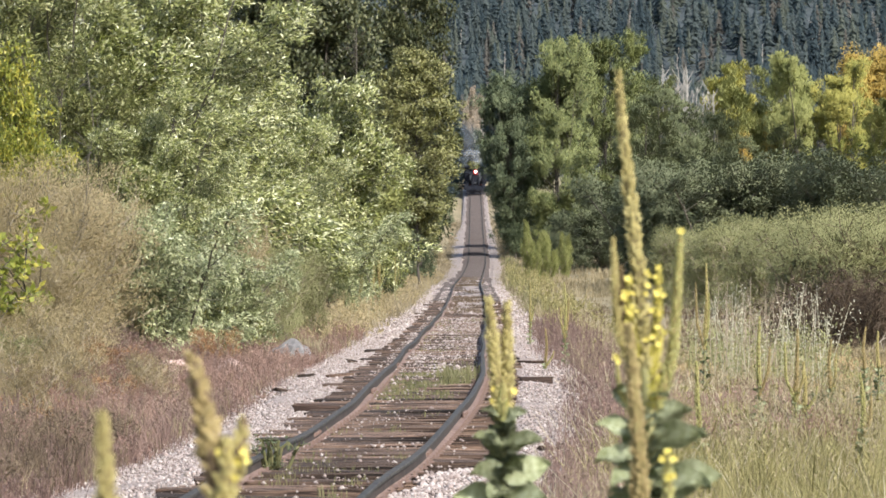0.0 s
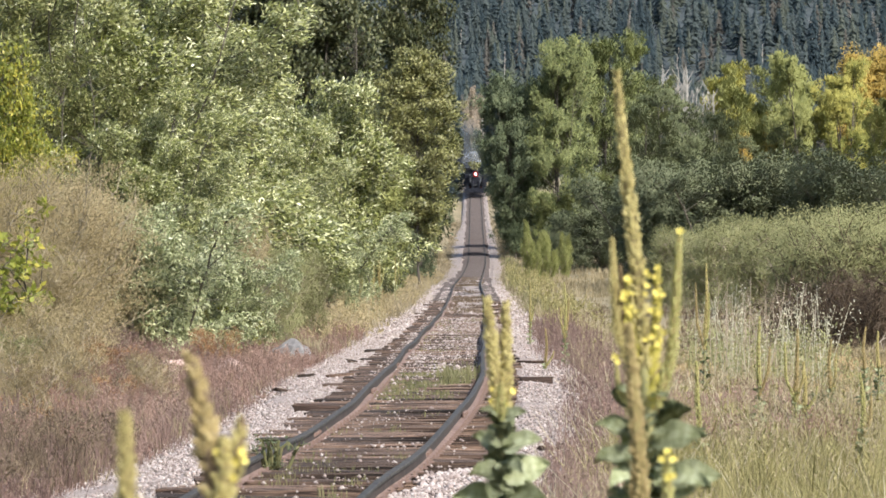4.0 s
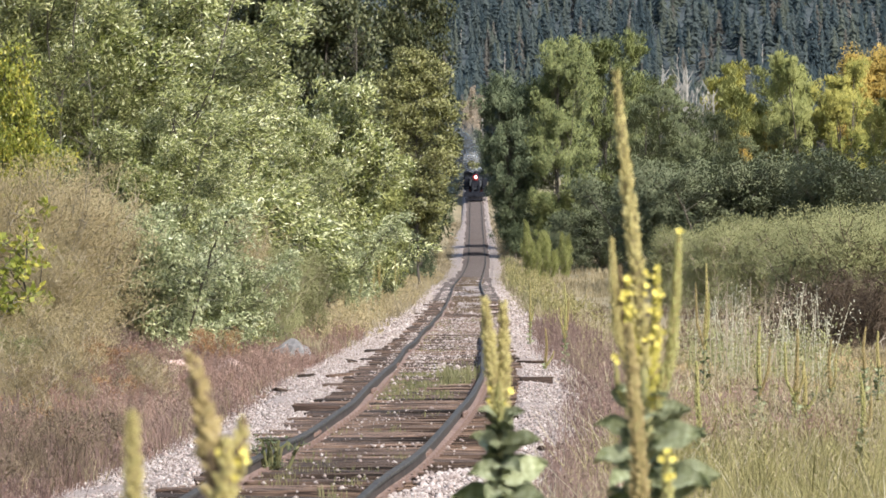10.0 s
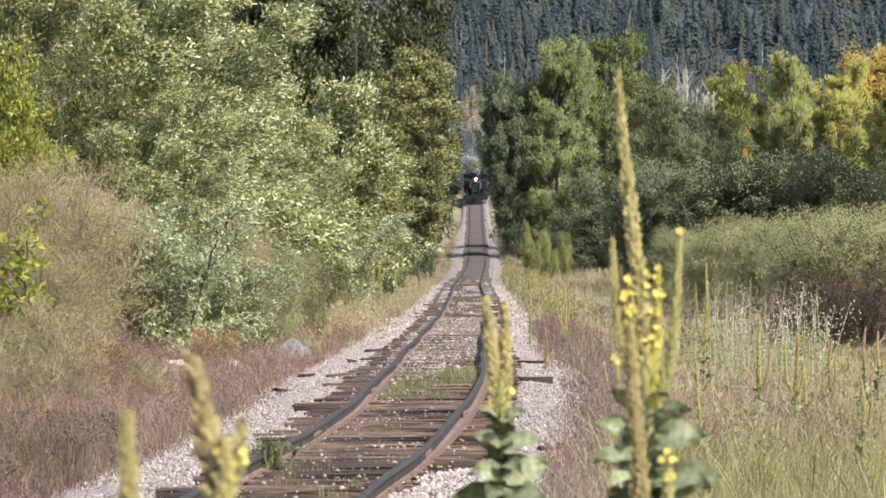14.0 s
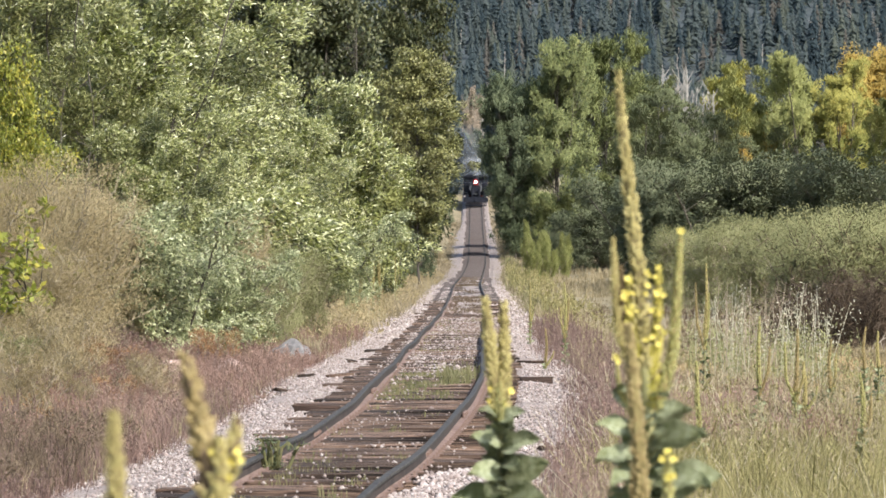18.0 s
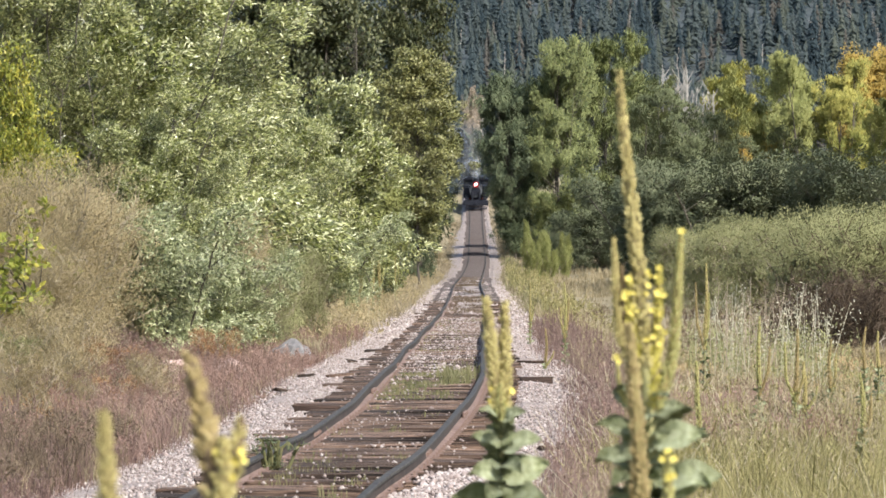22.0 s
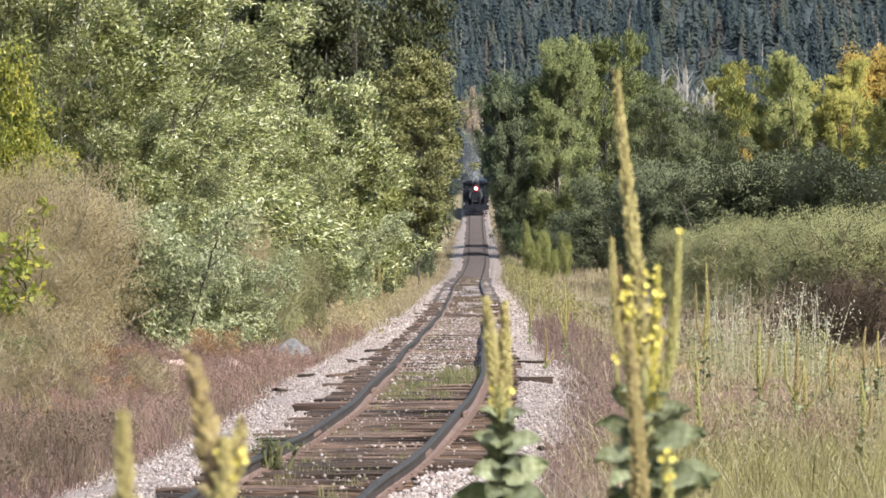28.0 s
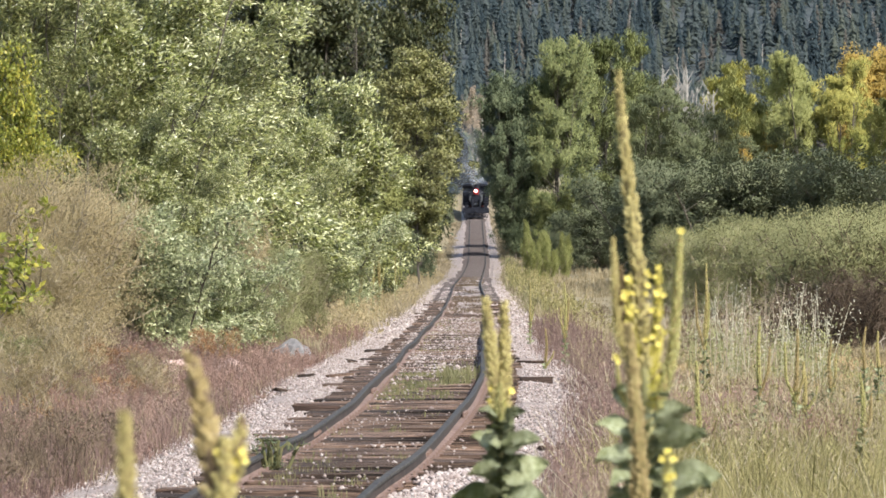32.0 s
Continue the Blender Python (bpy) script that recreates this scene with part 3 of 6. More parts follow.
def stone_mesh(seed, n, sampler, size, name, mat=M_STONE):
    """Loose stones: squashed, jittered octahedra."""
    rng = np.random.default_rng(seed)
    pts = sampler(rng, n)
    n = len(pts)
    oct_ = np.array([(1, 0, 0), (0, 1, 0), (-1, 0, 0), (0, -1, 0), (0, 0, 1), (0, 0, -1)], float)
    a = rng.uniform(0, math.tau, n)
    v = oct_[None] * rng.uniform(0.6, 1.35, (n, 6, 1))
    ca, sa = np.cos(a)[:, None], np.sin(a)[:, None]
    v = np.stack([v[..., 0] * ca - v[..., 1] * sa, v[..., 0] * sa + v[..., 1] * ca, v[..., 2] * 0.75], -1)
    v += rng.normal(0, 0.15, v.shape)
    v = v * (size * rng.lognormal(0, 0.4, n))[:, None, None] + pts[:, None]
    tri = np.array([(0, 1, 4), (1, 2, 4), (2, 3, 4), (3, 0, 4), (1, 0, 5), (2, 1, 5), (3, 2, 5), (0, 3, 5)], dtype=np.int32)
    idx = (np.arange(n, dtype=np.int32)[:, None, None] * 6 + tri[None]).reshape(-1)
    me = bpy.data.meshes.new(name)
    me.vertices.add(6 * n)
    me.vertices.foreach_set("co", np.ascontiguousarray(v, dtype=np.float32).ravel())
    me.loops.add(len(idx))
    me.loops.foreach_set("vertex_index", idx)
    me.polygons.add(8 * n)
    me.polygons.foreach_set("loop_start", np.arange(0, 24 * n, 3, dtype=np.int32))
    me.polygons.foreach_set("loop_total", np.full(8 * n, 3, dtype=np.int32))
    me.materials.append(mat)
    me.update(calc_edges=True)
    return me


def bed_z(d, y):
    return track_z(y) - np.interp(abs(d), [0, 1.5, 2.1, 2.75], [0.2, 0.2, 0.265, 0.33])


def shoulder(rng, n):
    out = []
    while len(out) < n:
        y = 28 + 90 * rng.uniform() ** 1.7
        d = rng.uniform(1.32, 2.6) if rng.uniform() < 0.36 else -rng.uniform(1.2, 2.7)
        if rng.uniform() < 0.55 * (abs(d) - 2.0):
            continue
        x = track_x(y) + d
        out.append((x, y, max(bed_z(d, y), ground_z(x, y) if abs(d) > 2.4 else 0.0) + 0.005))
    return np.array(out)


def between(rng, n):
    out = []
    while len(out) < n:
        y = 30 + 100 * rng.uniform()
        d = rng.uniform(-1.1, 1.1)
        if y >= 64 and rng.uniform() > 0.36:
            continue
        if y < 64 and rng.uniform() > (0.25 if noise.noise(Vector((d * 1.1, y * 0.5, 2.2))) > 0.28 else 0.04):
            continue
        out.append((track_x(y) + d, y, track_z(y) - 0.155))
    return np.array(out)


tagged(part("ballast_stones", stone_mesh(1, 70000, shoulder, 0.0125, "ballast_stones"), None, railway), "loose pale ballast stones", kind="stuff")
def heap(rng, n):
    """Ballast spilled over the tie ends outside the near right-hand rail."""
    out = []
    while len(out) < n:
        y, d = rng.uniform(30, 41), rng.uniform(0.88, 2.0)
        if d < 0.95 + 0.25 * (y > 39) * (y - 39) + 0.08 * math.sin(3 * y):
            continue
        out.append((track_x(y) + d, y, track_z(y) - 0.15 - 0.1 * max(0, d - 1.3) + rng.uniform(-0.012, 0.012)))
    return np.array(out)


tagged(part("spilled_ballast", stone_mesh(9, 9000, heap, 0.021, "spilled_ballast"), None, railway), "pale ballast spilled over tie ends", kind="stuff")
tagged(part("scattered_stones", stone_mesh(2, 8500, between, 0.0155, "scattered_stones"), None, railway), "pale stones scattered on the ties", kind="stuff")


def far_shoulder(rng, n):
    out = []
    for _ in range(n):
        y = 100 + 150 * rng.uniform()
        d = rng.uniform(1.4, 2.6) * (1 if rng.uniform() < 0.5 else -1)
        out.append((track_x(y) + d, y, bed_z(d, y) + 0.005))
    return np.array(out)


def far_between(rng, n):
    out = []
    while len(out) < n:
        y = 66 + 194 * rng.uniform() ** 0.7
        d = rng.uniform(-1.25, 1.25)
        if noise.noise(Vector((d * 0.9, y * 0.16, 7.7))) < 0.16:
            continue
        out.append((track_x(y) + d, y, track_z(y) - 0.15))
    return np.array(out)


tagged(part("deck_stones", stone_mesh(6, 2600, far_between, 0.027, "deck_stones"), None, railway), "pale stones strewn over the far ties", kind="stuff")
tagged(part("far_stones", stone_mesh(4, 11000, far_shoulder, 0.03, "far_stones"), None, railway), "loose pale stones further along", kind="stuff")

# the larger lumps among the ballast
STONES = []
for k in range(6):
    srng = np.random.default_rng(200 + k)
    bm = bmesh.new()
    bmesh.ops.create_icosphere(bm, subdivisions=1, radius=1)
    for v in bm.verts:
        v.co = Vector((v.co.x * srng.uniform(0.7, 1.3), v.co.y * srng.uniform(0.7, 1.3), v.co.z * srng.uniform(0.5, 0.9)))
    me = bpy.data.meshes.new("stone")
    bm.to_mesh(me)
    bm.free()
    me.materials.append(M_LUMP)
    STONES.append(me)
lump_rng = np.random.default_rng(21)
for k in range(280):
    y = 33 + 42 * lump_rng.uniform() ** 1.5
    d = lump_rng.uniform(1.35, 2.3) * (1 if lump_rng.uniform() < 0.4 else -1) if k % 6 else lump_rng.uniform(-1.0, 1.0)
    size = lump_rng.uniform(0.016, 0.032) * (1.0 if abs(d) > 1.1 else 0.7)
    z = track_z(y) - 0.15 if abs(d) < 1.1 else float(bed_z(d, y)) + 0.02
    part("stone", STONES[k % 6], None, railway).matrix_basis = pose(track_x(y) + d, y, z, lump_rng.uniform(0, 60), 0, lump_rng.uniform(0, 360)) @ Matrix.Scale(size, 4)

# a butted old tie pushed out on one side, a broken block on the other
for x, y, rz, k in ((1.53, 63.5, 4, 0.33), (-1.62, 54.2, -6, 0.38)):
    bm = bmesh.new()
    box(bm, -k, k * 0.6, -0.1, 0.1, 0, 0.12, 0.02)
    for v in bm.verts:
        v.co += Vector((random.gauss(0, 0.015), random.gauss(0, 0.01), random.gauss(0, 0.01)))
    me = bpy.data.meshes.new("loose_tie")
    bm.to_mesh(me)
    bm.free()
    me.materials.append(M_DARKTIMBER)
    o = new("loose_tie", me)
    o.matrix_world = pose(x, y, float(bed_z(x - track_x(y), y)) - 0.03, 0, 2, rz)
    tagged(o, "dark broken railway tie lying on the ballast", "railway tie")


# splintered tie wood lying on the shoulder
scrap_rng = np.random.default_rng(12)
for i in range(9):
    y = scrap_rng.uniform(34, 80)
    d = -scrap_rng.uniform(1.45, 2.5) if i % 4 else scrap_rng.uniform(1.45, 2.0)
    ln, w = scrap_rng.uniform(0.08, 0.26), scrap_rng.uniform(0.03, 0.09)
    bm = bmesh.new()
    box(bm, -ln, ln, -w, w, 0, 0.05, 0.008)
    for v in bm.verts:
        v.co += Vector((scrap_rng.normal(0, 0.03), scrap_rng.normal(0, 0.012), scrap_rng.normal(0, 0.008)))
    me = bpy.data.meshes.new("wood_scrap")
    bm.to_mesh(me)
    bm.free()
    me.materials.append(M_TIE)
    o = new("wood_scrap", me)
    o.matrix_world = pose(track_x(y) + d, y, float(bed_z(d, y)) + 0.01, 0, scrap_rng.normal(0, 4), scrap_rng.normal(0, 25))
    tagged(o, "splintered piece of old tie on the ballast", "wood scrap", group="wood scraps")


# ---- rocks ----
def rock(x, y, sx, sy, sz, mat, label, seed):
    bm = bmesh.new()
    bmesh.ops.create_icosphere(bm, subdivisions=3, radius=1)
    for v in bm.verts:
        n = noise.noise(v.co * 1.3 + Vector((seed, 0, 0))) * 0.35 + noise.noise(v.co * 3.5 + Vector((0, seed, 0))) * 0.14
        v.co *= 1 + n
        v.co = Vector((v.co.x * sx, v.co.y * sy, v.co.z * sz))
    me = bpy.data.meshes.new("rock")
    bm.to_mesh(me)
    bm.free()
    me.materials.append(mat)
    o = new("rock", me)
    o.matrix_world = pose(x, y, ground_z(x, y) + sz * 0.22, 0, 0, seed * 40)
    tagged(o, label, "rock", group="rocks beside the track")


rock(-3.006, 80, 0.44, 0.45, 0.4, M_ROCK, "rounded grey boulder at the edge of the ballast", 1)
rock(-4.597, 68, 0.3, 0.35, 0.3, M_PINKROCK, "pinkish boulder in dry red grass", 2)
rock(-4.6, 66, 0.25, 0.3, 0.2, M_PINKROCK, "pinkish boulder in dry red grass", 3)
rock(-3.761, 72, 0.22, 0.3, 0.22, M_PINKROCK, "small pinkish boulder in dry grass", 4)
rock(-5.338, 66, 0.2, 0.25, 0.18, M_PINKROCK, "small pinkish boulder in dry grass", 5)


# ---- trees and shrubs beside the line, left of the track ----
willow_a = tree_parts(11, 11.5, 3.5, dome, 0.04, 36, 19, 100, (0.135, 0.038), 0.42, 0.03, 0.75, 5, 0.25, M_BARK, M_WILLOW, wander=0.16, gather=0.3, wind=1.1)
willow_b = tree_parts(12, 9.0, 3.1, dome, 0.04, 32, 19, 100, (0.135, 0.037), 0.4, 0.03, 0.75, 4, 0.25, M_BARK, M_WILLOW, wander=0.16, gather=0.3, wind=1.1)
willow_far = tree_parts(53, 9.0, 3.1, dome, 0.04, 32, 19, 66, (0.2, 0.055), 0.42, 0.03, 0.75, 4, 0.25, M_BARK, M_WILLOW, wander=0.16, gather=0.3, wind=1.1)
willow_dark = tree_parts(52, 11.0, 3.0, bushy, 0.04, 40, 14, 60, (0.17, 0.05), 0.42, 0.06, 0.7, 4, 0.25, M_BARK, M_SHADEWILLOW, wander=0.16, gather=0.4, wind=0.6)
silver_bush = tree_parts(13, 3.6, 1.7, dome, 0.04, 60, 7, 64, (0.12, 0.036), 0.3, 0.03, 0.8, 6, 0.2, M_BARK, M_SILVER, gather=0.4, wind=0.5)
yellow_elder = tree_parts(14, 8.0, 2.4, oval, 0.1, 60, 7, 44, (0.15, 0.085), 0.42, 0.1, 0.7, 3, 0.3, M_BARK, M_YELLOWGREEN)
dry_brush = tree_parts(15, 3.4, 1.6, dome, 0.03, 90, 6, 90, (0.09, 0.011), 0.36, 0.01, 1.8, 10, -0.8, M_TWIG, M_BROWNBUSH, wind=0.4, limb_r=0.5, wander=0.03)
low_brush = tree_parts(16, 1.7, 1.2, dome, 0.03, 46, 5, 44, (0.085, 0.014), 0.26, 0.02, 1.2, 7, -0.7, M_TWIG, M_BROWNBUSH)
red_brush = tree_parts(17, 0.8, 0.7, dome, 0.03, 30, 4, 40, (0.06, 0.018), 0.18, 0.014, 1.0, 6, -0.2, M_TWIG, M_RUST)
pink_brush = tree_parts(57, 0.8, 0.8, dome, 0.03, 34, 4, 50, (0.06, 0.013), 0.2, 0.012, 1.1, 7, -0.5, M_TWIG, M_REDGRASS)
olive_brush = tree_parts(33, 1.2, 0.9, dome, 0.03, 40, 4, 28, (0.09, 0.026), 0.2, 0.014, 1.0, 6, -0.2, M_TWIG, M_SAGE)
purple_brush = tree_parts(34, 0.9, 0.9, dome, 0.03, 40, 4, 28, (0.1, 0.015), 0.2, 0.012, 1.2, 8, -0.6, M_TWIG, M_PURPLE)
cottonwood_a = tree_parts(18, 20.0, 3.0, bushy, 0.04, 110, 9, 70, (0.34, 0.075), 0.48, 0.13, 2.2, 5, -1.7, M_BARK, M_GREEN, soft=0.62, gather=0.42, lift=1.3, face=(0.3, -0.6, 0.5))
cottonwood_c = tree_parts(58, 20.6, 3.4, bushy, 0.04, 110, 9, 70, (0.34, 0.075), 0.5, 0.13, 2.1, 6, -1.7, M_BARK, M_GREEN, soft=0.62, gather=0.42, lift=1.3, face=(0.3, -0.6, 0.5))
cottonwood_d = tree_parts(59, 16.6, 2.8, lollipop, 0.1, 110, 7, 70, (0.32, 0.075), 0.46, 0.16, 2.0, 4, -1.4, M_BARK, M_DEEPGREEN, soft=0.62, gather=0.5, lift=1.3, face=(0.3, -0.6, 0.5))
cottonwood_e = tree_parts(60, 15.0, 2.6, lollipop, 0.24, 120, 6, 66, (0.2, 0.09), 0.46, 0.07, 1.1, 1, 0.0, M_BARK, M_OLIVELEAF, soft=0.4, gather=0.5, wind=0.5)
cottonwood_b = tree_parts(19, 14.0, 2.6, bushy, 0.05, 90, 6, 60, (0.26, 0.09), 0.5, 0.24, 1.6, 2, -0.7, M_BARK, M_DEEPGREEN, soft=0.74, gather=0.5, lift=1.3, face=(0.3, -0.6, 0.5))
sapling = tree_parts(20, 8.5, 2.4, oval, 0.05, 80, 7, 48, (0.2, 0.11), 0.48, 0.1, 0.9, 3, 0.3, M_BARK, M_LIME, soft=0.8, gather=0.45)
dark_tree = tree_parts(21, 26.0, 6.0, column, 0.12, 110, 7, 54, (0.42, 0.24), 1.0, 0.42, 0.5, 2, 0.3, M_BARK, M_SHADELEAF)
shrub_dark = tree_parts(22, 7.0, 3.6, dome, 0.05, 80, 7, 80, (0.17, 0.1), 0.6, 0.12, 0.8, 6, 0.2, M_BARK, M_SHRUB, soft=0.84, face=(0.3, -0.6, 0.5))
shrub_sage = tree_parts(23, 2.9, 2.0, dome, 0.07, 90, 6, 64, (0.095, 0.024), 0.38, 0.02, 1.3, 8, -0.5, M_TWIG, M_SAGE, soft=0.5, face=(0.35, -0.7, 0.9))
shrub_open = tree_parts(35, 2.9, 2.0, dome, 0.45, 90, 6, 80, (0.095, 0.022), 0.34, 0.015, 1.1, 9, -0.5, M_BROWNTWIG, M_SAGE, soft=0.6, face=(0.35, -0.7, 0.9))
shrub_grey = tree_parts(24, 5.0, 2.6, dome, 0.05, 70, 6, 60, (0.16, 0.08), 0.5, 0.09, 0.9, 6, 0.1, M_BARK, M_SHRUB, soft=0.84, face=(0.3, -0.6, 0.5))
yellow_tree = tree_parts(25, 17.0, 2.6, bushy, 0.08, 90, 8, 56, (0.34, 0.085), 0.44, 0.2, 1.9, 4, -1.5, M_BARK, M_YELLOW, soft=0.66, gather=0.45, lift=1.2, face=(0.3, -0.6, 0.5))
lime_tree = tree_parts(26, 16.0, 2.2, bushy, 0.08, 90, 8, 56, (0.34, 0.085), 0.42, 0.2, 2.0, 4, -1.5, M_BARK, M_LIME, soft=0.66, gather=0.45, lift=1.25, face=(0.3, -0.6, 0.5))
orange_tree = tree_parts(27, 19.0, 3.2, oval, 0.25, 70, 7, 66, (0.24, 0.15), 0.85, 0.28, 0.9, 2, 0.3, M_BARK, M_ORANGE, soft=0.75, face=(0.3, -0.6, 0.5))
pine = tree_parts(28, 16.0, 4.0, bushy, 0.08, 64, 6, 100, (0.28, 0.07), 0.62, 0.26, 0.35, 2, -0.7, M_BARK, M_PINE, soft=0.62, gather=0.5, face=(0.3, -0.6, 0.5))

SWAYERS = []


def put(name, meshes, x, y, label, category="tree", turn=0.0, scale=1.0, tall=1.0, group="", sway=0.0, wide=1.0):
    t = plant_tree(name, meshes, x, y, label, category, turn, scale, 0.05, group, tall, wide)
    if sway:
        SWAYERS.append((t, sway))
    return t


WL = "tall silvery-green willow with fluttering narrow leaves"
put("willow_tree", willow_a, -7.612, 104, WL, turn=10, group="willows", sway=0.35)
put("willow_tree", willow_a, -11.245, 116, WL, turn=190, group="willows", sway=0.3)
put("willow_tree", willow_b, -7.2, 120, WL, turn=75, scale=0.9, group="willows", sway=0.35)
put("willow_tree", willow_a, -9.4, 128, WL, turn=-30, scale=1.15, group="willows", sway=0.3)
put("willow_tree", willow_b, -7.082, 101, WL, turn=-15, scale=1.2, group="willows", sway=0.3)
put("willow_tree", willow_b, -6.622, 95, "young silvery-green willow before the tall ones", turn=-15, scale=0.64, group="willows", sway=0.4)
put("willow_tree", willow_far, -4.693, 150, WL, turn=185, scale=0.84, group="willows", sway=0.3)
put("willow_tree", willow_b, -5.626, 137, WL, turn=10, scale=0.76, group="willows", sway=0.3)
put("willow_tree", willow_far, -4.5, 166, WL, turn=60, scale=1.08, group="willows", sway=0.3)
put("willow_tree", willow_far, -4.7, 182, WL, turn=240, scale=0.95, group="willows", sway=0.3, wide=0.8)
put("willow_tree", willow_dark, -10.3, 99, "willow with shade put into its deep green leaf colour", turn=20, scale=0.9, group="willows", sway=0.3)
put("willow_tree", willow_dark, -8.6, 97, "willow with shade put into its deep green leaf colour", turn=150, scale=0.62, group="willows", sway=0.3)
put("willow_tree", willow_a, -13.204, 112, WL, turn=200, group="willows", sway=0.3)
put("willow_tree", willow_a, -11.767, 135, WL, turn=-10, scale=1.2, group="willows")
put("willow_tree", willow_b, -9.136, 112, WL, turn=30, scale=1.2, group="willows")
put("willow_tree", willow_b, -13.06, 124, WL, turn=5, scale=1.35, group="willows")
put("box_elder", yellow_elder, -9.05, 84, "box elder with yellow-green autumn leaves", turn=0, sway=0.4, scale=0.79, wide=0.66)
put("box_elder", yellow_elder, -8.7, 78, "box elder with yellow-green autumn leaves", turn=120, sway=0.4, scale=0.55, wide=0.7)
DB = "tall feathery dry brown-green brush"
for i, (bx, by, sc) in enumerate(((-7.69, 74, 1.0), (-7.034, 77, 0.98), (-6.638, 80, 0.8), (-7.861, 70, 0.9), (-6.592, 68, 0.62))):
    put("dry_bush", dry_brush, bx, by, DB, "bush", 70 * i, sc, group="dry brush by the bank", sway=0.5 if i < 3 else 0)
elder_sprig = tree_parts(38, 2.3, 0.7, oval, 0.3, 16, 4, 12, (0.13, 0.075), 0.18, 0.02, 0.9, 2, 0.2, M_BARK, M_YELLOWGREEN)
for i, (bx, by, sc) in enumerate(((-7.062, 66, 1.0), (-7.022, 63, 0.95), (-7.261, 72, 1.3))):
    put("box_elder_sapling", elder_sprig, bx, by, "box elder sapling with bright yellow-green leaves", "tree", 90 * i, sc, group="box elder saplings", sway=0.4)
SB = "silver-leaved bush in front of the willows"
put("silver_bush", silver_bush, -5.409, 80, SB, "bush", 0, 0.82, group="silver bushes", sway=0.5)
put("silver_bush", silver_bush, -4.506, 84, SB, "bush", 90, 0.6, group="silver bushes", sway=0.5)
put("silver_bush", silver_bush, -3.989, 140, SB, "bush", 40, 0.95, group="silver bushes", sway=0.4)
put("silver_bush", silver_bush, -5.078, 128, SB, "bush", 200, 0.75, group="silver bushes")
put("silver_bush", silver_bush, -6.249, 83, SB, "bush", 250, 0.8, group="silver bushes")
put("dry_bush", dry_brush, -5.242, 106, DB, "bush", 33, 0.85, group="dry brush by the bank", sway=0.4)
put("dry_bush", dry_brush, -4.723, 115, DB, "bush", 133, 0.7, group="dry brush by the bank")
put("dry_bush", dry_brush, -4.5, 89, DB, "bush", 60, 0.78, group="dry brush by the bank", sway=0.4, wide=0.62)
put("shrub", shrub_sage, -3.75, 93, "feathery grey-green shrub at the bank", "shrub", 20, 0.72, wide=0.6, sway=0.35)
put("shrub", shrub_sage, -3.35, 100, "feathery grey-green shrub at the bank", "shrub", 120, 0.66, wide=0.6)
put("lime_weed", olive_brush, -6.937, 64, "yellow-green weed bush at the bank", "bush", 0, 0.9)
put("lime_weed", olive_brush, -6.319, 60, "yellow-green weed bush at the bank", "bush", 90, 0.6)
put("shrub", shrub_grey, -2.688, 185, "brown-green shrub beside the track", "shrub", 10, 0.58)
put("shrub", shrub_grey, -3.419, 170, "brown-green shrub beside the track", "shrub", 180, 0.5)
bank_rng = np.random.default_rng(66)
for i in range(100):
    by = bank_rng.uniform(52, 76)
    bx = track_x(by) - bank_rng.uniform(3.6, 8.2)
    if abs(bx) > 0.122 * by or bx > -0.072 * by:
        continue
    far_side = bx / by < -0.088 and by > 58
    kind, say = [(red_brush, "low rust-red brush on the bank"), (purple_brush, "low purple-brown brush on the bank"), (low_brush, "low dry tan brush on the bank"),
                 (pink_brush, "low pinkish dry brush on the bank"), (pink_brush, "low pinkish dry brush on the bank")][i % 5] if not far_side else \
                [(low_brush, "low dry tan brush on the bank"), (low_brush, "low dry tan brush on the bank"), (olive_brush, "low olive-green brush on the bank"), (red_brush, "low rust-red brush on the bank")][i % 4]
    put("bank_bush", kind, bx, by, say, "bush", bank_rng.uniform(0, 360), bank_rng.uniform(0.28, 0.5) + 0.28 * step01((by - 55) / 8), group="low brush on the bank")
RB = "low rust-red weedy bush in dry grass"
for i, (bx, by, sc) in enumerate(((-4.31, 76, 0.75), (-5.361, 62, 0.5), (-4.035, 92, 0.5))):
    put("red_bush", red_brush, bx, by, RB, "bush", 50 * i, sc, group="red bushes")
put("young_box_elder", sapling, -3.966, 168, "young box elder with yellow-green leaves", turn=0, scale=0.8, sway=0.3)
put("young_box_elder", sapling, -3.45, 182, "young box elder with yellow-green leaves", turn=100, scale=0.88, sway=0.3)
put("cottonwood", cottonwood_e, -1.3, 232, "leafy olive-green cottonwood close to the track", turn=0, sway=0.3, scale=0.93, wide=1.05)
put("cottonwood", cottonwood_e, -3.7, 245, "leafy olive-green cottonwood close to the track", turn=90, scale=0.82, sway=0.25)
put("cottonwood", cottonwood_b, -1.572, 268, "leafy green cottonwood close to the track", turn=200, scale=0.6, wide=0.8)
put("dark_tree", dark_tree, -10.694, 290, "tall tree with its shade put into the dark leaf colour", turn=0, wide=0.8)
put("dark_tree", dark_tree, -7.968, 310, "tall tree with its shade put into the dark leaf colour", turn=100, scale=1.05, wide=0.75)
put("dark_tree", dark_tree, -2.766, 330, "tall tree with its shade put into the dark leaf colour", turn=200, scale=1.0, wide=0.62)
put("dark_tree", dark_tree, -6.361, 345, "tall tree with its shade put into the dark leaf colour", turn=70, scale=1.1, wide=0.7)
put("dark_tree", dark_tree, -15.254, 300, "tall tree with its shade put into the dark leaf colour", turn=250, scale=1.05)
put("shrub", shrub_dark, 8.0, 384, "dark shrub under the cottonwoods", "shrub", 40, 0.6, wide=0.8)
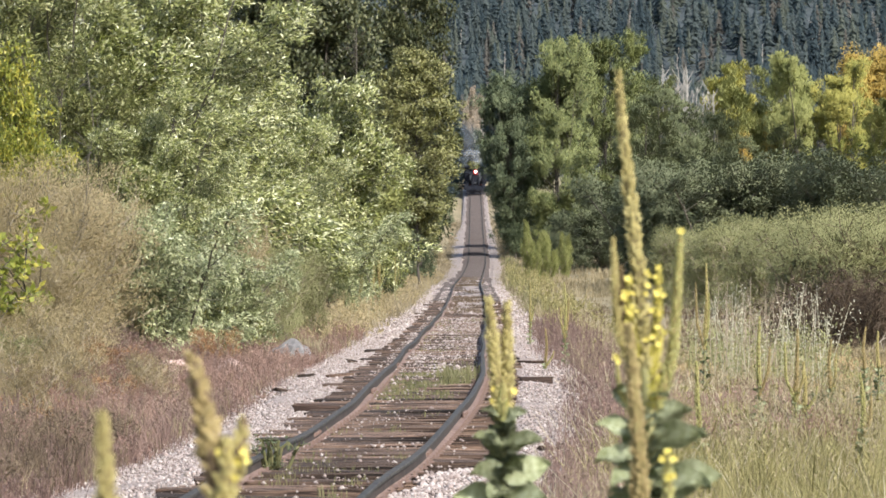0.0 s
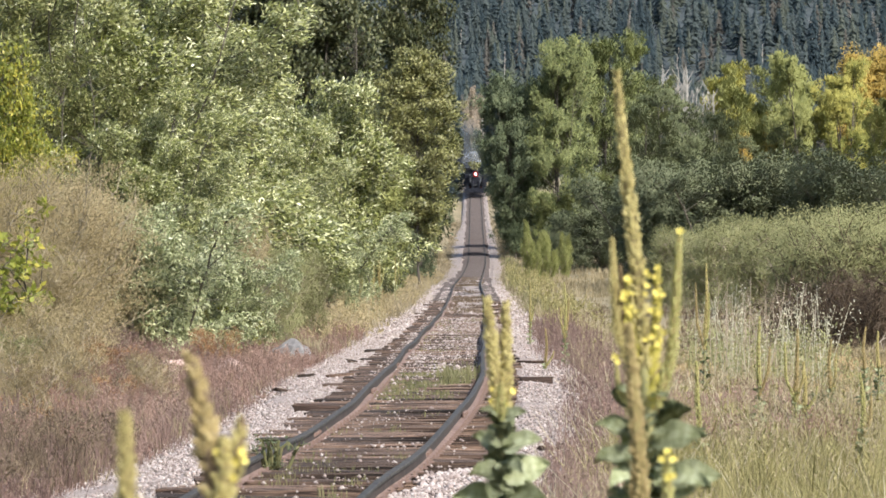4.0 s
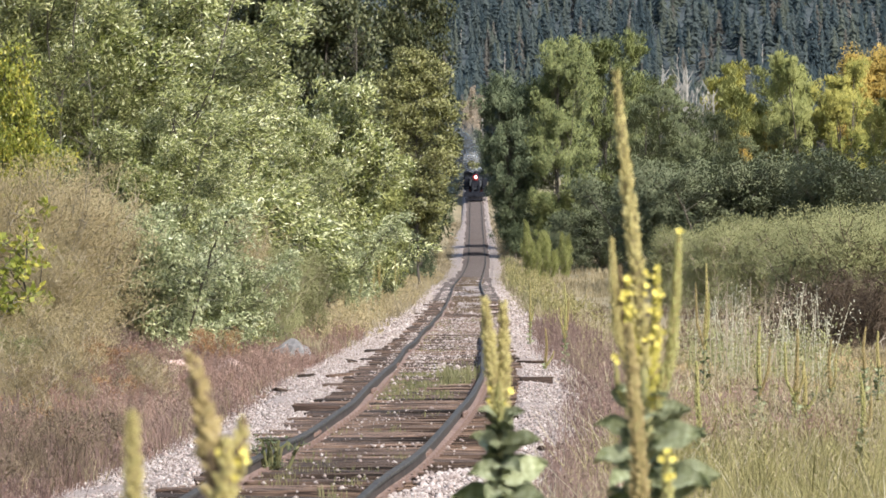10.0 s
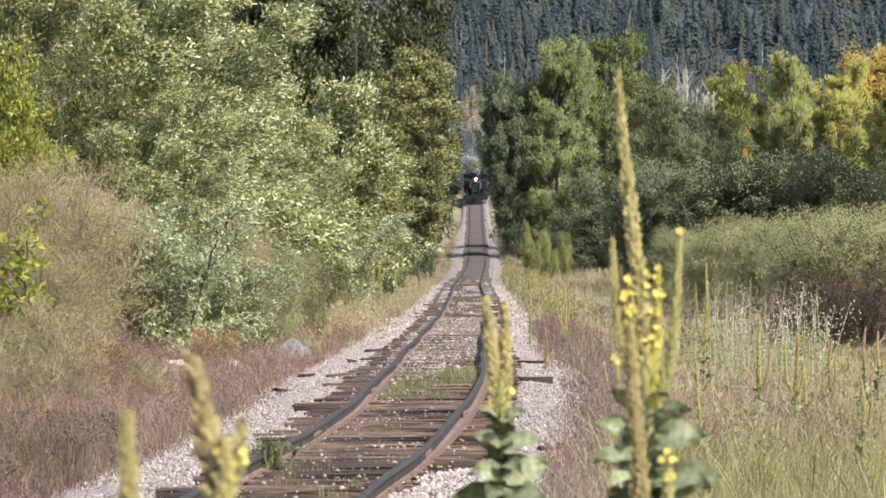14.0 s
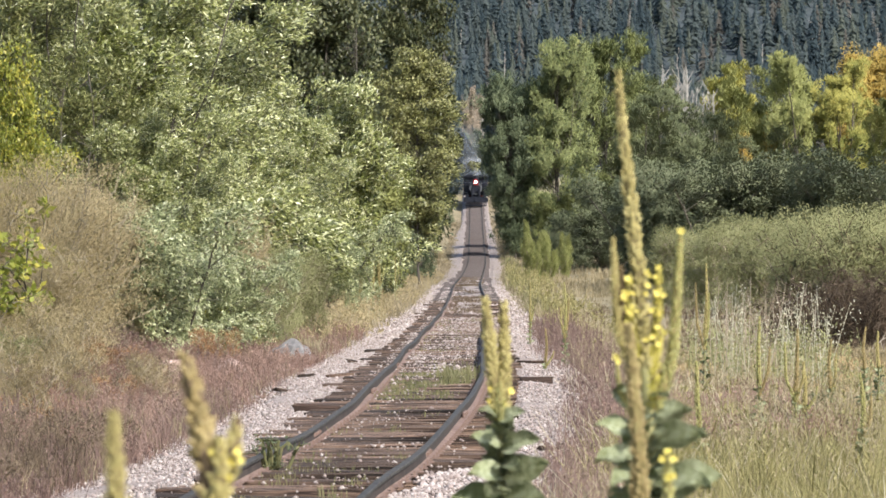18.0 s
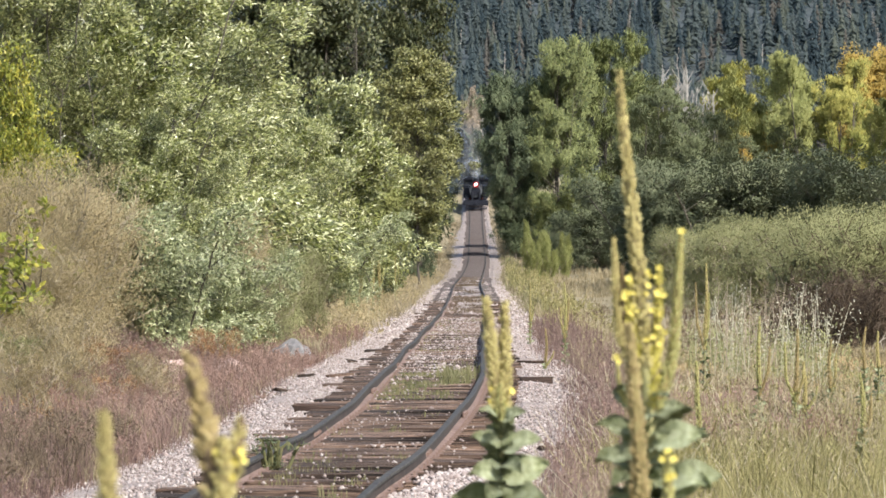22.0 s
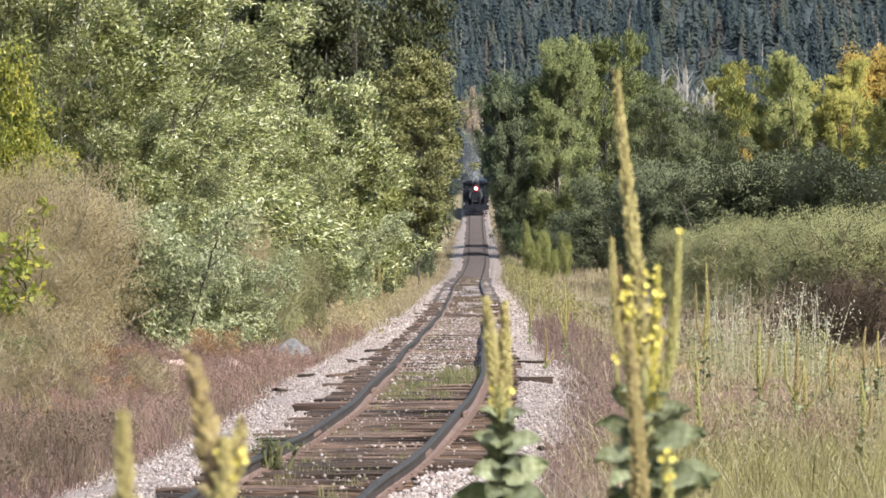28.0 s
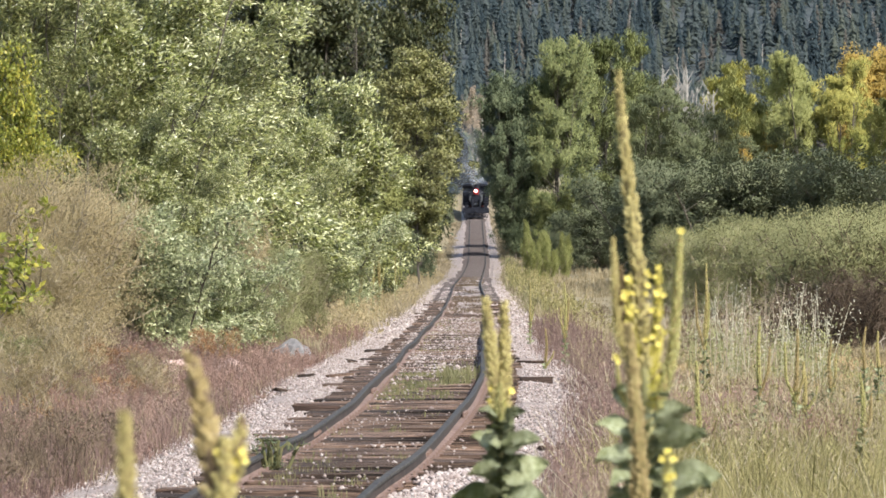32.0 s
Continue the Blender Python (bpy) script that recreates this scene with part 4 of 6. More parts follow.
put("shrub", shrub_dark, 10.2, 392, "dark shrub under the cottonwoods", "shrub", 140, 0.8)
put("shrub", shrub_dark, 13.4, 380, "dark shrub under the cottonwoods", "shrub", 240, 0.9)
put("shrub", shrub_dark, -2.5, 420, "dark shrub at the trackside", "shrub", 190, 0.75, wide=0.75)

# ---- right of the track ----
CW = "tall green cottonwood with a columnar crown"
put("cottonwood", cottonwood_a, 10.5, 372, CW, turn=0, group="cottonwoods", sway=0.2)
put("cottonwood", cottonwood_c, 16.4, 394, CW, turn=70, group="cottonwoods", sway=0.2)
put("cottonwood", cottonwood_c, 19.6, 402, CW, turn=200, scale=0.82, group="cottonwoods")
put("cottonwood", cottonwood_d, 6.5, 372, "dark green cottonwood leaning over the track", turn=30, group="cottonwoods", sway=0.2)
put("cottonwood", cottonwood_b, 13.745, 600, CW, turn=230, scale=1.1, group="cottonwoods", wide=0.8)
put("cottonwood", cottonwood_b, 7.3, 400, CW, turn=130, scale=1.1, group="cottonwoods", wide=0.6)
put("cottonwood", cottonwood_b, 11.62, 590, CW, turn=130, scale=1.1, group="cottonwoods", wide=0.7)
put("cottonwood", cottonwood_b, -2.146, 480, CW, turn=10, scale=0.8, group="cottonwoods", wide=0.8)
put("pine_tree", pine, 19.566, 345, "bushy dark green pine", turn=0, scale=0.98)
put("pine_tree", pine, 21.4, 350, "bushy dark green pine", turn=75, scale=0.88)
put("pine_tree", pine, 16.191, 335, "bushy dark green pine", turn=120, scale=0.85)
put("pine_tree", pine, 23.356, 355, "bushy dark green pine", turn=220, scale=0.85)
put("pine_tree", pine, 27.838, 365, "bushy dark green pine", turn=20, scale=0.72)
put("pine_tree", pine, 31.2, 378, "bushy dark green pine", turn=140, scale=0.78, wide=0.8)
put("pine_tree", pine, 24.6, 372, "bushy dark green pine", turn=260, scale=0.86, wide=0.8)
put("lime_tree", lime_tree, 35.536, 400, "cottonwood turning lime yellow", turn=0, scale=1.2, sway=0.2)
put("lime_tree", lime_tree, 32.129, 410, "cottonwood turning lime yellow", turn=90, scale=1.16)
put("yellow_tree", yellow_tree, 40.006, 400, "cottonwood in yellow autumn leaf", turn=0, scale=1.08, sway=0.2)
put("yellow_tree", yellow_tree, 30.272, 420, "cottonwood in yellow autumn leaf", turn=80, scale=1.08)
put("lime_tree", lime_tree, 41.838, 390, "cottonwood turning lime yellow", turn=180, scale=0.95)
put("orange_tree", orange_tree, 45.108, 430, "cottonwood in orange autumn leaf", turn=0, scale=1.1)
put("orange_tree", orange_tree, 28.718, 385, "small cottonwood in rust-orange leaf", turn=40, scale=0.62, wide=0.4)
put("orange_tree", orange_tree, 32.569, 402, "small cottonwood in rust-orange leaf", turn=140, scale=0.72, wide=0.3)
twig_brush = tree_parts(61, 1.35, 1.2, dome, 0.03, 60, 5, 12, (0.2, 0.008), 0.3, 0.014, 0.9, 8, -0.2, M_BROWNTWIG, M_BROWNTWIG, limb_r=0.6)
for i in range(9):
    put("bare_bush", twig_brush, 8.35 + 0.36 * i, 96 + 2.2 * math.sin(2.3 * i), "tangled leafless brown bush under the willow shrubs", "bush", 77 * i, 0.85 + 0.2 * (i % 3), group="leafless bushes")
DS = "dense dark green shrub"
for i, (bx, by, sc) in enumerate(((13.327, 235, 0.95), (15.589, 225, 0.98), (18.827, 230, 1.02), (20.774, 220, 0.98), (24.075, 225, 0.98), (16.561, 260, 1.0), (22.298, 255, 1.05), (25.702, 250, 1.1), (27.691, 240, 1.05))):
    put("shrub", shrub_dark, bx, by, DS, "shrub", 67 * i, sc, group="dark shrubs")
SG = "feathery grey-green willow shrub at the meadow's edge"
for i, (bx, by, sc) in enumerate(((9.588, 165, 1.0), (10.183, 150, 1.0), (11.069, 140, 1.02), (9.972, 108, 0.95), (10.101, 101, 0.98), (10.568, 98, 1.0), (11.979, 160, 1.1), (12.936, 135, 1.1), (13.2, 125, 1.1), (14.194, 116, 1.1))):
    put("shrub", shrub_open if i in (4, 5, 9) else shrub_sage, bx, by, SG, "shrub", 28 * (i % 3 - 1), sc, group="grey willow shrubs", sway=0.35 if i % 2 else 0)
GS = "grey-green shrub with a shaded foot"
for i, (bx, by, sc) in enumerate(((10.891, 345, 0.95), (13.183, 330, 1.0), (14.55, 310, 1.0), (14.558, 270, 0.9))):
    put("shrub", shrub_grey, bx, by, GS, "shrub", 77 * i, sc, group="grey shrubs")
lime_bush = tree_parts(36, 3.6, 0.34, plume, 0.05, 46, 5, 36, (0.2, 0.03), 0.2, 0.02, 4.0, 7, -1.6, M_TWIG, M_LIME, soft=0.4, lift=2.0)
lime_rng = np.random.default_rng(71)
for i in range(12):
    by = lime_rng.uniform(292, 322)
    bx = (0.0205 + 0.0115 * (i + lime_rng.uniform(-0.5, 0.5)) / 12) * by
    put("lime_bush", lime_bush, bx, by, "feathery yellow-green bush beside the track", "bush", 70 * i, lime_rng.uniform(0.35, 1.05), group="yellow-green bushes", wide=0.7, tall=1.0 + 0.35 * (i % 3 == 0))
leafy_bush = tree_parts(62, 1.2, 0.75, dome, 0.05, 44, 5, 34, (0.1, 0.03), 0.18, 0.02, 1.0, 6, 0.1, M_TWIG, M_YELLOWGREEN, wind=0.5)
put("leafy_bush", leafy_bush, -4.45, 86, "yellow-green leafy bush at the bank", "bush", 20, 0.85, sway=0.4)
put("leafy_bush", leafy_bush, -4.85, 88, "yellow-green leafy bush at the bank", "bush", 120, 0.75)
for i, (bx, by, sc) in enumerate(((0.131, 470, 0.34), (0.0, 510, 0.32), (0.461, 550, 0.36), (0.922, 600, 0.4), (6.94, 460, 0.28), (7.477, 505, 0.3), (7.979, 560, 0.32))):
    put("shrub", shrub_dark, bx, by, "low dark shrub beside the climbing track", "shrub", 60 * i, sc, group="trackside shrubs")
weed_clump = tree_parts(37, 0.26, 0.26, dome, 0.05, 30, 3, 8, (0.04, 0.008), 0.04, 0.004, 1.2, 8, -0.3, M_WEED, M_DEEPGREEN, limb_r=0.6, wander=0.004)
weed_ob = put("weed_clump", weed_clump, -1.72, 40.3, "feathery grey-green weed clump against the rail", "weed", 0, 1.35)
weed_ob.location.z = track_z(40.3) - 0.2
put("dry_bush", low_brush, 6.512, 420, "low brush on the track's shoulder", "bush", 0, 1.0)
put("dry_bush", low_brush, 6.263, 380, "low brush on the track's shoulder", "bush", 60, 1.0)
put("dry_bush", low_brush, -0.293, 350, "low brush on the track's shoulder", "bush", 90, 0.9)


rust_pine = tree_parts(29, 13.0, 3.6, column, 0.45, 70, 4, 40, (0.35, 0.1), 0.5, 0.2, 0.2, 1, 0.2, M_BARK, M_DEADNEEDLE)
put("dead_pine", rust_pine, 5.733, 760, "pine with dead tan needles", turn=0, scale=1.36, wide=0.42)
put("dead_pine", rust_pine, 7.375, 800, "pine with dead tan needles", turn=90, scale=1.3, wide=0.5)
for i, (bx, sc) in enumerate(((4.107, 0.62), (6.303, 0.66), (8.213, 0.72))):
    put("cottonwood", cottonwood_b, bx, 700, "small green cottonwood behind the bend of the line", turn=80 * i, scale=sc, wide=0.7, group="cottonwoods")


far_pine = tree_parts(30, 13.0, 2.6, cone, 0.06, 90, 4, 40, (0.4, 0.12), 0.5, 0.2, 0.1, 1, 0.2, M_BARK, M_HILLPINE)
for i, (bx, by, sc) in enumerate(((0.907, 590, 0.95), (-0.457, 545, 0.9), (2.699, 690, 1.0), (8.85, 660, 1.0), (10.141, 600, 1.0), (0.62, 740, 1.1), (9.37, 780, 1.1), (4.023, 800, 1.1))):
    put("spruce_tree", far_pine, bx, by, "dark spruce behind the bend of the line", "tree", 50 * i, sc, group="spruces up the line")


# bare grey trees beyond the pines
def bare_tree(x, y, h, seed, thick=1.0, wood=M_BARK_PALE):
    rng = np.random.default_rng(seed)
    t = thing("dead_tree", pose(x, y, ground_z(x, y) - 0.1), "bare grey dead tree", "tree", "dead trees")
    bm = bmesh.new()
    top = Vector((rng.normal(0, 0.6), 0, h))
    tube(bm, [(0, 0, 0), top * 0.5 + Vector((rng.normal(0, 0.2), 0, 0)), top], [0.25 * thick, 0.16 * thick, 0.03], 6)
    part("trunk", bm, wood, t)
    bm = bmesh.new()
    for i in range(26):
        f = rng.uniform(0.3, 0.97)
        p = top * f
        a = rng.uniform(0, math.tau)
        ln = h * 0.22 * (1.15 - f) + 0.6
        e = p + Vector((math.cos(a) * ln * 0.5, math.sin(a) * ln * 0.5, ln * rng.uniform(0.5, 1.0)))
        tube(bm, [p, (p + e) / 2 + Vector((0, 0, -0.1)), e], [0.07 * thick, 0.05 * thick, 0.015], 4, False)
    part("branchwork", bm, wood, t)


for i, (bx, by, h) in enumerate(((23.526, 420, 18.3), (24.993, 425, 17.5), (25.872, 420, 18.6), (27.69, 430, 17.0), (28.057, 415, 16.0), (36.938, 440, 18.0), (42.654, 440, 18.0), (7.845, 780, 15.5), (5.297, 790, 15.0), (8.94, 800, 15.5), (7.015, 810, 16.5))):
    bare_tree(bx, by, h, 60 + i)
grey_rng = np.random.default_rng(93)
for i in range(12):
    by = grey_rng.uniform(424, 440)
    bare_tree((0.0555 + 0.001 * i + grey_rng.normal(0, 0.0006)) * by, by, grey_rng.uniform(15.5, 18.5), 120 + i, 0.55)
bare_tree(-6.0, 276, 17.2, 91, 0.22, M_BARK)


def fallen_branch(x, y, ln, seed):
    rng = np.random.default_rng(seed)
    t = thing("dead_branch", pose(x, y, ground_z(x, y) - 0.05, 0, 0, rng.uniform(-30, 30)), "bare grey dead branch at the shrubs' foot", "branch", "dead branches")
    bm = bmesh.new()
    pts = [(0, 0, 0), (ln * 0.4, 0.1, ln * 0.3), (ln * 0.8, 0, ln * 0.36), (ln, 0.1, ln * 0.28)]
    tube(bm, pts, [0.022, 0.018, 0.012, 0.004], 5)
    part("bough", bm, M_POST, t)
    for k in range(9):
        p, d = polyline(pts, rng.uniform(0.2, 0.95))
        bm = bmesh.new()
        e = p + Vector((rng.normal(0.2, 0.25), rng.normal(0, 0.2), rng.normal(0.12, 0.2))) * ln * 0.5
        tube(bm, [p, (p + e) / 2 + Vector((0, 0, 0.05)), e], [0.009, 0.006, 0.003], 4)
        part("twig", bm, M_POST, t)


def polyline(pts, f):
    """A point at the fraction f of a polyline, and the way it runs there."""
    pts = [Vector(p) for p in pts]
    ls = [(b - a).length for a, b in zip(pts, pts[1:])]
    d = f * sum(ls)
    for a, b, l in zip(pts, pts[1:], ls):
        if d <= l or b is pts[-1]:
            return a + (b - a) * min(1, d / l), (b - a).normalized()
        d -= l
    return pts[-1], Vector((0, 0, 1))


for i, (bx, by, ln) in enumerate(((9.185, 98, 1.2), (9.369, 95, 1.5), (9.691, 93, 1.3), (9.347, 102, 1.0), (9.673, 91, 1.0), (9.363, 97, 0.9), (-5.485, 55, 0.8), (-5.924, 57, 0.6), (-3.299, 79, 0.6))):
    fallen_branch(bx, by, ln, 300 + i)


# ---- the wooded hill behind ----
def hill_forest():
    rng = np.random.default_rng(77)
    pos = [(rng.uniform(-0.02, 0.125) * y, y) for y in (930 + 1150 * rng.uniform() ** 0.85 for _ in range(2300))]
    pos += [(rng.uniform(-0.4, -0.02) * y, y) for y in (950 + 1300 * rng.uniform() for _ in range(150))]
    pos += [(rng.uniform(0.125, 0.4) * y, y) for y in (950 + 1300 * rng.uniform() for _ in range(120))]
    quads, ways, kinds = [], [], []
    for k, (x, y) in enumerate(pos):
        h = rng.uniform(10.0, 18.0) if k % 3 else rng.uniform(4.0, 8.0)
        r = h * rng.uniform(0.17, 0.27)
        z0 = ground_z(x, y)
        tiers, sides = (15, 9) if k % 3 else (9, 8)
        n = tiers * sides
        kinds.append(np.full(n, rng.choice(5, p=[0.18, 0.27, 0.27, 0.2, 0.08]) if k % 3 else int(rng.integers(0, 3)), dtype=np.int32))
        f = np.repeat((np.arange(tiers) + rng.uniform(-0.4, 0.4, tiers)) / tiers, sides)
        a0 = np.arange(n) % sides * math.tau / sides + np.repeat(rng.uniform(0, 6, tiers), sides) + rng.uniform(-0.25, 0.25, n)
        wide = math.tau / sides * 0.7
        reach = (r * (1.0 - f) ** 0.8 + 0.12) * rng.uniform(0.4, 1.3, n)
        low = z0 + 0.8 + h * (f - rng.uniform(-0.02, 0.05, n))
        high = z0 + 0.8 + h * np.minimum(f + 1.5 / tiers, 1.04)
        c0, s0, c1, s1 = np.cos(a0 - wide), np.sin(a0 - wide), np.cos(a0 + wide), np.sin(a0 + wide)
        inner, mid = 0.06 * r, 0.62
        quads.append(np.stack([np.stack([x + inner * np.cos(a0), y + inner * np.sin(a0), high], 1), np.stack([x + c1 * reach * mid, y + s1 * reach * mid, low * 0.6 + high * 0.4], 1),
                               np.stack([x + np.cos(a0) * reach, y + np.sin(a0) * reach, low], 1), np.stack([x + c0 * reach * mid, y + s0 * reach * mid, low * 0.6 + high * 0.4], 1)], 1))
        ways.append(np.stack([np.cos(a0) * 0.42 + 0.15, np.sin(a0) * 0.42 - 0.35, np.full(n, 0.6)], 1))
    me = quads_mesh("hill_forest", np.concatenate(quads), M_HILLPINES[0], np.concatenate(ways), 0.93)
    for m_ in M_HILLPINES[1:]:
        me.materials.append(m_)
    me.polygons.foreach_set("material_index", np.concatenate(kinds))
    tagged(new("hill_forest", me), "spruce forest on the hillside, haze put into its blue-green colour", "forest", kind="stuff")
    bm = bmesh.new()
    for _ in range(36):
        y = rng.uniform(930, 1500)
        x = rng.uniform(-0.01, 0.12) * y
        z, h = ground_z(x, y), rng.uniform(8, 15)
        tube(bm, [(x, y, z), (x + rng.normal(0, 0.3), y, z + h)], [0.2, 0.07], 4, False)
        for _k in range(7):
            f, dx = rng.uniform(0.35, 0.95), rng.normal(0, 0.9)
            tube(bm, [(x, y, z + h * f), (x + dx, y, z + h * f + abs(dx) * 0.5)], [0.08, 0.03], 3, False)
    me = bpy.data.meshes.new("hill_snags")
    bm.to_mesh(me)
    bm.free()
    me.materials.append(M_BARK_PALE)
    tagged(new("hill_snags", me), "bare grey snags among the hillside spruces", "forest", kind="stuff")


hill_forest()


# ---- grasses ----
def area(x_lo, x_hi, y0, y1, power=1.0, keep=0.0):
    """Points at offsets x_lo..x_hi from the track's line, only where they can be seen from the crossing."""
    def f(rng, n):
        out = []
        while len(out) < n:
            y = y0 + (y1 - y0) * rng.uniform() ** power
            x = track_x(y) + rng.uniform(x_lo, x_hi)
            if abs(x) < 0.125 * y + 0.4:
                if keep and noise.noise(Vector((x * keep, y * keep * 0.4, 3.1))) < -0.05:
                    continue
                out.append((x, y))
        return np.array(out)
    return f


def tie_level(x, y):
    return track_z(y) - 0.19


blades("dry_grass", 1, 24000, area(2.5, 11.0, 25, 100, 0.8, 0.55), (0.2, 0.7), 0.009, M_TAN, "tall dry tan grass in the meadow", lean=0.3)
blades("olive_grass", 2, 19000, area(3.4, 11.0, 25, 51, 0.8, 0.35), (0.2, 0.6), 0.011, M_OLIVEGRASS, "green-gold grass in the meadow", lean=0.3)
blades("short_grass", 12, 14000, area(2.6, 12.0, 25, 130, 0.8), (0.06, 0.22), 0.01, M_TAN, "short dry grass under the tall stalks", lean=0.5)
blades("stubble", 33, 17000, area(4.4, 13.0, 54, 94, 0.8), (0.14, 0.34), 0.011, M_STUBBLE, "short mown tan grass", lean=0.4)
blades("gold_blades", 36, 4200, area(2.7, 9.0, 27, 48, 1.0, 0.3), (0.4, 0.8), 0.011, M_OLIVEGRASS, "long green-gold grass blades in the near meadow", lean=0.35, tuft=7)
blades("pale_stalks", 21, 1900, area(2.0, 10.0, 26, 66, 0.8), (0.4, 0.85), 0.010, M_STRAW, "pale straw stalks standing above the grass", lean=0.4, tuft=3)
blades("purple_weeds", 3, 10000, area(1.9, 3.1, 30, 110, 1.0, 0.8), (0.25, 0.7), 0.006, M_PURPLE, "purple-brown dry weed stalks along the ballast", "weeds", 0.16)
weeds("purple_seed_heads", 13, 1500, area(2.0, 3.3, 32, 120, 1.0, 0.7), (0.3, 0.75), M_PURPLE, "purple-brown weeds with seed heads", per=16)
weeds("meadow_weeds", 14, 1700, area(3.0, 11.0, 30, 110, 0.9, 0.4), (0.35, 0.9), M_TAN, "dry branching weeds in the meadow", (0.06, 0.016), 16, 0.12)
weeds("white_seed_heads", 15, 42, area(4.6, 6.8, 66, 78, 1.0), (0.7, 1.85), M_PALESEED, "tall weeds with pale fluffy seed heads", (0.055, 0.022), 26, 0.2, top=0.55)
weeds("grey_twig_weeds", 31, 30, area(4.9, 6.4, 68, 76, 1.0), (1.0, 1.95), M_DEADNEEDLE, "tall grey leafless weeds at the meadow's edge", (0.16, 0.007), 30, 0.2, top=0.3)
weeds("pale_green_weeds", 23, 110, area(4.7, 7.4, 66, 84, 1.0), (0.4, 1.2), M_SAGE, "grey-green leafy weeds at the meadow's edge", (0.08, 0.03), 26, 0.3, top=0.1)
weeds("mauve_meadow_weeds", 24, 2000, area(2.6, 5.4, 44, 66, 1.0, 0.5), (0.2, 0.55), M_REDGRASS, "mauve-brown dry weeds in the meadow", (0.05, 0.014), 16, 0.16)
weeds("green_meadow_weeds", 16, 500, area(3.0, 11.0, 32, 100, 0.9, 0.3), (0.25, 0.7), M_OLIVEGRASS, "olive-green weeds in the meadow", (0.08, 0.028), 18, 0.16)
blades("far_grass", 4, 16000, area(2.2, 14.0, 90, 380, 1.0), (0.2, 0.6), 0.011, M_TAN, "dry grass towards the shrubs")
blades("reddish_grass", 5, 16000, area(-9.5, -1.95, 28, 105, 0.9, 0.5), (0.12, 0.42), 0.007, M_REDGRASS, "reddish dry grass on the bank", lean=0.35)
weeds("red_weeds", 17, 3400, area(-9.5, -2.4, 42, 110, 0.9, 0.5), (0.15, 0.42), M_REDGRASS, "reddish dry weeds on the bank", (0.05, 0.016), 16, 0.16)
weeds("orange_weeds", 34, 420, area(-9.5, -4.0, 48, 72, 0.9, 0.4), (0.1, 0.3), M_RUST, "rust-orange dry weeds on the bank", (0.05, 0.016), 16, 0.16)
weeds("brown_weeds", 18, 2600, area(-9.5, -2.4, 28, 100, 0.9, 0.8), (0.15, 0.4), M_PURPLE, "purple-brown dry weeds on the bank", (0.05, 0.014), 16, 0.16)
blades("bank_weeds", 6, 14000, area(-9.0, -1.95, 26, 75, 0.9), (0.12, 0.45), 0.008, M_PURPLE, "grey-brown weed stalks on the bank", "weeds", 0.3)
blades("ballast_edge_grass", 41, 3200, area(-3.1, -1.95, 27, 56, 1.2), (0.12, 0.34), 0.008, M_PURPLE, "grey-brown grass creeping over the ballast's edge", lean=0.4)
blades("ballast_edge_stalks", 42, 2200, area(-3.2, -2.05, 27, 75, 1.1), (0.15, 0.42), 0.007, M_REDGRASS, "reddish stalks at the ballast's edge", lean=0.4)
blades("dull_bank_weeds", 25, 5000, area(-9.0, -2.6, 24, 44, 1.0, 0.7), (0.2, 0.5), 0.01, M_DULLWEED, "dull brown-green weeds on the near bank", "weeds", 0.35)
weeds("leafy_bank_weeds", 26, 900, area(-9.0, -2.8, 26, 48, 1.0, 0.6), (0.15, 0.4), M_DULLWEED, "leafy brown weeds on the near bank", (0.05, 0.018), 18, 0.2)
blades("tan_bank_grass", 11, 14000, area(-9.0, -2.3, 38, 100, 0.9, 0.35), (0.12, 0.38), 0.007, M_TAN, "pale dry grass on the bank", lean=0.35)
blades("bank_grass", 7, 9000, area(-6.5, -2.0, 90, 330, 1.0), (0.2, 0.55), 0.012, M_BANKTAN, "dry grass beside the track")
weeds("trackside_weeds", 19, 700, area(-4.5, -2.1, 95, 300, 1.0), (0.3, 0.8), M_BROWNBUSH, "dry brush beside the track", (0.1, 0.03), 18, 0.2)
weeds("trackside_green", 20, 420, area(2.4, 5.0, 100, 330, 1.0), (0.4, 1.1), M_OLIVEGRASS, "green weeds beside the track", (0.12, 0.035), 20, 0.2)
blades("track_weeds", 8, 2600, area(-0.64, 0.55, 56.5, 66, 1.0, 0.9), (0.03, 0.11), 0.012, M_WEED, "green weeds growing between the rails", "weeds", level=tie_level)
blades("deck_grass", 29, 2600, area(-0.6, 0.6, 135, 290, 1.0, 0.25), (0.05, 0.16), 0.013, M_DULLWEED, "dull dry grass grown over the ties", level=lambda x, y: track_z(y) - 0.16)
blades("near_deck_grass", 35, 700, area(-0.62, 0.5, 34, 43, 1.0, 0.9), (0.03, 0.1), 0.01, M_WEED, "thin weeds between the near ties", "weeds", level=tie_level)
blades("track_weed_clump", 28, 420, area(0.1, 0.62, 61, 66, 1.0), (0.12, 0.27), 0.012, M_WEED, "taller weeds against the rail", "weeds", level=tie_level)
blades("track_grass", 9, 1300, area(-0.7, 0.6, 30, 125, 1.0, 0.6), (0.03, 0.13), 0.01, M_WEED, "sparse weeds between the rails", "weeds", level=tie_level)
for side in (-1, 1):
    blades("edge_grass", 30 + side, 9000, area(min(side * 1.75, side * 2.8), max(side * 1.75, side * 2.8), 140, 490, 1.0, 0.7), (0.2, 0.55), 0.014, M_BANKTAN, "tufts of dry grass creeping onto the ballast", lean=0.4)
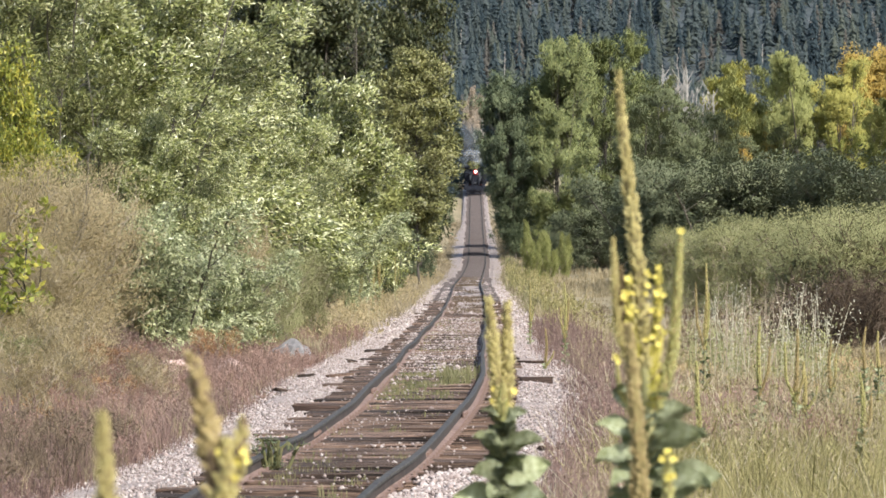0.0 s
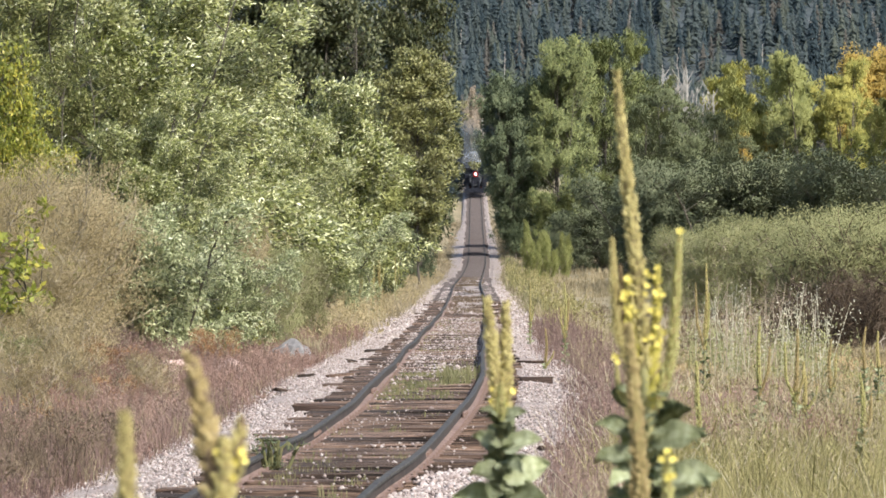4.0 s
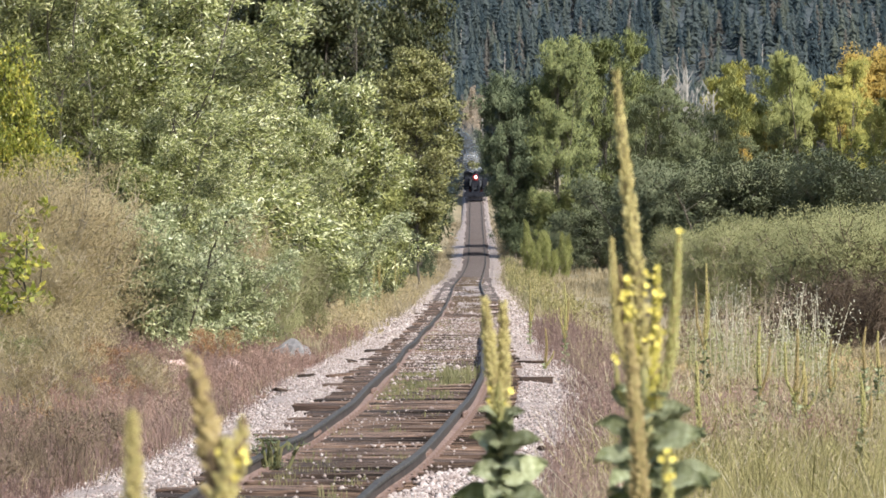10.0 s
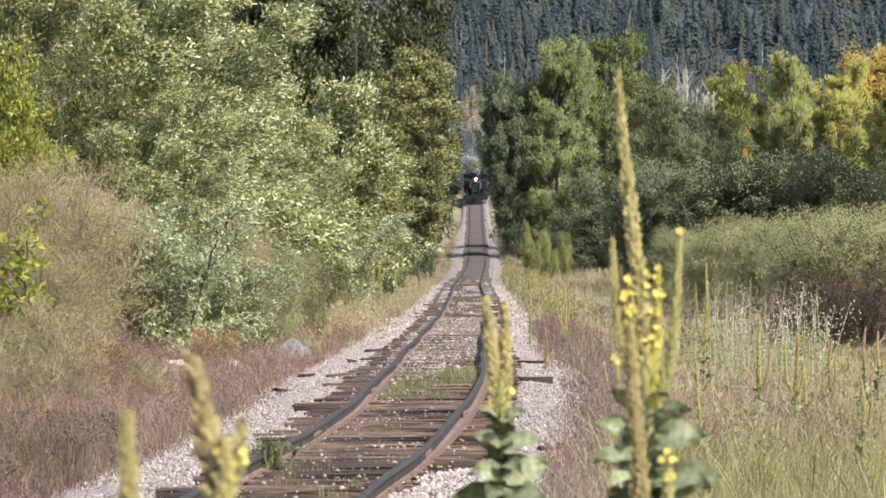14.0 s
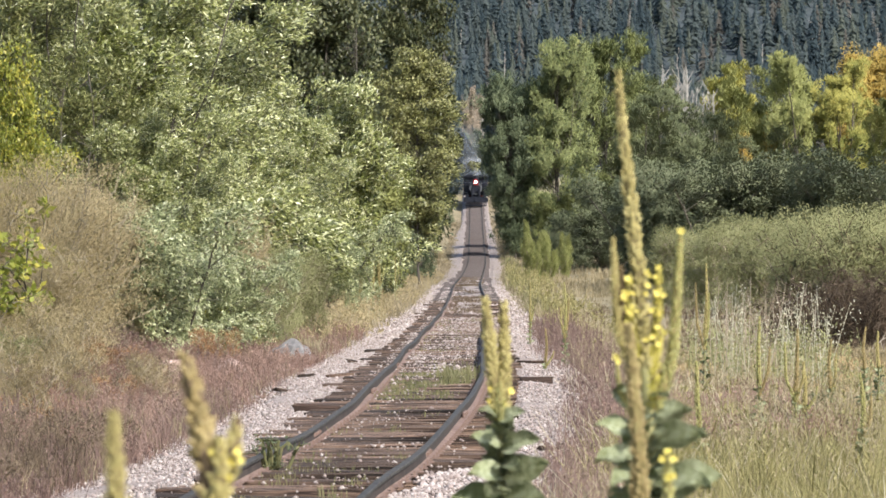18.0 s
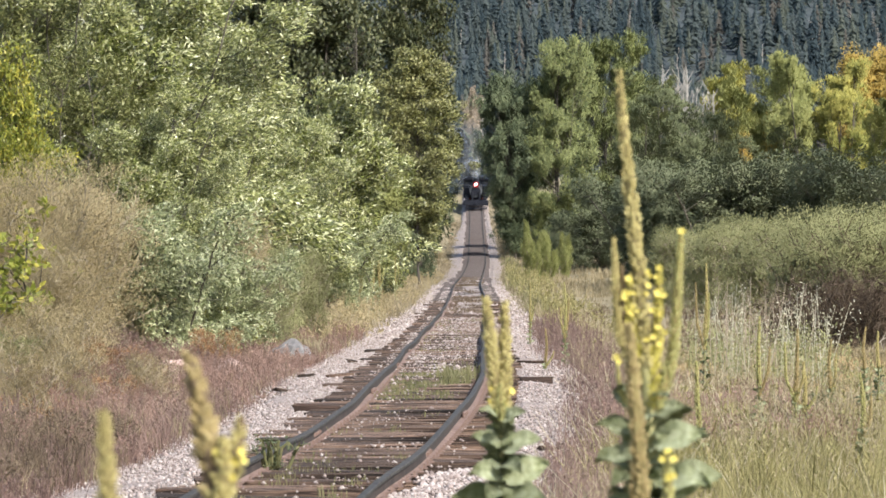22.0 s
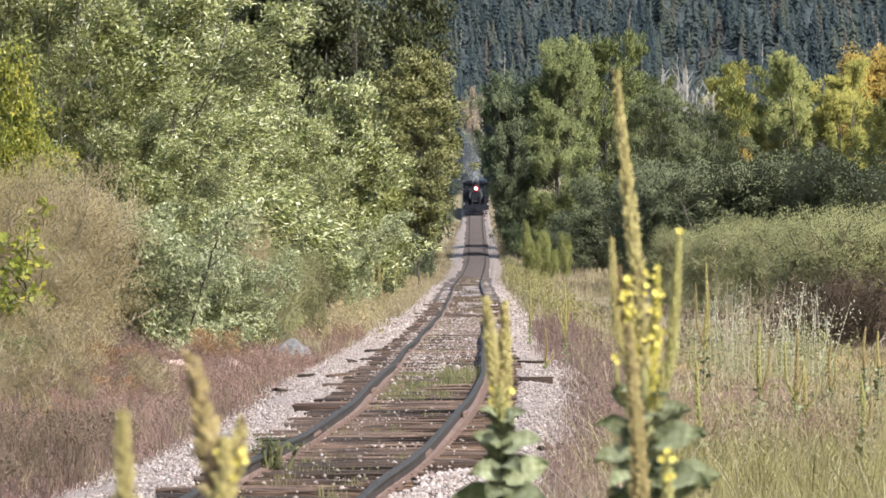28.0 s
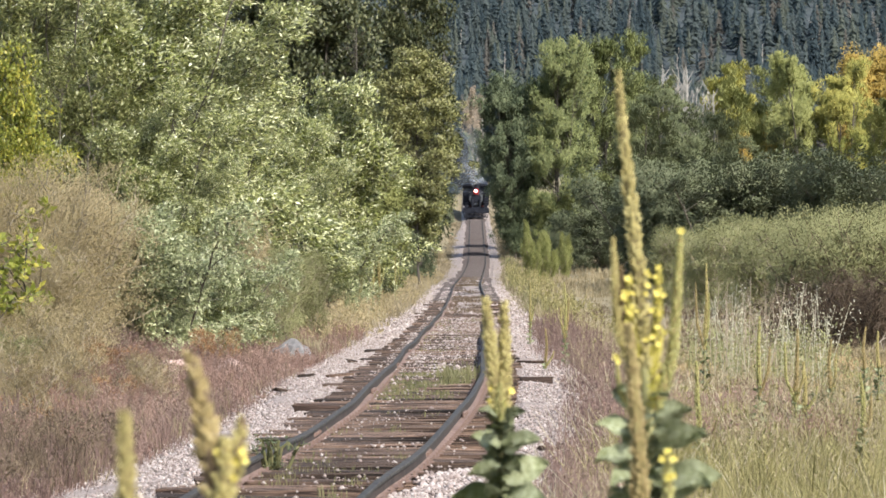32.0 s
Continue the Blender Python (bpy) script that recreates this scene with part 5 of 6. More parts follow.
weeds("low_undergrowth", 28, 320, area(4.0, 9.5, 90, 150, 1.0), (0.3, 0.95), M_DULLWEED, "dull brown brush between meadow and shrubs", (0.09, 0.025), 20, 0.2)
weeds("brown_undergrowth", 27, 500, area(8.0, 13.0, 92, 112, 1.0), (0.3, 0.8), M_DULLWEED, "dull brown undergrowth at the shrubs' foot", (0.07, 0.02), 18, 0.2)
blades("shoulder_weeds", 10, 1500, area(2.3, 3.4, 120, 400, 1.0), (0.3, 0.9), 0.015, M_WEED, "green weeds along the shoulder", "weeds")


# ---- mulleins ----
M_SPIKE = island_mat("mullein_seed_heads", [(0.28, 0.235, 0.085), (0.41, 0.36, 0.145), (0.54, 0.48, 0.22)], 0.8, 9)
M_SPIKEBROWN = island_mat("dark_brown_seed_heads", [(0.07, 0.045, 0.025), (0.13, 0.09, 0.05), (0.22, 0.16, 0.09)], 0.85, 9)
M_SPIKEDRY = island_mat("dry_mullein_seed_heads", [(0.23, 0.17, 0.075), (0.34, 0.265, 0.118), (0.46, 0.375, 0.185)], 0.8, 9)
M_SPIKEGREEN = island_mat("green_mullein_buds", [(0.26, 0.255, 0.085), (0.38, 0.37, 0.14), (0.5, 0.48, 0.21)], 0.8, 9)
M_SPIKEYELLOW = island_mat("yellow_mullein_buds", [(0.33, 0.3, 0.06), (0.48, 0.43, 0.09), (0.62, 0.56, 0.14)], 0.75, 9)
M_CORE = plain_mat("brown_spike_core", (0.17, 0.135, 0.052), (0.29, 0.24, 0.1), 30, 0.9)
M_MULLEAF = plain_mat("felted_leaf", (0.22, 0.25, 0.115), (0.44, 0.475, 0.31), 5, 0.95, bump_s=0.6, bump_d=0.02, hard=0.13)
M_MULSTEM = plain_mat("mullein_stem", (0.18, 0.18, 0.08), (0.34, 0.32, 0.15), 20, 0.9)
M_PETAL = plain_mat("yellow_petals", (0.6, 0.5, 0.08), (0.76, 0.67, 0.19), 30, 0.6, bump_s=0)


def spike_mesh(pts, r, seed, mat, gap=0.0, lump=0.42, bald=0.5):
    """A dense spike of small round seed capsules spiralling up a stalk."""
    rng = np.random.default_rng(seed)
    length = sum((Vector(b) - Vector(a)).length for a, b in zip(pts, pts[1:]))
    bm = bmesh.new()
    n_core = 14
    core = [polyline(pts, i / n_core)[0] for i in range(n_core + 1)]
    tube(bm, core, [r * 0.66 * (1 - 0.55 * (i / n_core) ** 3) for i in range(n_core + 1)], 7)
    for f in bm.faces:
        f.material_index = 1
    n = int(length / (r * 0.07))
    for i in range(n):
        f = (i + rng.uniform(0, 1)) / n
        if gap and rng.uniform() < gap:
            continue
        p, d = polyline(pts, f)
        u = d.orthogonal().normalized()
        v = d.cross(u)
        a = i * 2.39996 + rng.normal(0, 0.25)
        o = u * math.cos(a) + v * math.sin(a)
        rr = r * (1.12 - 0.62 * f ** 1.6) * rng.uniform(0.78, 1.15)
        if gap and noise.noise(Vector((f * length / r * 0.35, a % 6.28, seed))) > bald:
            continue
        s = r * lump * rng.uniform(0.75, 1.3) * (1 - 0.3 * f ** 3)
        c = p + o * (rr - s * 0.75)
        w = d.cross(o)
        ring = [bm.verts.new(c + (d * math.cos(k * math.tau / 5) + w * math.sin(k * math.tau / 5)) * s * 0.8) for k in range(5)]
        tip = bm.verts.new(c + o * s * 0.95 + d * s * 0.7)
        for k in range(5):
            bm.faces.new((ring[k], ring[(k + 1) % 5], tip))
    me = bpy.data.meshes.new("spike")
    bm.to_mesh(me)
    bm.free()
    me.materials.append(mat)
    me.materials.append(M_SPIKEBROWN if bald < 0.3 else M_CORE)
    return me


def flower_mesh():
    bm = bmesh.new()
    for k in range(5):
        a = k * math.tau / 5
        u, v = Vector((math.cos(a), math.sin(a), 0)), Vector((-math.sin(a), math.cos(a), 0))
        ps = [(0.0, 0, 0), (0.5, 0.42, 0.12), (0.95, 0.3, 0.3), (1.05, 0, 0.34), (0.95, -0.3, 0.3), (0.5, -0.42, 0.12)]
        bm.faces.new([bm.verts.new(u * x + v * y + Vector((0, 0, z))) for x, y, z in ps])
    for k in range(5):
        a = k * math.tau / 5 + 0.6
        tube(bm, [(0, 0, 0), (0.18 * math.cos(a), 0.18 * math.sin(a), 0.45)], [0.05, 0.07], 4)
    me = bpy.data.meshes.new("flower")
    bm.to_mesh(me)
    bm.free()
    me.materials.append(M_PETAL)
    return me


FLOWER = flower_mesh()


def mullein_leaf_mesh(seed):
    """A thick felted leaf along +x, arched, with a trough along the midrib and a wavy edge."""
    rng = np.random.default_rng(seed)
    bm = bmesh.new()
    n, m = 10, 6
    rows = []
    ph = rng.uniform(0, 6)
    for i in range(n + 1):
        f = i / n
        w = 0.31 * math.sin(math.pi * f ** 0.75) ** 0.8 + 0.012
        z = 0.3 * math.sin(f * 1.5) - 0.3 * f * f
        row = []
        for j in range(-m // 2, m // 2 + 1):
            g = j / (m / 2)
            row.append(bm.verts.new((f, g * w, z + 0.1 * abs(g) ** 1.4 + 0.045 * math.sin(11 * f + 2.5 * g + ph) * abs(g))))
        rows.append(row)
    for a, b in zip(rows, rows[1:]):
        for j in range(m):
            bm.faces.new((a[j], a[j + 1], b[j + 1], b[j]))
    r = bmesh.ops.solidify(bm, geom=bm.faces[:], thickness=0.012)
    me = bpy.data.meshes.new("leaf")
    bm.to_mesh(me)
    bm.free()
    for p in me.polygons:
        p.use_smooth = True
    me.materials.append(M_MULLEAF)
    return me


MULLEAVES = [mullein_leaf_mesh(i) for i in range(4)]


def mullein(x, y, stem, spikes, leaves, flowers, label, seed, stem_r=0.013, group="mulleins", lump=0.42, bald=0.5):
    """A mullein rooted at x, y. stem, spikes, flowers: heights and sideways offsets above its root, in metres."""
    rng = np.random.default_rng(seed)
    z = ground_z(x, y)
    t = thing("mullein", pose(x, y, z), label, "mullein", group)
    bm = bmesh.new()
    n = len(stem)
    tube(bm, [(a, b, c) for a, b, c in stem], [stem_r * (1.15 - 0.4 * i / (n - 1)) for i in range(n)], 8)
    part("stem", bm, M_MULSTEM, t)
    heads = []
    for i, (pts, r, mat) in enumerate(spikes):
        heads.append(part("flower_spike", spike_mesh(pts, r, seed * 10 + i, mat, 0.12, lump, bald), None, t))
    for i, (px, py, pz, az, el, ln) in enumerate(leaves):
        o = part("leaf", MULLEAVES[(i + seed) % 4], None, t)
        c, s = math.cos(radians(az)), math.sin(radians(az))
        o.matrix_basis = pose(px, py, pz, 46 * c + rng.normal(0, 14), -(el * 0.5 + 8 + 26 * s), az) @ Matrix.Scale(ln * 0.8, 4)
    flowers = list(flowers)
    if flowers:
        for pts, r, mat in spikes:
            for k in range(9 if mat is M_SPIKEYELLOW else 0):
                p, d = polyline(pts, rng.uniform(0.45, 1.0))
                flowers.append((p.x + rng.normal(0, r * 0.9), p.y - r * 0.95, p.z, rng.uniform(0.008, 0.013)))
    for px, py, pz, s in flowers:
        near = min(range(len(spikes)), key=lambda k: min((Vector(p) - Vector((px, py, pz))).length for p in spikes[k][0]))
        o = part("flower", FLOWER, None, heads[near], "small bright yellow flower")
        a = rng.normal(0, 0.5)
        o.matrix_basis = Matrix.Translation((px, py, pz)) @ Vector((a, -1, 0.45 + rng.normal(0, 0.3))).to_track_quat("Z", "Y").to_matrix().to_4x4() @ Matrix.Scale(s * 0.8, 4)
    return t


def ring_leaves(rng, n, z0, z1, l0, l1, el0=5, el1=45):
    """Leaves spiralling up a stem, long below and short above."""
    out = []
    for i in range(n):
        f = i / max(1, n - 1)
        out.append((0, 0, z0 + (z1 - z0) * f, i * 137.5 + rng.normal(0, 12), el0 + (el1 - el0) * f + rng.normal(0, 6), l0 + (l1 - l0) * f))
    return out


ROOT = 0.74
mrng = np.random.default_rng(8)
A_X, A_Y = 0.57, 11.4


def at_a(px, pz):
    return (px - A_X, 0.0, pz - ROOT)


# the tall branched plant beside the meadow
leaves_a = ring_leaves(mrng, 26, 0.4, 1.07, 0.17, 0.1, 0, 20)
leaves_a += ring_leaves(mrng, 22, 0.9, 1.16, 0.15, 0.1, 10, 50)
leaves_a += [(-0.02, 0, 1.868 - ROOT, 178, 12, 0.16), (-0.02, -0.03, 1.809 - ROOT, 200, -8, 0.17), (0.02, -0.02, 1.844 - ROOT, -12, 14, 0.2),
             (0.02, 0.02, 1.884 - ROOT, 25, 10, 0.18), (-0.01, -0.03, 1.761 - ROOT, 225, -5, 0.17), (0.03, -0.02, 1.73 - ROOT, -30, 8, 0.22),
             (-0.01, -0.02, 1.988 - ROOT, 190, 15, 0.1), (0.02, -0.02, 1.98 - ROOT, -60, 30, 0.1), (0.03, 0.0, 1.932 - ROOT, -20, 35, 0.11),
             (0.0, -0.03, 1.932 - ROOT, -90, 10, 0.12), (-0.03, 0, 1.956 - ROOT, 160, 30, 0.1), (0.02, -0.02, 1.701 - ROOT, 10, 5, 0.26)]
P_A = at_a
mullein_a = mullein(A_X, A_Y,
    [(0.0, 0.0, -0.05), P_A(0.576, 1.669), P_A(0.583, 1.892), P_A(0.564, 2.147)],
    [([P_A(0.57, 2.067), P_A(0.548, 2.338), P_A(0.522, 2.593), P_A(0.503, 2.768), P_A(0.494, 2.902)], 0.0255, M_SPIKE),
     ([P_A(0.586, 1.956), P_A(0.602, 2.147), P_A(0.608, 2.346)], 0.021, M_SPIKEYELLOW),
     ([P_A(0.596, 1.94), P_A(0.643, 2.083), P_A(0.659, 2.242), P_A(0.67, 2.453)], 0.019, M_SPIKEGREEN),
     ([P_A(0.551, 2.019), P_A(0.497, 2.163), P_A(0.486, 2.274), P_A(0.479, 2.433)], 0.018, M_SPIKE),
     ([P_A(0.548, 2.003), P_A(0.51, 2.147), P_A(0.502, 2.354)], 0.014, M_SPIKEBROWN),
     ([P_A(0.548, 2.083), P_A(0.527, 2.195), P_A(0.522, 2.322)], 0.02, M_SPIKEYELLOW),
     ([P_A(0.535, 1.924), P_A(0.497, 2.003), P_A(0.487, 2.102)], 0.009, M_SPIKEGREEN)],
    leaves_a,
    [(P_A(fx, fz)[0], -0.016, P_A(fx, fz)[2], fs) for fx, fz, fs in (
        (0.521, 2.316, 0.013), (0.53, 2.306, 0.01), (0.608, 2.347, 0.013), (0.599, 2.274, 0.014),
        (0.608, 2.255, 0.013), (0.605, 2.217, 0.012), (0.575, 2.335, 0.011), (0.583, 2.324, 0.01),
        (0.67, 2.449, 0.015), (0.572, 2.147, 0.014), (0.591, 2.153, 0.011), (0.487, 2.096, 0.014),
        (0.494, 2.083, 0.01), (0.551, 2.211, 0.009), (0.586, 2.226, 0.011), (0.532, 2.242, 0.008), (0.604, 2.179, 0.01), (0.572, 2.274, 0.009))],
    "tall branched mullein with seed spikes and yellow flowers", 1, 0.02, bald=0.78)

F_X, F_Y = 0.499, 10.2
mullein_front = mullein(F_X, F_Y, [(0, 0, -0.05), (0, 0, 0.6), (-0.005, 0, 1.775 - ROOT)],
    [([(0.0, 0, 1.661 - ROOT), (-0.005, 0, 1.889 - ROOT), (-0.018, 0, 2.045 - ROOT), (-0.031, 0, 2.213 - ROOT)], 0.027, M_SPIKEDRY)],
    ring_leaves(mrng, 8, 0.05, 0.6, 0.3, 0.2), [], "single straw-yellow mullein seed spike", 2, lump=0.34, bald=0.9)
S_X, S_Y = 0.545, 9.8
mullein_small = mullein(S_X, S_Y, [(0, 0, -0.05), (0, 0, 0.5), (0, 0, 1.772 - ROOT)],
    [([(0.0, 0, 1.69 - ROOT), (0, 0, 1.799 - ROOT), (-0.003, 0, 1.913 - ROOT)], 0.019, M_SPIKEGREEN)],
    ring_leaves(mrng, 8, 0.05, 0.6, 0.28, 0.18),
    [(fx, -0.018, fz - ROOT, fs) for fx, fz, fs in ((0.0, 1.909, 0.014), (0.012, 1.892, 0.012), (-0.014, 1.892, 0.012), (0.002, 1.847, 0.015), (0.012, 1.851, 0.011))],
    "small mullein with yellow flowers near its tip", 3)

C_X, C_Y = 0.18, 12.6
leaves_c = ring_leaves(mrng, 34, 0.5, 1.12, 0.15, 0.08) + ring_leaves(mrng, 26, 0.92, 1.17, 0.11, 0.06, 60, 110)
leaves_c += [(0, -0.02, 1.874 - ROOT, 180 + 20, 35, 0.1), (0, -0.02, 1.865 - ROOT, -20, 40, 0.11), (0, -0.03, 1.839 - ROOT, -90, 40, 0.12),
             (0, -0.02, 1.786 - ROOT, 195, 28, 0.13), (0, -0.02, 1.768 - ROOT, -10, 25, 0.17), (0, -0.03, 1.724 - ROOT, -60, 15, 0.16),
             (0, -0.03, 1.698 - ROOT, 215, 15, 0.16), (0, -0.02, 1.68 - ROOT, 10, 10, 0.2), (0, -0.03, 1.648 - ROOT, -110, 12, 0.18),
             (0, 0.02, 1.803 - ROOT, 60, 40, 0.14), (0, 0.02, 1.715 - ROOT, 130, 20, 0.18), (0, -0.03, 1.619 - ROOT, -35, 5, 0.22), (0, -0.03, 1.61 - ROOT, 190, 5, 0.2)]
mullein_c = mullein(C_X, C_Y, [(0, 0, -0.05), (0, 0, 0.7), (0.0, 0, 1.891 - ROOT)],
    [([(0, 0, 1.874 - ROOT), (0.155 - C_X, 0, 2.032 - ROOT), (0.132 - C_X, 0, 2.25 - ROOT)], 0.03, M_SPIKE),
     ([(0, 0.01, 1.874 - ROOT), (0.192 - C_X, 0.01, 2.032 - ROOT), (0.19 - C_X, 0.01, 2.236 - ROOT)], 0.0285, M_SPIKE),
     ([(0, -0.02, 1.865 - ROOT), (0.176 - C_X, -0.03, 1.979 - ROOT)], 0.018, M_SPIKEGREEN)],
    leaves_c,
    [(fx - C_X, -0.022, fz - ROOT, fs) for fx, fz, fs in ((0.148, 1.962, 0.013), (0.213, 1.958, 0.014), (0.187, 1.918, 0.013), (0.155, 1.909, 0.012), (0.183, 1.877, 0.012), (0.143, 1.927, 0.011))],
    "mullein with twin straw-yellow spikes and broad felted leaves", 4)

L_X, L_Y = -0.418, 7.5
mullein_l = mullein(L_X, L_Y, [(0, 0, -0.05), (0.0, 0, 0.8), (0, 0, 1.961 - ROOT)],
    [([(0, 0, 1.93 - ROOT), (-0.43 - L_X, 0, 2.024 - ROOT), (-0.453 - L_X, 0, 2.139 - ROOT), (-0.469 - L_X, 0, 2.204 - ROOT)], 0.031, M_SPIKEDRY),
     ([(0.01, 0, 1.919 - ROOT), (-0.383 - L_X, 0, 2.013 - ROOT), (-0.371 - L_X, 0, 2.089 - ROOT)], 0.023, M_SPIKE),
     ([(0.0, -0.02, 1.888 - ROOT), (-0.406 - L_X, -0.02, 1.972 - ROOT), (-0.404 - L_X, -0.02, 2.047 - ROOT)], 0.027, M_SPIKE)],
    ring_leaves(mrng, 9, 0.1, 0.8, 0.3, 0.2),
    [(fx - L_X, -0.026, fz - ROOT, fs * 0.75) for fx, fz, fs in ((-0.373, 2.024, 0.015), (-0.381, 2.005, 0.015), (-0.366, 2.008, 0.012), (-0.397, 2.024, 0.013), (-0.402, 1.972, 0.015), (-0.387, 1.977, 0.013), (-0.418, 2.024, 0.012))],
    "leaning mullein seed spike with yellow flowers close by", 5, lump=0.55, bald=0.12)
K_X, K_Y = -0.513, 6.5
mullein_k = mullein(K_X, K_Y, [(0, 0, -0.05), (0, 0, 0.7), (0, 0, 1.983 - ROOT)],
    [([(0, 0, 1.929 - ROOT), (-0.002, 0, 2.029 - ROOT), (-0.006, 0, 2.141 - ROOT)], 0.0215, M_SPIKE)],
    ring_leaves(mrng, 9, 0.1, 0.7, 0.3, 0.2), [], "slender mullein seed spike close by", 6, lump=0.32, bald=0.95)


# mulleins out in the grass
def meadow_mullein(x, y, h, seed, spikes=2, label="yellow-green mullein standing in dry grass"):
    rng = np.random.default_rng(seed)
    sp = [([(0, 0, h * 0.5), (rng.normal(0, 0.02), 0, h * 0.75), (rng.normal(0, 0.03), 0, h)], 0.03, (M_SPIKE, M_SPIKEGREEN, M_SPIKEDRY)[seed % 3])]
    for i in range(spikes - 1):
        dx = rng.uniform(0.05, 0.14) * (-1) ** i
        sp.append(([(0, 0, h * 0.42), (dx, 0, h * 0.6), (dx * 1.15, 0, h * rng.uniform(0.66, 0.9))], 0.024, (M_SPIKEGREEN, M_SPIKEDRY, M_SPIKE)[(seed + i) % 3]))
    return mullein(x, y, [(0, 0, -0.05), (0, 0, h * 0.3), (0, 0, h * 0.5)], sp, ring_leaves(rng, 20, 0.05, h * 0.5, 0.2, 0.1), [], label, seed, 0.016, "mulleins in the meadow")


for i, (mx, my, mz, k) in enumerate(((4.01, 62, 2.183, 3), (3.67, 47, 1.619, 2), (4.097, 47, 1.474, 3), (4.291, 48, 1.066, 3),
                                     (4.365, 42, 1.115, 2), (6.252, 60, 1.252, 1), (6.677, 62, 1.144, 1), (2.353, 78, 1.757, 3),
                                     (1.82, 72, 0.982, 2), (2.044, 95, 1.617, 2), (2.537, 40, 1.288, 1), (4.983, 52, 1.245, 2),
                                     (-2.347, 150, 2.211, 3), (-2.512, 145, 2.116, 2), (-2.894, 140, 1.637, 2), (-1.936, 165, 2.077, 2))):
    meadow_mullein(mx, my, mz - ground_z(mx, my), 30 + i, k)

def rosette(x, y, size, seed):
    rng = np.random.default_rng(seed)
    t = thing("mullein_rosette", pose(x, y, ground_z(x, y)), "pale felted mullein rosette in dry grass", "mullein", "mullein rosettes")
    for k in range(12):
        o = part("leaf", MULLEAVES[k % 4], None, t)
        o.matrix_basis = pose(0, 0, 0.03 + 0.012 * k, rng.normal(0, 10), -(15 + 4 * k), k * 137.5) @ Matrix.Scale(size * (1 - 0.04 * k), 4)


for i, (mx, my, sz) in enumerate(((3.734, 45, 0.36), (5.498, 60, 0.35), (2.969, 42, 0.25), (3.196, 55, 0.3), (1.894, 60, 0.25))):
    rosette(mx, my, sz, 500 + i)

# pale fence posts at the foot of the shrubs
for px, py, pz, r, wood, say in ((11.57, 330, 1.755, 0.085, M_POST, "weathered round wooden fence post"), (13.577, 300, 1.52, 0.085, M_POST, "weathered round wooden fence post")):
    g = ground_z(px, py)
    bm = bmesh.new()
    tube(bm, [(0, 0, -0.2), (0, 0, pz - g)], [r, r * 0.9], 8)
    me = bpy.data.meshes.new("fence_post")
    bm.to_mesh(me)
    bm.free()
    me.materials.append(wood)
    o = new("fence_post", me)
    o.matrix_world = pose(px, py, g)
    tagged(o, say, "fence post", group="fence posts")


# ---- the steam train ----
M_BLACK = plain_mat("black_engine_paint", (0.008, 0.01, 0.016), (0.02, 0.022, 0.032), 4, 0.6, 0.0, 0.1, 0.003, vary=False)
M_BLACK.node_tree.nodes["Principled BSDF"].inputs["Specular IOR Level"].default_value = 0.2
M_GRAPHITE = plain_mat("graphite_smokebox", (0.06, 0.067, 0.075), (0.13, 0.14, 0.155), 5, 0.5, 0.2, 0.15, 0.004, vary=False)
M_RED = plain_mat("red_plate", (0.3, 0.015, 0.015), (0.42, 0.03, 0.026), 6, 0.5, bump_s=0, vary=False)
M_GLASS = plain_mat("dark_cab_glass", (0.02, 0.025, 0.03), (0.04, 0.045, 0.05), 2, 0.08, bump_s=0, vary=False)
M_BRASS = plain_mat("brass", (0.5, 0.36, 0.12), (0.6, 0.45, 0.18), 4, 0.35, 0.9, bump_s=0, vary=False)
M_COACH = plain_mat("maroon_coach", (0.1, 0.025, 0.02), (0.14, 0.035, 0.03), 3, 0.5, bump_s=0, vary=False)
M_LAMP, _lnt, _lb = nodes_of("lit_headlight")
_lb.inputs["Emission Color"].default_value = (1.0, 0.93, 0.86, 1)
_lb.inputs["Emission Strength"].default_value = 9.0


def cyl(bm, axis, c, r, l, seg=24, r2=None):
    """A cylinder centred at c along 'x', 'y' or 'z'."""
    m = Matrix.Translation(c)
    if axis == "y":
        m = m @ pose(0, 0, 0, 90, 0, 0)
    elif axis == "x":
        m = m @ pose(0, 0, 0, 0, 90, 0)
    return bmesh.ops.create_cone(bm, cap_ends=True, segments=seg, radius1=r, radius2=r if r2 is None else r2, depth=l, matrix=m)["verts"]


def make(fn):
    bm = bmesh.new()
    fn(bm)
    return bm


def wheel_mesh(r, w, spokes):
    bm = bmesh.new()
    for rr, hw in ((r, w / 2), ):
        seg = 32
        rings = []
        for rad, xx in ((r, -hw), (r, hw), (r * 0.86, hw), (r * 0.86, -hw)):
            rings.append([bm.verts.new((xx, rad * math.cos(k * math.tau / seg), rad * math.sin(k * math.tau / seg))) for k in range(seg)])
        for a, b in zip(rings, rings[1:] + rings[:1]):
            for k in range(seg):
                bm.faces.new((a[k], a[(k + 1) % seg], b[(k + 1) % seg], b[k]))
    for k in range(spokes):
        a = k * math.tau / spokes
        tube(bm, [(0, 0, 0), (0, 0.88 * r * math.cos(a), 0.88 * r * math.sin(a))], [0.05, 0.035], 5)
    cyl(bm, "x", (0, 0, 0), r * 0.2, w * 1.1, 16)
    me = bpy.data.meshes.new("wheel")
    bm.to_mesh(me)
    bm.free()
    me.materials.append(M_BLACK)
    return me


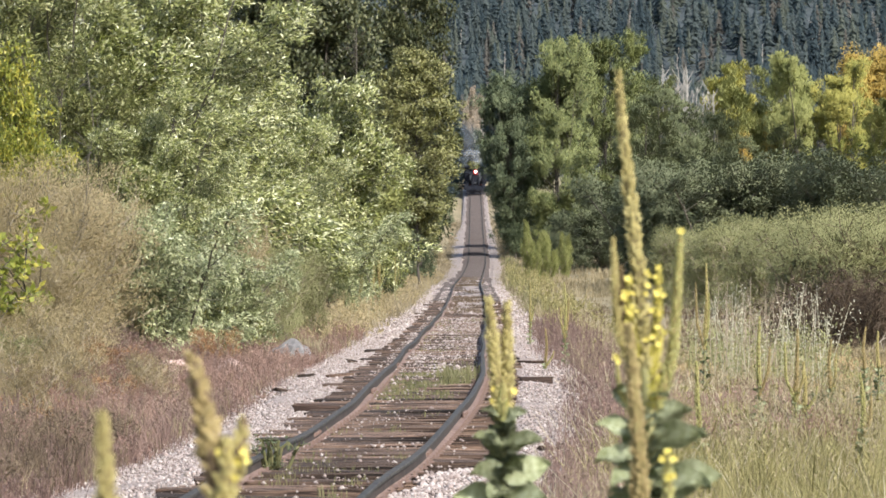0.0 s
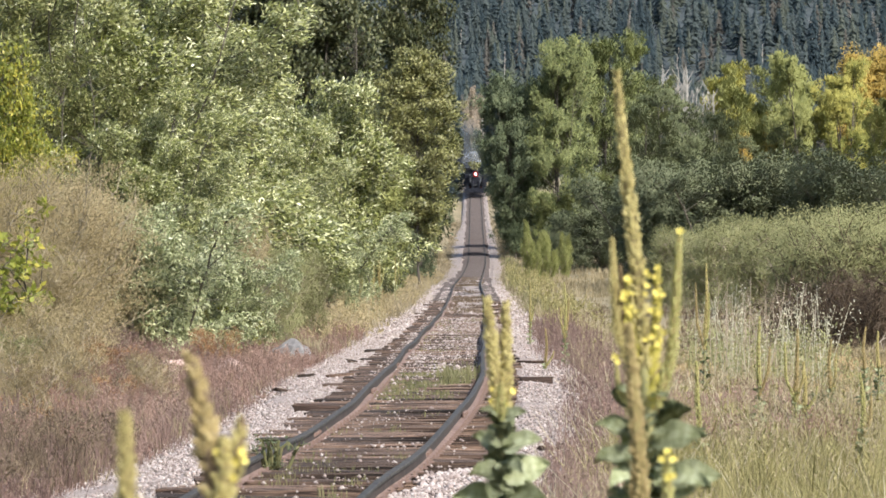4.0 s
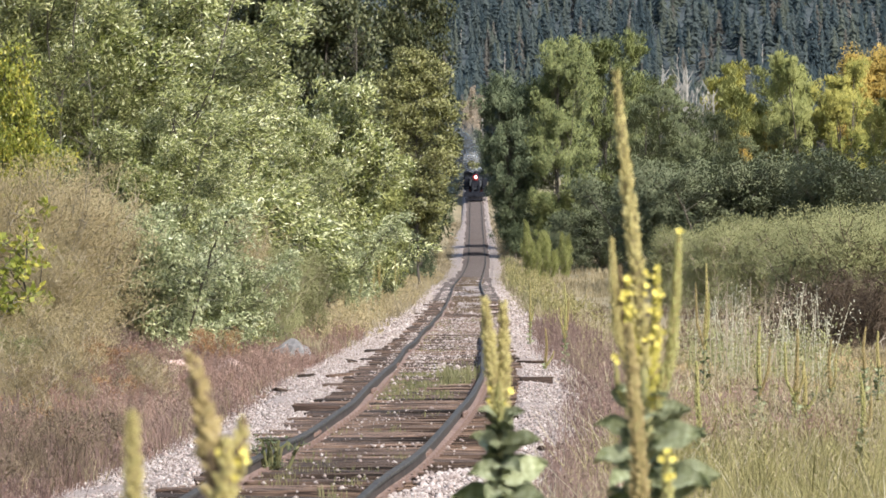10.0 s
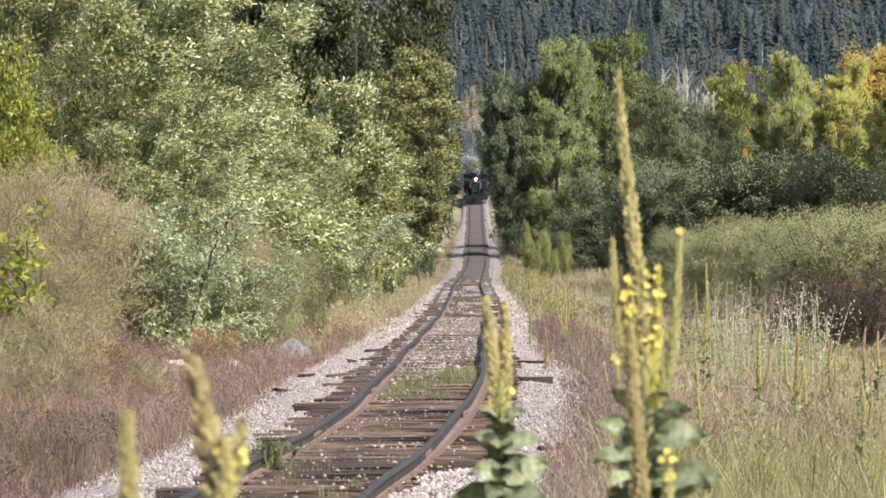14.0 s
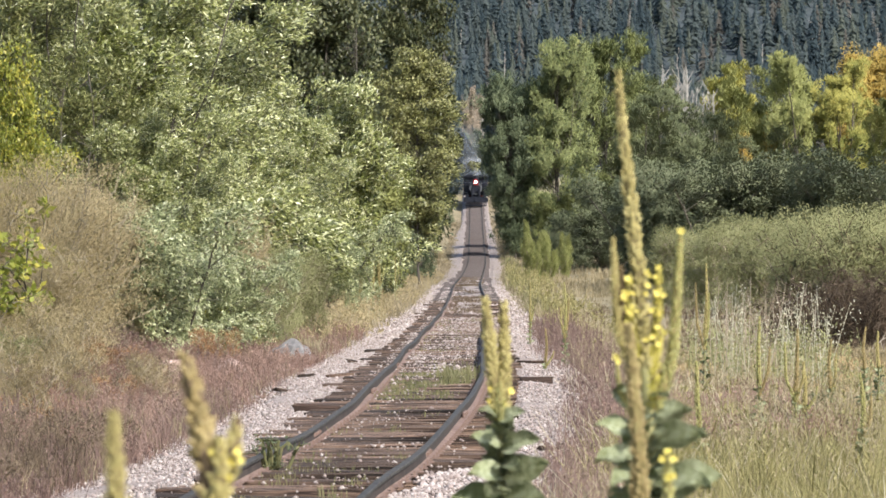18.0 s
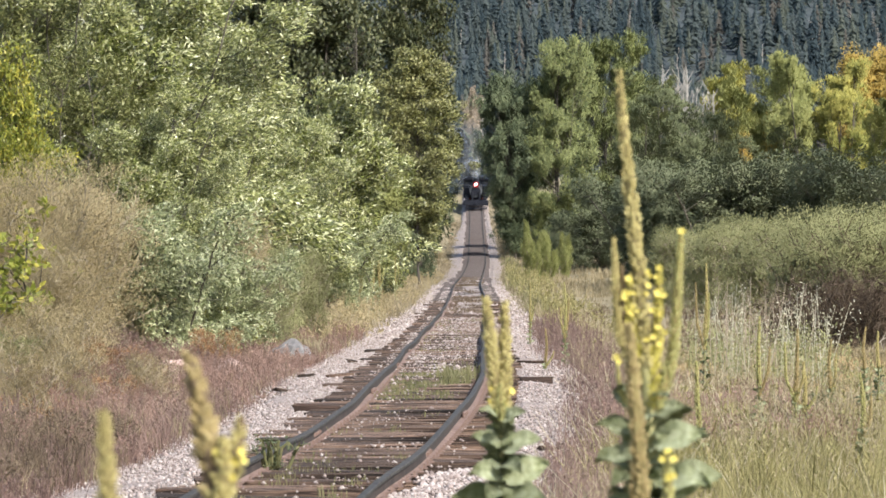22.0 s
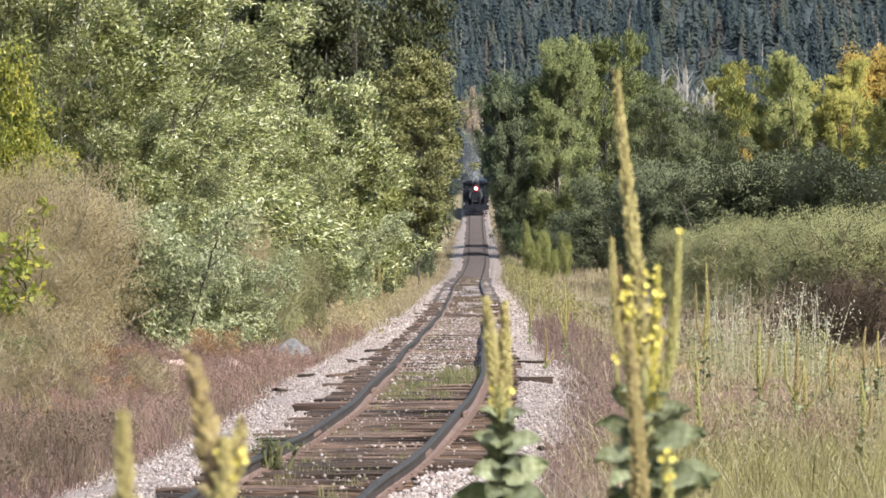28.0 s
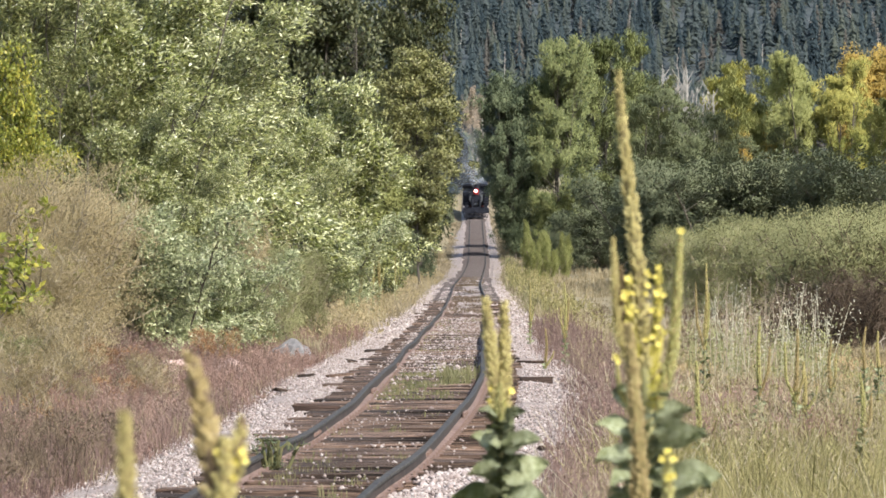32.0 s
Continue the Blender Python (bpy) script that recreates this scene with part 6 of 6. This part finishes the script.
def locomotive():
    """Black steam engine; its pilot at y = 0, it faces -y; z = 0 at the rail heads."""
    t = thing("steam_locomotive", pose(0, 0, 0), "black steam locomotive with a lit headlight and red number plate", "locomotive")
    part("smokebox", make(lambda b: cyl(b, "y", (0, 2.1, 2.55), 0.84, 1.8, 36)), M_BLACK, t)
    part("smokebox_ring", make(lambda b: cyl(b, "y", (0, 1.17, 2.45), 0.82, 0.08, 36)), M_GRAPHITE, t, "graphite grey smokebox front")
    door = part("smokebox_door", make(lambda b: (cyl(b, "y", (0, 1.1, 2.45), 0.6, 0.1, 32), cyl(b, "y", (0, 1.03, 2.45), 0.5, 0.06, 32, 0.56))), M_BLACK, t, "black smokebox door")
    part("number_plate", make(lambda b: box(b, -0.3, 0.3, 0.93, 0.99, 2.86, 3.1, 0.01)), M_RED, door, "red number plate")
    for k in range(12):
        a = k * math.tau / 12
        part("door_bolt", make(lambda b: cyl(b, "y", (0.7 * math.cos(a), 1.11, 2.55 + 0.7 * math.sin(a)), 0.035, 0.06, 6)), M_BLACK, door)
    part("boiler", make(lambda b: cyl(b, "y", (0, 5.3, 2.6), 0.86, 4.8, 36)), M_BLACK, t)
    for y in (3.2, 4.6, 6.0, 7.3):
        part("boiler_band", make(lambda b: cyl(b, "y", (0, y, 2.6), 0.875, 0.07, 36)), M_BLACK, t)
    part("chimney", make(lambda b: (cyl(b, "z", (0, 2.1, 3.65), 0.24, 0.75, 24, 0.27), cyl(b, "z", (0, 2.1, 4.03), 0.33, 0.08, 24), cyl(b, "z", (0, 2.1, 3.36), 0.36, 0.14, 24, 0.26))), M_BLACK, t)
    part("sand_dome", make(lambda b: (cyl(b, "z", (0, 4.0, 3.55), 0.4, 0.5, 24), bmesh.ops.create_uvsphere(b, u_segments=20, v_segments=10, radius=0.4, matrix=Matrix.Translation((0, 4.0, 3.8))))), M_BLACK, t)
    part("steam_dome", make(lambda b: (cyl(b, "z", (0, 5.6, 3.6), 0.42, 0.55, 24), bmesh.ops.create_uvsphere(b, u_segments=20, v_segments=10, radius=0.42, matrix=Matrix.Translation((0, 5.6, 3.87))))), M_BLACK, t)
    part("bell", make(lambda b: cyl(b, "z", (0, 3.05, 3.65), 0.2, 0.28, 16, 0.1)), M_BRASS, t, "brass bell")
    lamp = part("headlight", make(lambda b: (cyl(b, "y", (0, 0.95, 3.3), 0.25, 0.36, 24), box(b, -0.2, 0.2, 0.85, 1.2, 2.98, 3.06))), M_BLACK, t, "round lit headlight")
    part("lamp_disc", make(lambda b: cyl(b, "y", (0, 0.765, 3.3), 0.34, 0.03, 24)), M_RED, lamp, "red disc behind the lamp glass")
    part("lamp_glass", make(lambda b: cyl(b, "y", (0, 0.74, 3.3), 0.15, 0.03, 24)), M_LAMP, lamp, "glowing white lamp glass")
    for s in (-1, 1):
        part("running_board", make(lambda b: box(b, s * 0.9, s * 1.42, 1.4, 8.0, 1.78, 1.84, 0.01)), M_BLACK, t)
        part("water_tank", make(lambda b: box(b, s * 0.92, s * 1.45, 3.3, 7.9, 1.85, 3.05, 0.04)), M_BLACK, t)
        part("cylinder", make(lambda b: (cyl(b, "y", (s * 1.16, 1.8, 0.95), 0.36, 1.1, 24), cyl(b, "y", (s * 1.16, 1.8, 1.45), 0.24, 1.2, 20))), M_BLACK, t)
        part("handrail", make(lambda b: tube(b, [(s * 0.9, 1.3, 2.9), (s * 0.9, 8.0, 2.95)], [0.02, 0.02], 6)), M_GRAPHITE, t)
        part("side_rod", make(lambda b: box(b, s * 1.0, s * 1.06, 2.2, 7.2, 0.5, 0.62)), M_GRAPHITE, t, "bare steel rod")
        part("front_step", make(lambda b: (box(b, s * 1.1, s * 1.5, 0.3, 0.7, 0.42, 0.47), box(b, s * 1.1, s * 1.13, 0.3, 0.6, 0.45, 1.1), box(b, s * 1.47, s * 1.5, 0.3, 0.6, 0.45, 1.1))), M_BLACK, t)
        part("marker_lamp", make(lambda b: cyl(b, "y", (s * 0.74, 1.25, 3.15), 0.09, 0.2, 12)), M_GRAPHITE, t)
        part("air_pump", make(lambda b: (cyl(b, "z", (s * 0.45, 0.95, 1.95), 0.16, 0.7, 16), cyl(b, "z", (s * 0.45, 0.95, 1.5), 0.13, 0.3, 16))), M_BLACK, t)
    part("frame", make(lambda b: box(b, -0.6, 0.6, 0.5, 9.6, 0.75, 1.35)), M_BLACK, t)
    part("pilot_deck", make(lambda b: box(b, -1.55, 1.55, 0.35, 1.6, 1.2, 1.28, 0.01)), M_BLACK, t)
    part("buffer_beam", make(lambda b: box(b, -1.6, 1.6, 0.2, 0.42, 0.66, 1.18, 0.03)), M_BLACK, t)
    pilot = part("pilot", make(lambda b: box(b, -1.42, 1.42, -0.02, 0.2, 0.14, 0.28, 0.02)), M_BLACK, t, "slatted black pilot")
    for k in range(15):
        x = -1.36 + k * 2.72 / 14
        part("slat", make(lambda b: tube(b, [(x, 0.05, 0.2), (x * 0.95, 0.24, 0.75)], [0.035, 0.035], 4)), M_BLACK, pilot)
    part("coupler", make(lambda b: (box(b, -0.1, 0.1, -0.35, 0.3, 0.78, 1.0, 0.02), box(b, -0.16, 0.16, -0.5, -0.3, 0.72, 1.06, 0.04))), M_BLACK, t)
    cab = part("cab", make(lambda b: box(b, -1.6, 1.6, 8.0, 10.2, 1.3, 3.75, 0.03)), M_BLACK, t)
    for s in (-1, 1):
        part("cab_window", make(lambda b: box(b, s * 0.98, s * 1.38, 7.97, 8.0, 2.9, 3.5)), M_GLASS, cab, "dark front cab window")

    def roof(b):
        n = 16
        a = [b.verts.new((1.74 * math.sin(-1.25 + 2.5 * k / n) / math.sin(1.25), 7.7, 3.7 + 0.55 * (math.cos(-1.25 + 2.5 * k / n) - math.cos(1.25)))) for k in range(n + 1)]
        c = [b.verts.new(v.co + Vector((0, 2.9, 0))) for v in a]
        for k in range(n):
            b.faces.new((a[k], a[k + 1], c[k + 1], c[k]))
        b.faces.new(a[::-1])
        b.faces.new(c)
        b.faces.new((a[0], c[0], c[n], a[n]))

    part("cab_roof", make(roof), M_BLACK, cab)
    wheels = []
    dm = wheel_mesh(0.56, 0.14, 12)
    pm = wheel_mesh(0.36, 0.13, 8)
    for y in (2.6, 4.1, 5.6, 7.1):
        for s in (-1, 1):
            w = part("driving_wheel", dm, None, t)
            wheels.append((w, s * 0.78, y, 0.56))
    for y in (1.35, 9.2):
        for s in (-1, 1):
            w = part("pilot_wheel", pm, None, t)
            wheels.append((w, s * 0.78, y, 0.36))
    return t, wheels


def coach(name, label):
    """A carriage 14 m long; its front end at y = 0."""
    t = thing(name, pose(0, 0, 0), label, "train car", "train cars")
    part("body", make(lambda b: box(b, -1.42, 1.42, 0.3, 13.7, 1.05, 3.3, 0.04)), M_COACH, t)
    part("underframe", make(lambda b: box(b, -1.3, 1.3, 0, 14, 0.85, 1.05)), M_BLACK, t)

    def roof(b):
        n = 12
        a = [b.verts.new((1.52 * math.sin(-1.2 + 2.4 * k / n) / math.sin(1.2), 0.1, 3.3 + 0.6 * (math.cos(-1.2 + 2.4 * k / n) - math.cos(1.2)))) for k in range(n + 1)]
        c = [b.verts.new(v.co + Vector((0, 13.8, 0))) for v in a]
        for k in range(n):
            b.faces.new((a[k], a[k + 1], c[k + 1], c[k]))
        b.faces.new(a[::-1])
        b.faces.new(c)
        b.faces.new((a[0], c[0], c[n], a[n]))

    part("roof", make(roof), M_BLACK, t)
    for s in (-1, 1):
        for k in range(8):
            part("window", make(lambda b: box(b, s * 1.40, s * 1.44, 1.2 + 1.55 * k, 2.2 + 1.55 * k, 2.1, 2.95)), M_GLASS, t)
    wm = wheel_mesh(0.4, 0.13, 8)
    for y in (2.5, 11.5):
        truck = part("truck", make(lambda b: (box(b, -1.0, -0.86, y - 1.2, y + 1.2, 0.35, 0.65), box(b, 0.86, 1.0, y - 1.2, y + 1.2, 0.35, 0.65), box(b, -0.9, 0.9, y - 0.2, y + 0.2, 0.4, 0.85))), M_BLACK, t)
        for dy in (-0.9, 0.9):
            for s in (-1, 1):
                part("wheel", wm, None, truck).matrix_basis = pose(s * 0.78, y + dy, 0.4)
    return t


engine, engine_wheels = locomotive()
cars = [coach("passenger_coach", "maroon passenger coach behind the engine") for _ in range(2)]


# ---- smoke: thin puffs that hang over the engine and drift ----
def smoke_mat(name, alpha, col):
    m, nt, b = nodes_of(name)
    tr = nt.nodes.new("ShaderNodeBsdfTransparent")
    df = nt.nodes.new("ShaderNodeBsdfDiffuse")
    df.inputs["Color"].default_value = (*col, 1)
    ms = nt.nodes.new("ShaderNodeMixShader")
    f = noise_of(nt, 0.9, 4)
    r = nt.nodes.new("ShaderNodeMapRange")
    r.inputs[1].default_value, r.inputs[2].default_value = 0.35, 0.7
    r.inputs[3].default_value, r.inputs[4].default_value = alpha * 0.3, alpha
    nt.links.new(f, r.inputs[0])
    nt.links.new(r.outputs[0], ms.inputs[0])
    nt.links.new(tr.outputs[0], ms.inputs[1])
    nt.links.new(df.outputs[0], ms.inputs[2])
    nt.links.new(ms.outputs[0], nt.nodes["Material Output"].inputs["Surface"])
    return m


M_SMOKE = smoke_mat("grey_smoke", 0.032, (0.6, 0.68, 0.76))
M_STEAM = smoke_mat("white_steam", 0.1, (0.7, 0.75, 0.8))


def puff(seed, r, mat, name, label):
    rng = np.random.default_rng(seed)
    t = thing(name, pose(0, 0, 0), label, "smoke", "smoke puffs")
    for k in range(7):
        bm = bmesh.new()
        bmesh.ops.create_icosphere(bm, subdivisions=3, radius=r * rng.uniform(0.45, 0.9))
        off = Vector(rng.normal(0, r * 0.5, 3))
        for v in bm.verts:
            v.co = v.co * (1 + 0.45 * noise.noise(v.co * (1.4 / r) + Vector((seed, k, 0)))) + off
        o = part("billow", bm, mat, t)
        for p in o.data.polygons:
            p.use_smooth = True
    return t


haze_puffs = [puff(90 + i, 1.5 + 0.25 * i, M_SMOKE, "smoke_puff", "thin grey-blue smoke drifting over the track") for i in range(6)]
steam_puffs = [puff(80 + i, 0.55 + 0.12 * i, M_STEAM, "steam_puff", "pale steam puff above the engine's chimney") for i in range(3)]


# ---- all that moves ----
def engine_y(t):
    """Place of the engine's pilot along the line: it rolls down the grade towards the crossing."""
    return 577.0 - 90.0 * t / 32.0


def on_track(y, up=0.0):
    p = Vector((track_x(y), y, track_z(y) + up))
    q = Vector((track_x(y + 8), y + 8, track_z(y + 8) + up))
    d = (q - p).normalized()
    return Matrix.Translation(p) @ Matrix(((d.y, d.x, 0, 0), (-d.x, d.y, -d.z, 0), (0, d.z, 1, 0), (0, 0, 0, 1))).to_quaternion().to_matrix().to_4x4()


def motions():
    # seconds and sideways sway of the tall mullein's tip, in millimetres
    gusts = [(0, 0), (0.5, 2), (1, 9), (1.5, 5), (2, 17), (2.5, 3), (3, 5), (3.5, 6), (4.2, -6), (5, 4), (5.5, 12), (6, -9), (6.5, 9), (7, -17), (7.5, 5), (8, -8), (8.5, 6), (9, -3), (9.5, -5),
             (10, -5), (10.5, -4), (11, 0), (11.5, -9), (12, -3), (12.5, 0), (13, -5), (13.5, 5), (14, -3), (14.5, 5), (15.2, -4), (16, 3), (16.5, 0), (17.5, 0), (19, 0), (19.5, -3), (20, 2),
             (20.5, -3), (21, 2), (21.5, -3), (22, 2), (22.5, -8), (23, 0), (23.5, -5), (24, -5), (24.5, -14), (25, -17), (25.5, -9), (26.5, -2), (27.5, 0), (28, -5), (28.5, 0), (29, -3),
             (29.5, -3), (30, -9), (30.5, 0), (31, -8), (31.5, 2), (32, 0)]
    # the slender near spike whips about most, the twin and the leaning ones hardly: thousandths of their height
    slim = [(0, -21), (0.5, 3), (1, -1), (1.5, 0), (2, 16), (2.5, -11), (3, 5), (3.5, -1), (4.2, 7), (4.9, -8), (5.5, -5), (6, -6), (6.5, -36), (7, 10), (7.5, 8), (8, 11), (8.5, 33), (9, -2), (9.5, 5), (10, 14),
            (10.5, -10), (11, 7), (11.5, 7), (12, 1), (12.5, 15), (13, 5), (13.5, 1), (14, 8), (14.5, -4), (15.2, 6), (15.9, -5), (16.5, 8), (17, 5), (17.5, 11), (18, -8), (18.5, -4), (19, 0), (19.5, 5), (20, 1), (20.5, 7),
            (21, -2), (21.5, -2), (22, -19), (22.5, 5), (23, -10), (23.5, -16), (24, 5), (24.5, -14), (25, 5), (25.5, 14), (26.5, -6), (27.5, -6), (28, 3), (28.5, -1), (29, 5), (30, 3), (30.5, 0), (31, 2), (32, 5)]
    twin = [(0, 6), (0.5, -1), (1, 1), (1.5, 5), (2, 5), (3, 1), (3.5, 8), (4.5, -2), (5.5, -2), (6, 2), (6.5, 5), (7, -5), (7.5, 2), (8, 6), (8.5, -6), (9, 5), (10, -2), (10.5, 6), (11, 1), (12, 2), (13, -2), (14, 1),
            (15.5, 0), (16.5, 2), (17, -1), (18, -1), (19, 1), (21, -1), (21.5, 2), (22.5, 0), (25, 1), (25.5, -2), (27.5, -1), (28, 1), (29, -1), (30, 1), (32, 0)]
    lean = [(0, 2), (0.5, -5), (1, 0), (1.5, 2), (2, -6), (2.5, -2), (3, 2), (3.5, 1), (4.5, -2), (5.5, -3), (6, 0), (7, -3), (8, 0), (8.5, -5), (9, -3), (10, 2), (11, 2), (12, -1), (13.5, 2), (14.5, -1), (16.5, 2), (17.5, -3),
            (18, -7), (18.5, 0), (19, 2), (19.5, -2), (20.5, 2), (21.5, -3), (22.5, 0), (25.5, -1), (28, 0), (32, 0)]
    for plant, gain, beat in ((mullein_a, 0.027, gusts), (mullein_front, 0.007, gusts), (mullein_small, 0.012, gusts), (mullein_c, 0.057, twin), (mullein_l, 0.057, lean), (mullein_k, 0.057, slim)):
        base = plant.matrix_world.copy()
        walk(plant, [(t, base @ pose(0, 0, 0, 0, gain * g, 0)) for t, g in beat])
    for i, (tree, amount) in enumerate(SWAYERS):
        loc, s = tree.location.copy(), tree.rotation_euler.z
        rows = []
        for k in range(33):
            a = amount * (math.sin(1.9 * k + i * 1.7) * 0.6 + math.sin(0.77 * k + i) * 0.4)
            rows.append((float(k), Matrix.Translation(loc) @ pose(0, 0, 0, a * 0.4, -0.3 * amount + a, 0) @ pose(0, 0, 0, 0, 0, math.degrees(s))))
        walk(tree, rows)
    walk(engine, [(t, on_track(engine_y(t))) for t in range(0, 33)])
    for k, car in enumerate(cars):
        walk(car, [(t, on_track(engine_y(t) + 10.6 + 14.3 * k)) for t in range(0, 33)])
    steps = 160
    for w, x, y, r in engine_wheels:
        if r > 0.5:
            walk(w, [(32.0 * k / steps, pose(x, y, r, math.degrees(90.0 / r * k / steps) % 360, 0, 0)) for k in range(steps + 1)])
        else:
            n = 250
            walk(w, [(32.0 * k / n, pose(x, y, r, math.degrees(90.0 / r * k / n) % 360, 0, 0)) for k in range(n + 1)])
    for i, p in enumerate(haze_puffs):
        rows = []
        for k in range(17):
            t = 2.0 * k
            y = engine_y(t) + 12 + 5 * i
            rows.append((t, pose(track_x(y) - 1.5 - 0.3 * i + 0.4 * math.sin(0.5 * t + 2 * i), y, track_z(y) + 4.0 + 0.9 * i + 0.4 * math.sin(0.7 * t + i), 5 * math.sin(0.4 * t), 0, 12 * math.sin(0.3 * t + i))))
        walk(p, rows)
    for i, p in enumerate(steam_puffs):
        rows = []
        for k in range(33):
            t = float(k)
            y = engine_y(t) + 3.4 + 1.2 * i
            rows.append((t, pose(track_x(y) + 0.1 - 0.4 * i + 0.25 * math.sin(1.1 * t + i), y, track_z(y) + 4.7 + 0.6 * i + 0.2 * math.sin(1.7 * t + 2 * i), 0, 20 * math.sin(0.8 * t + i), 0)))
        walk(p, rows)


motions()
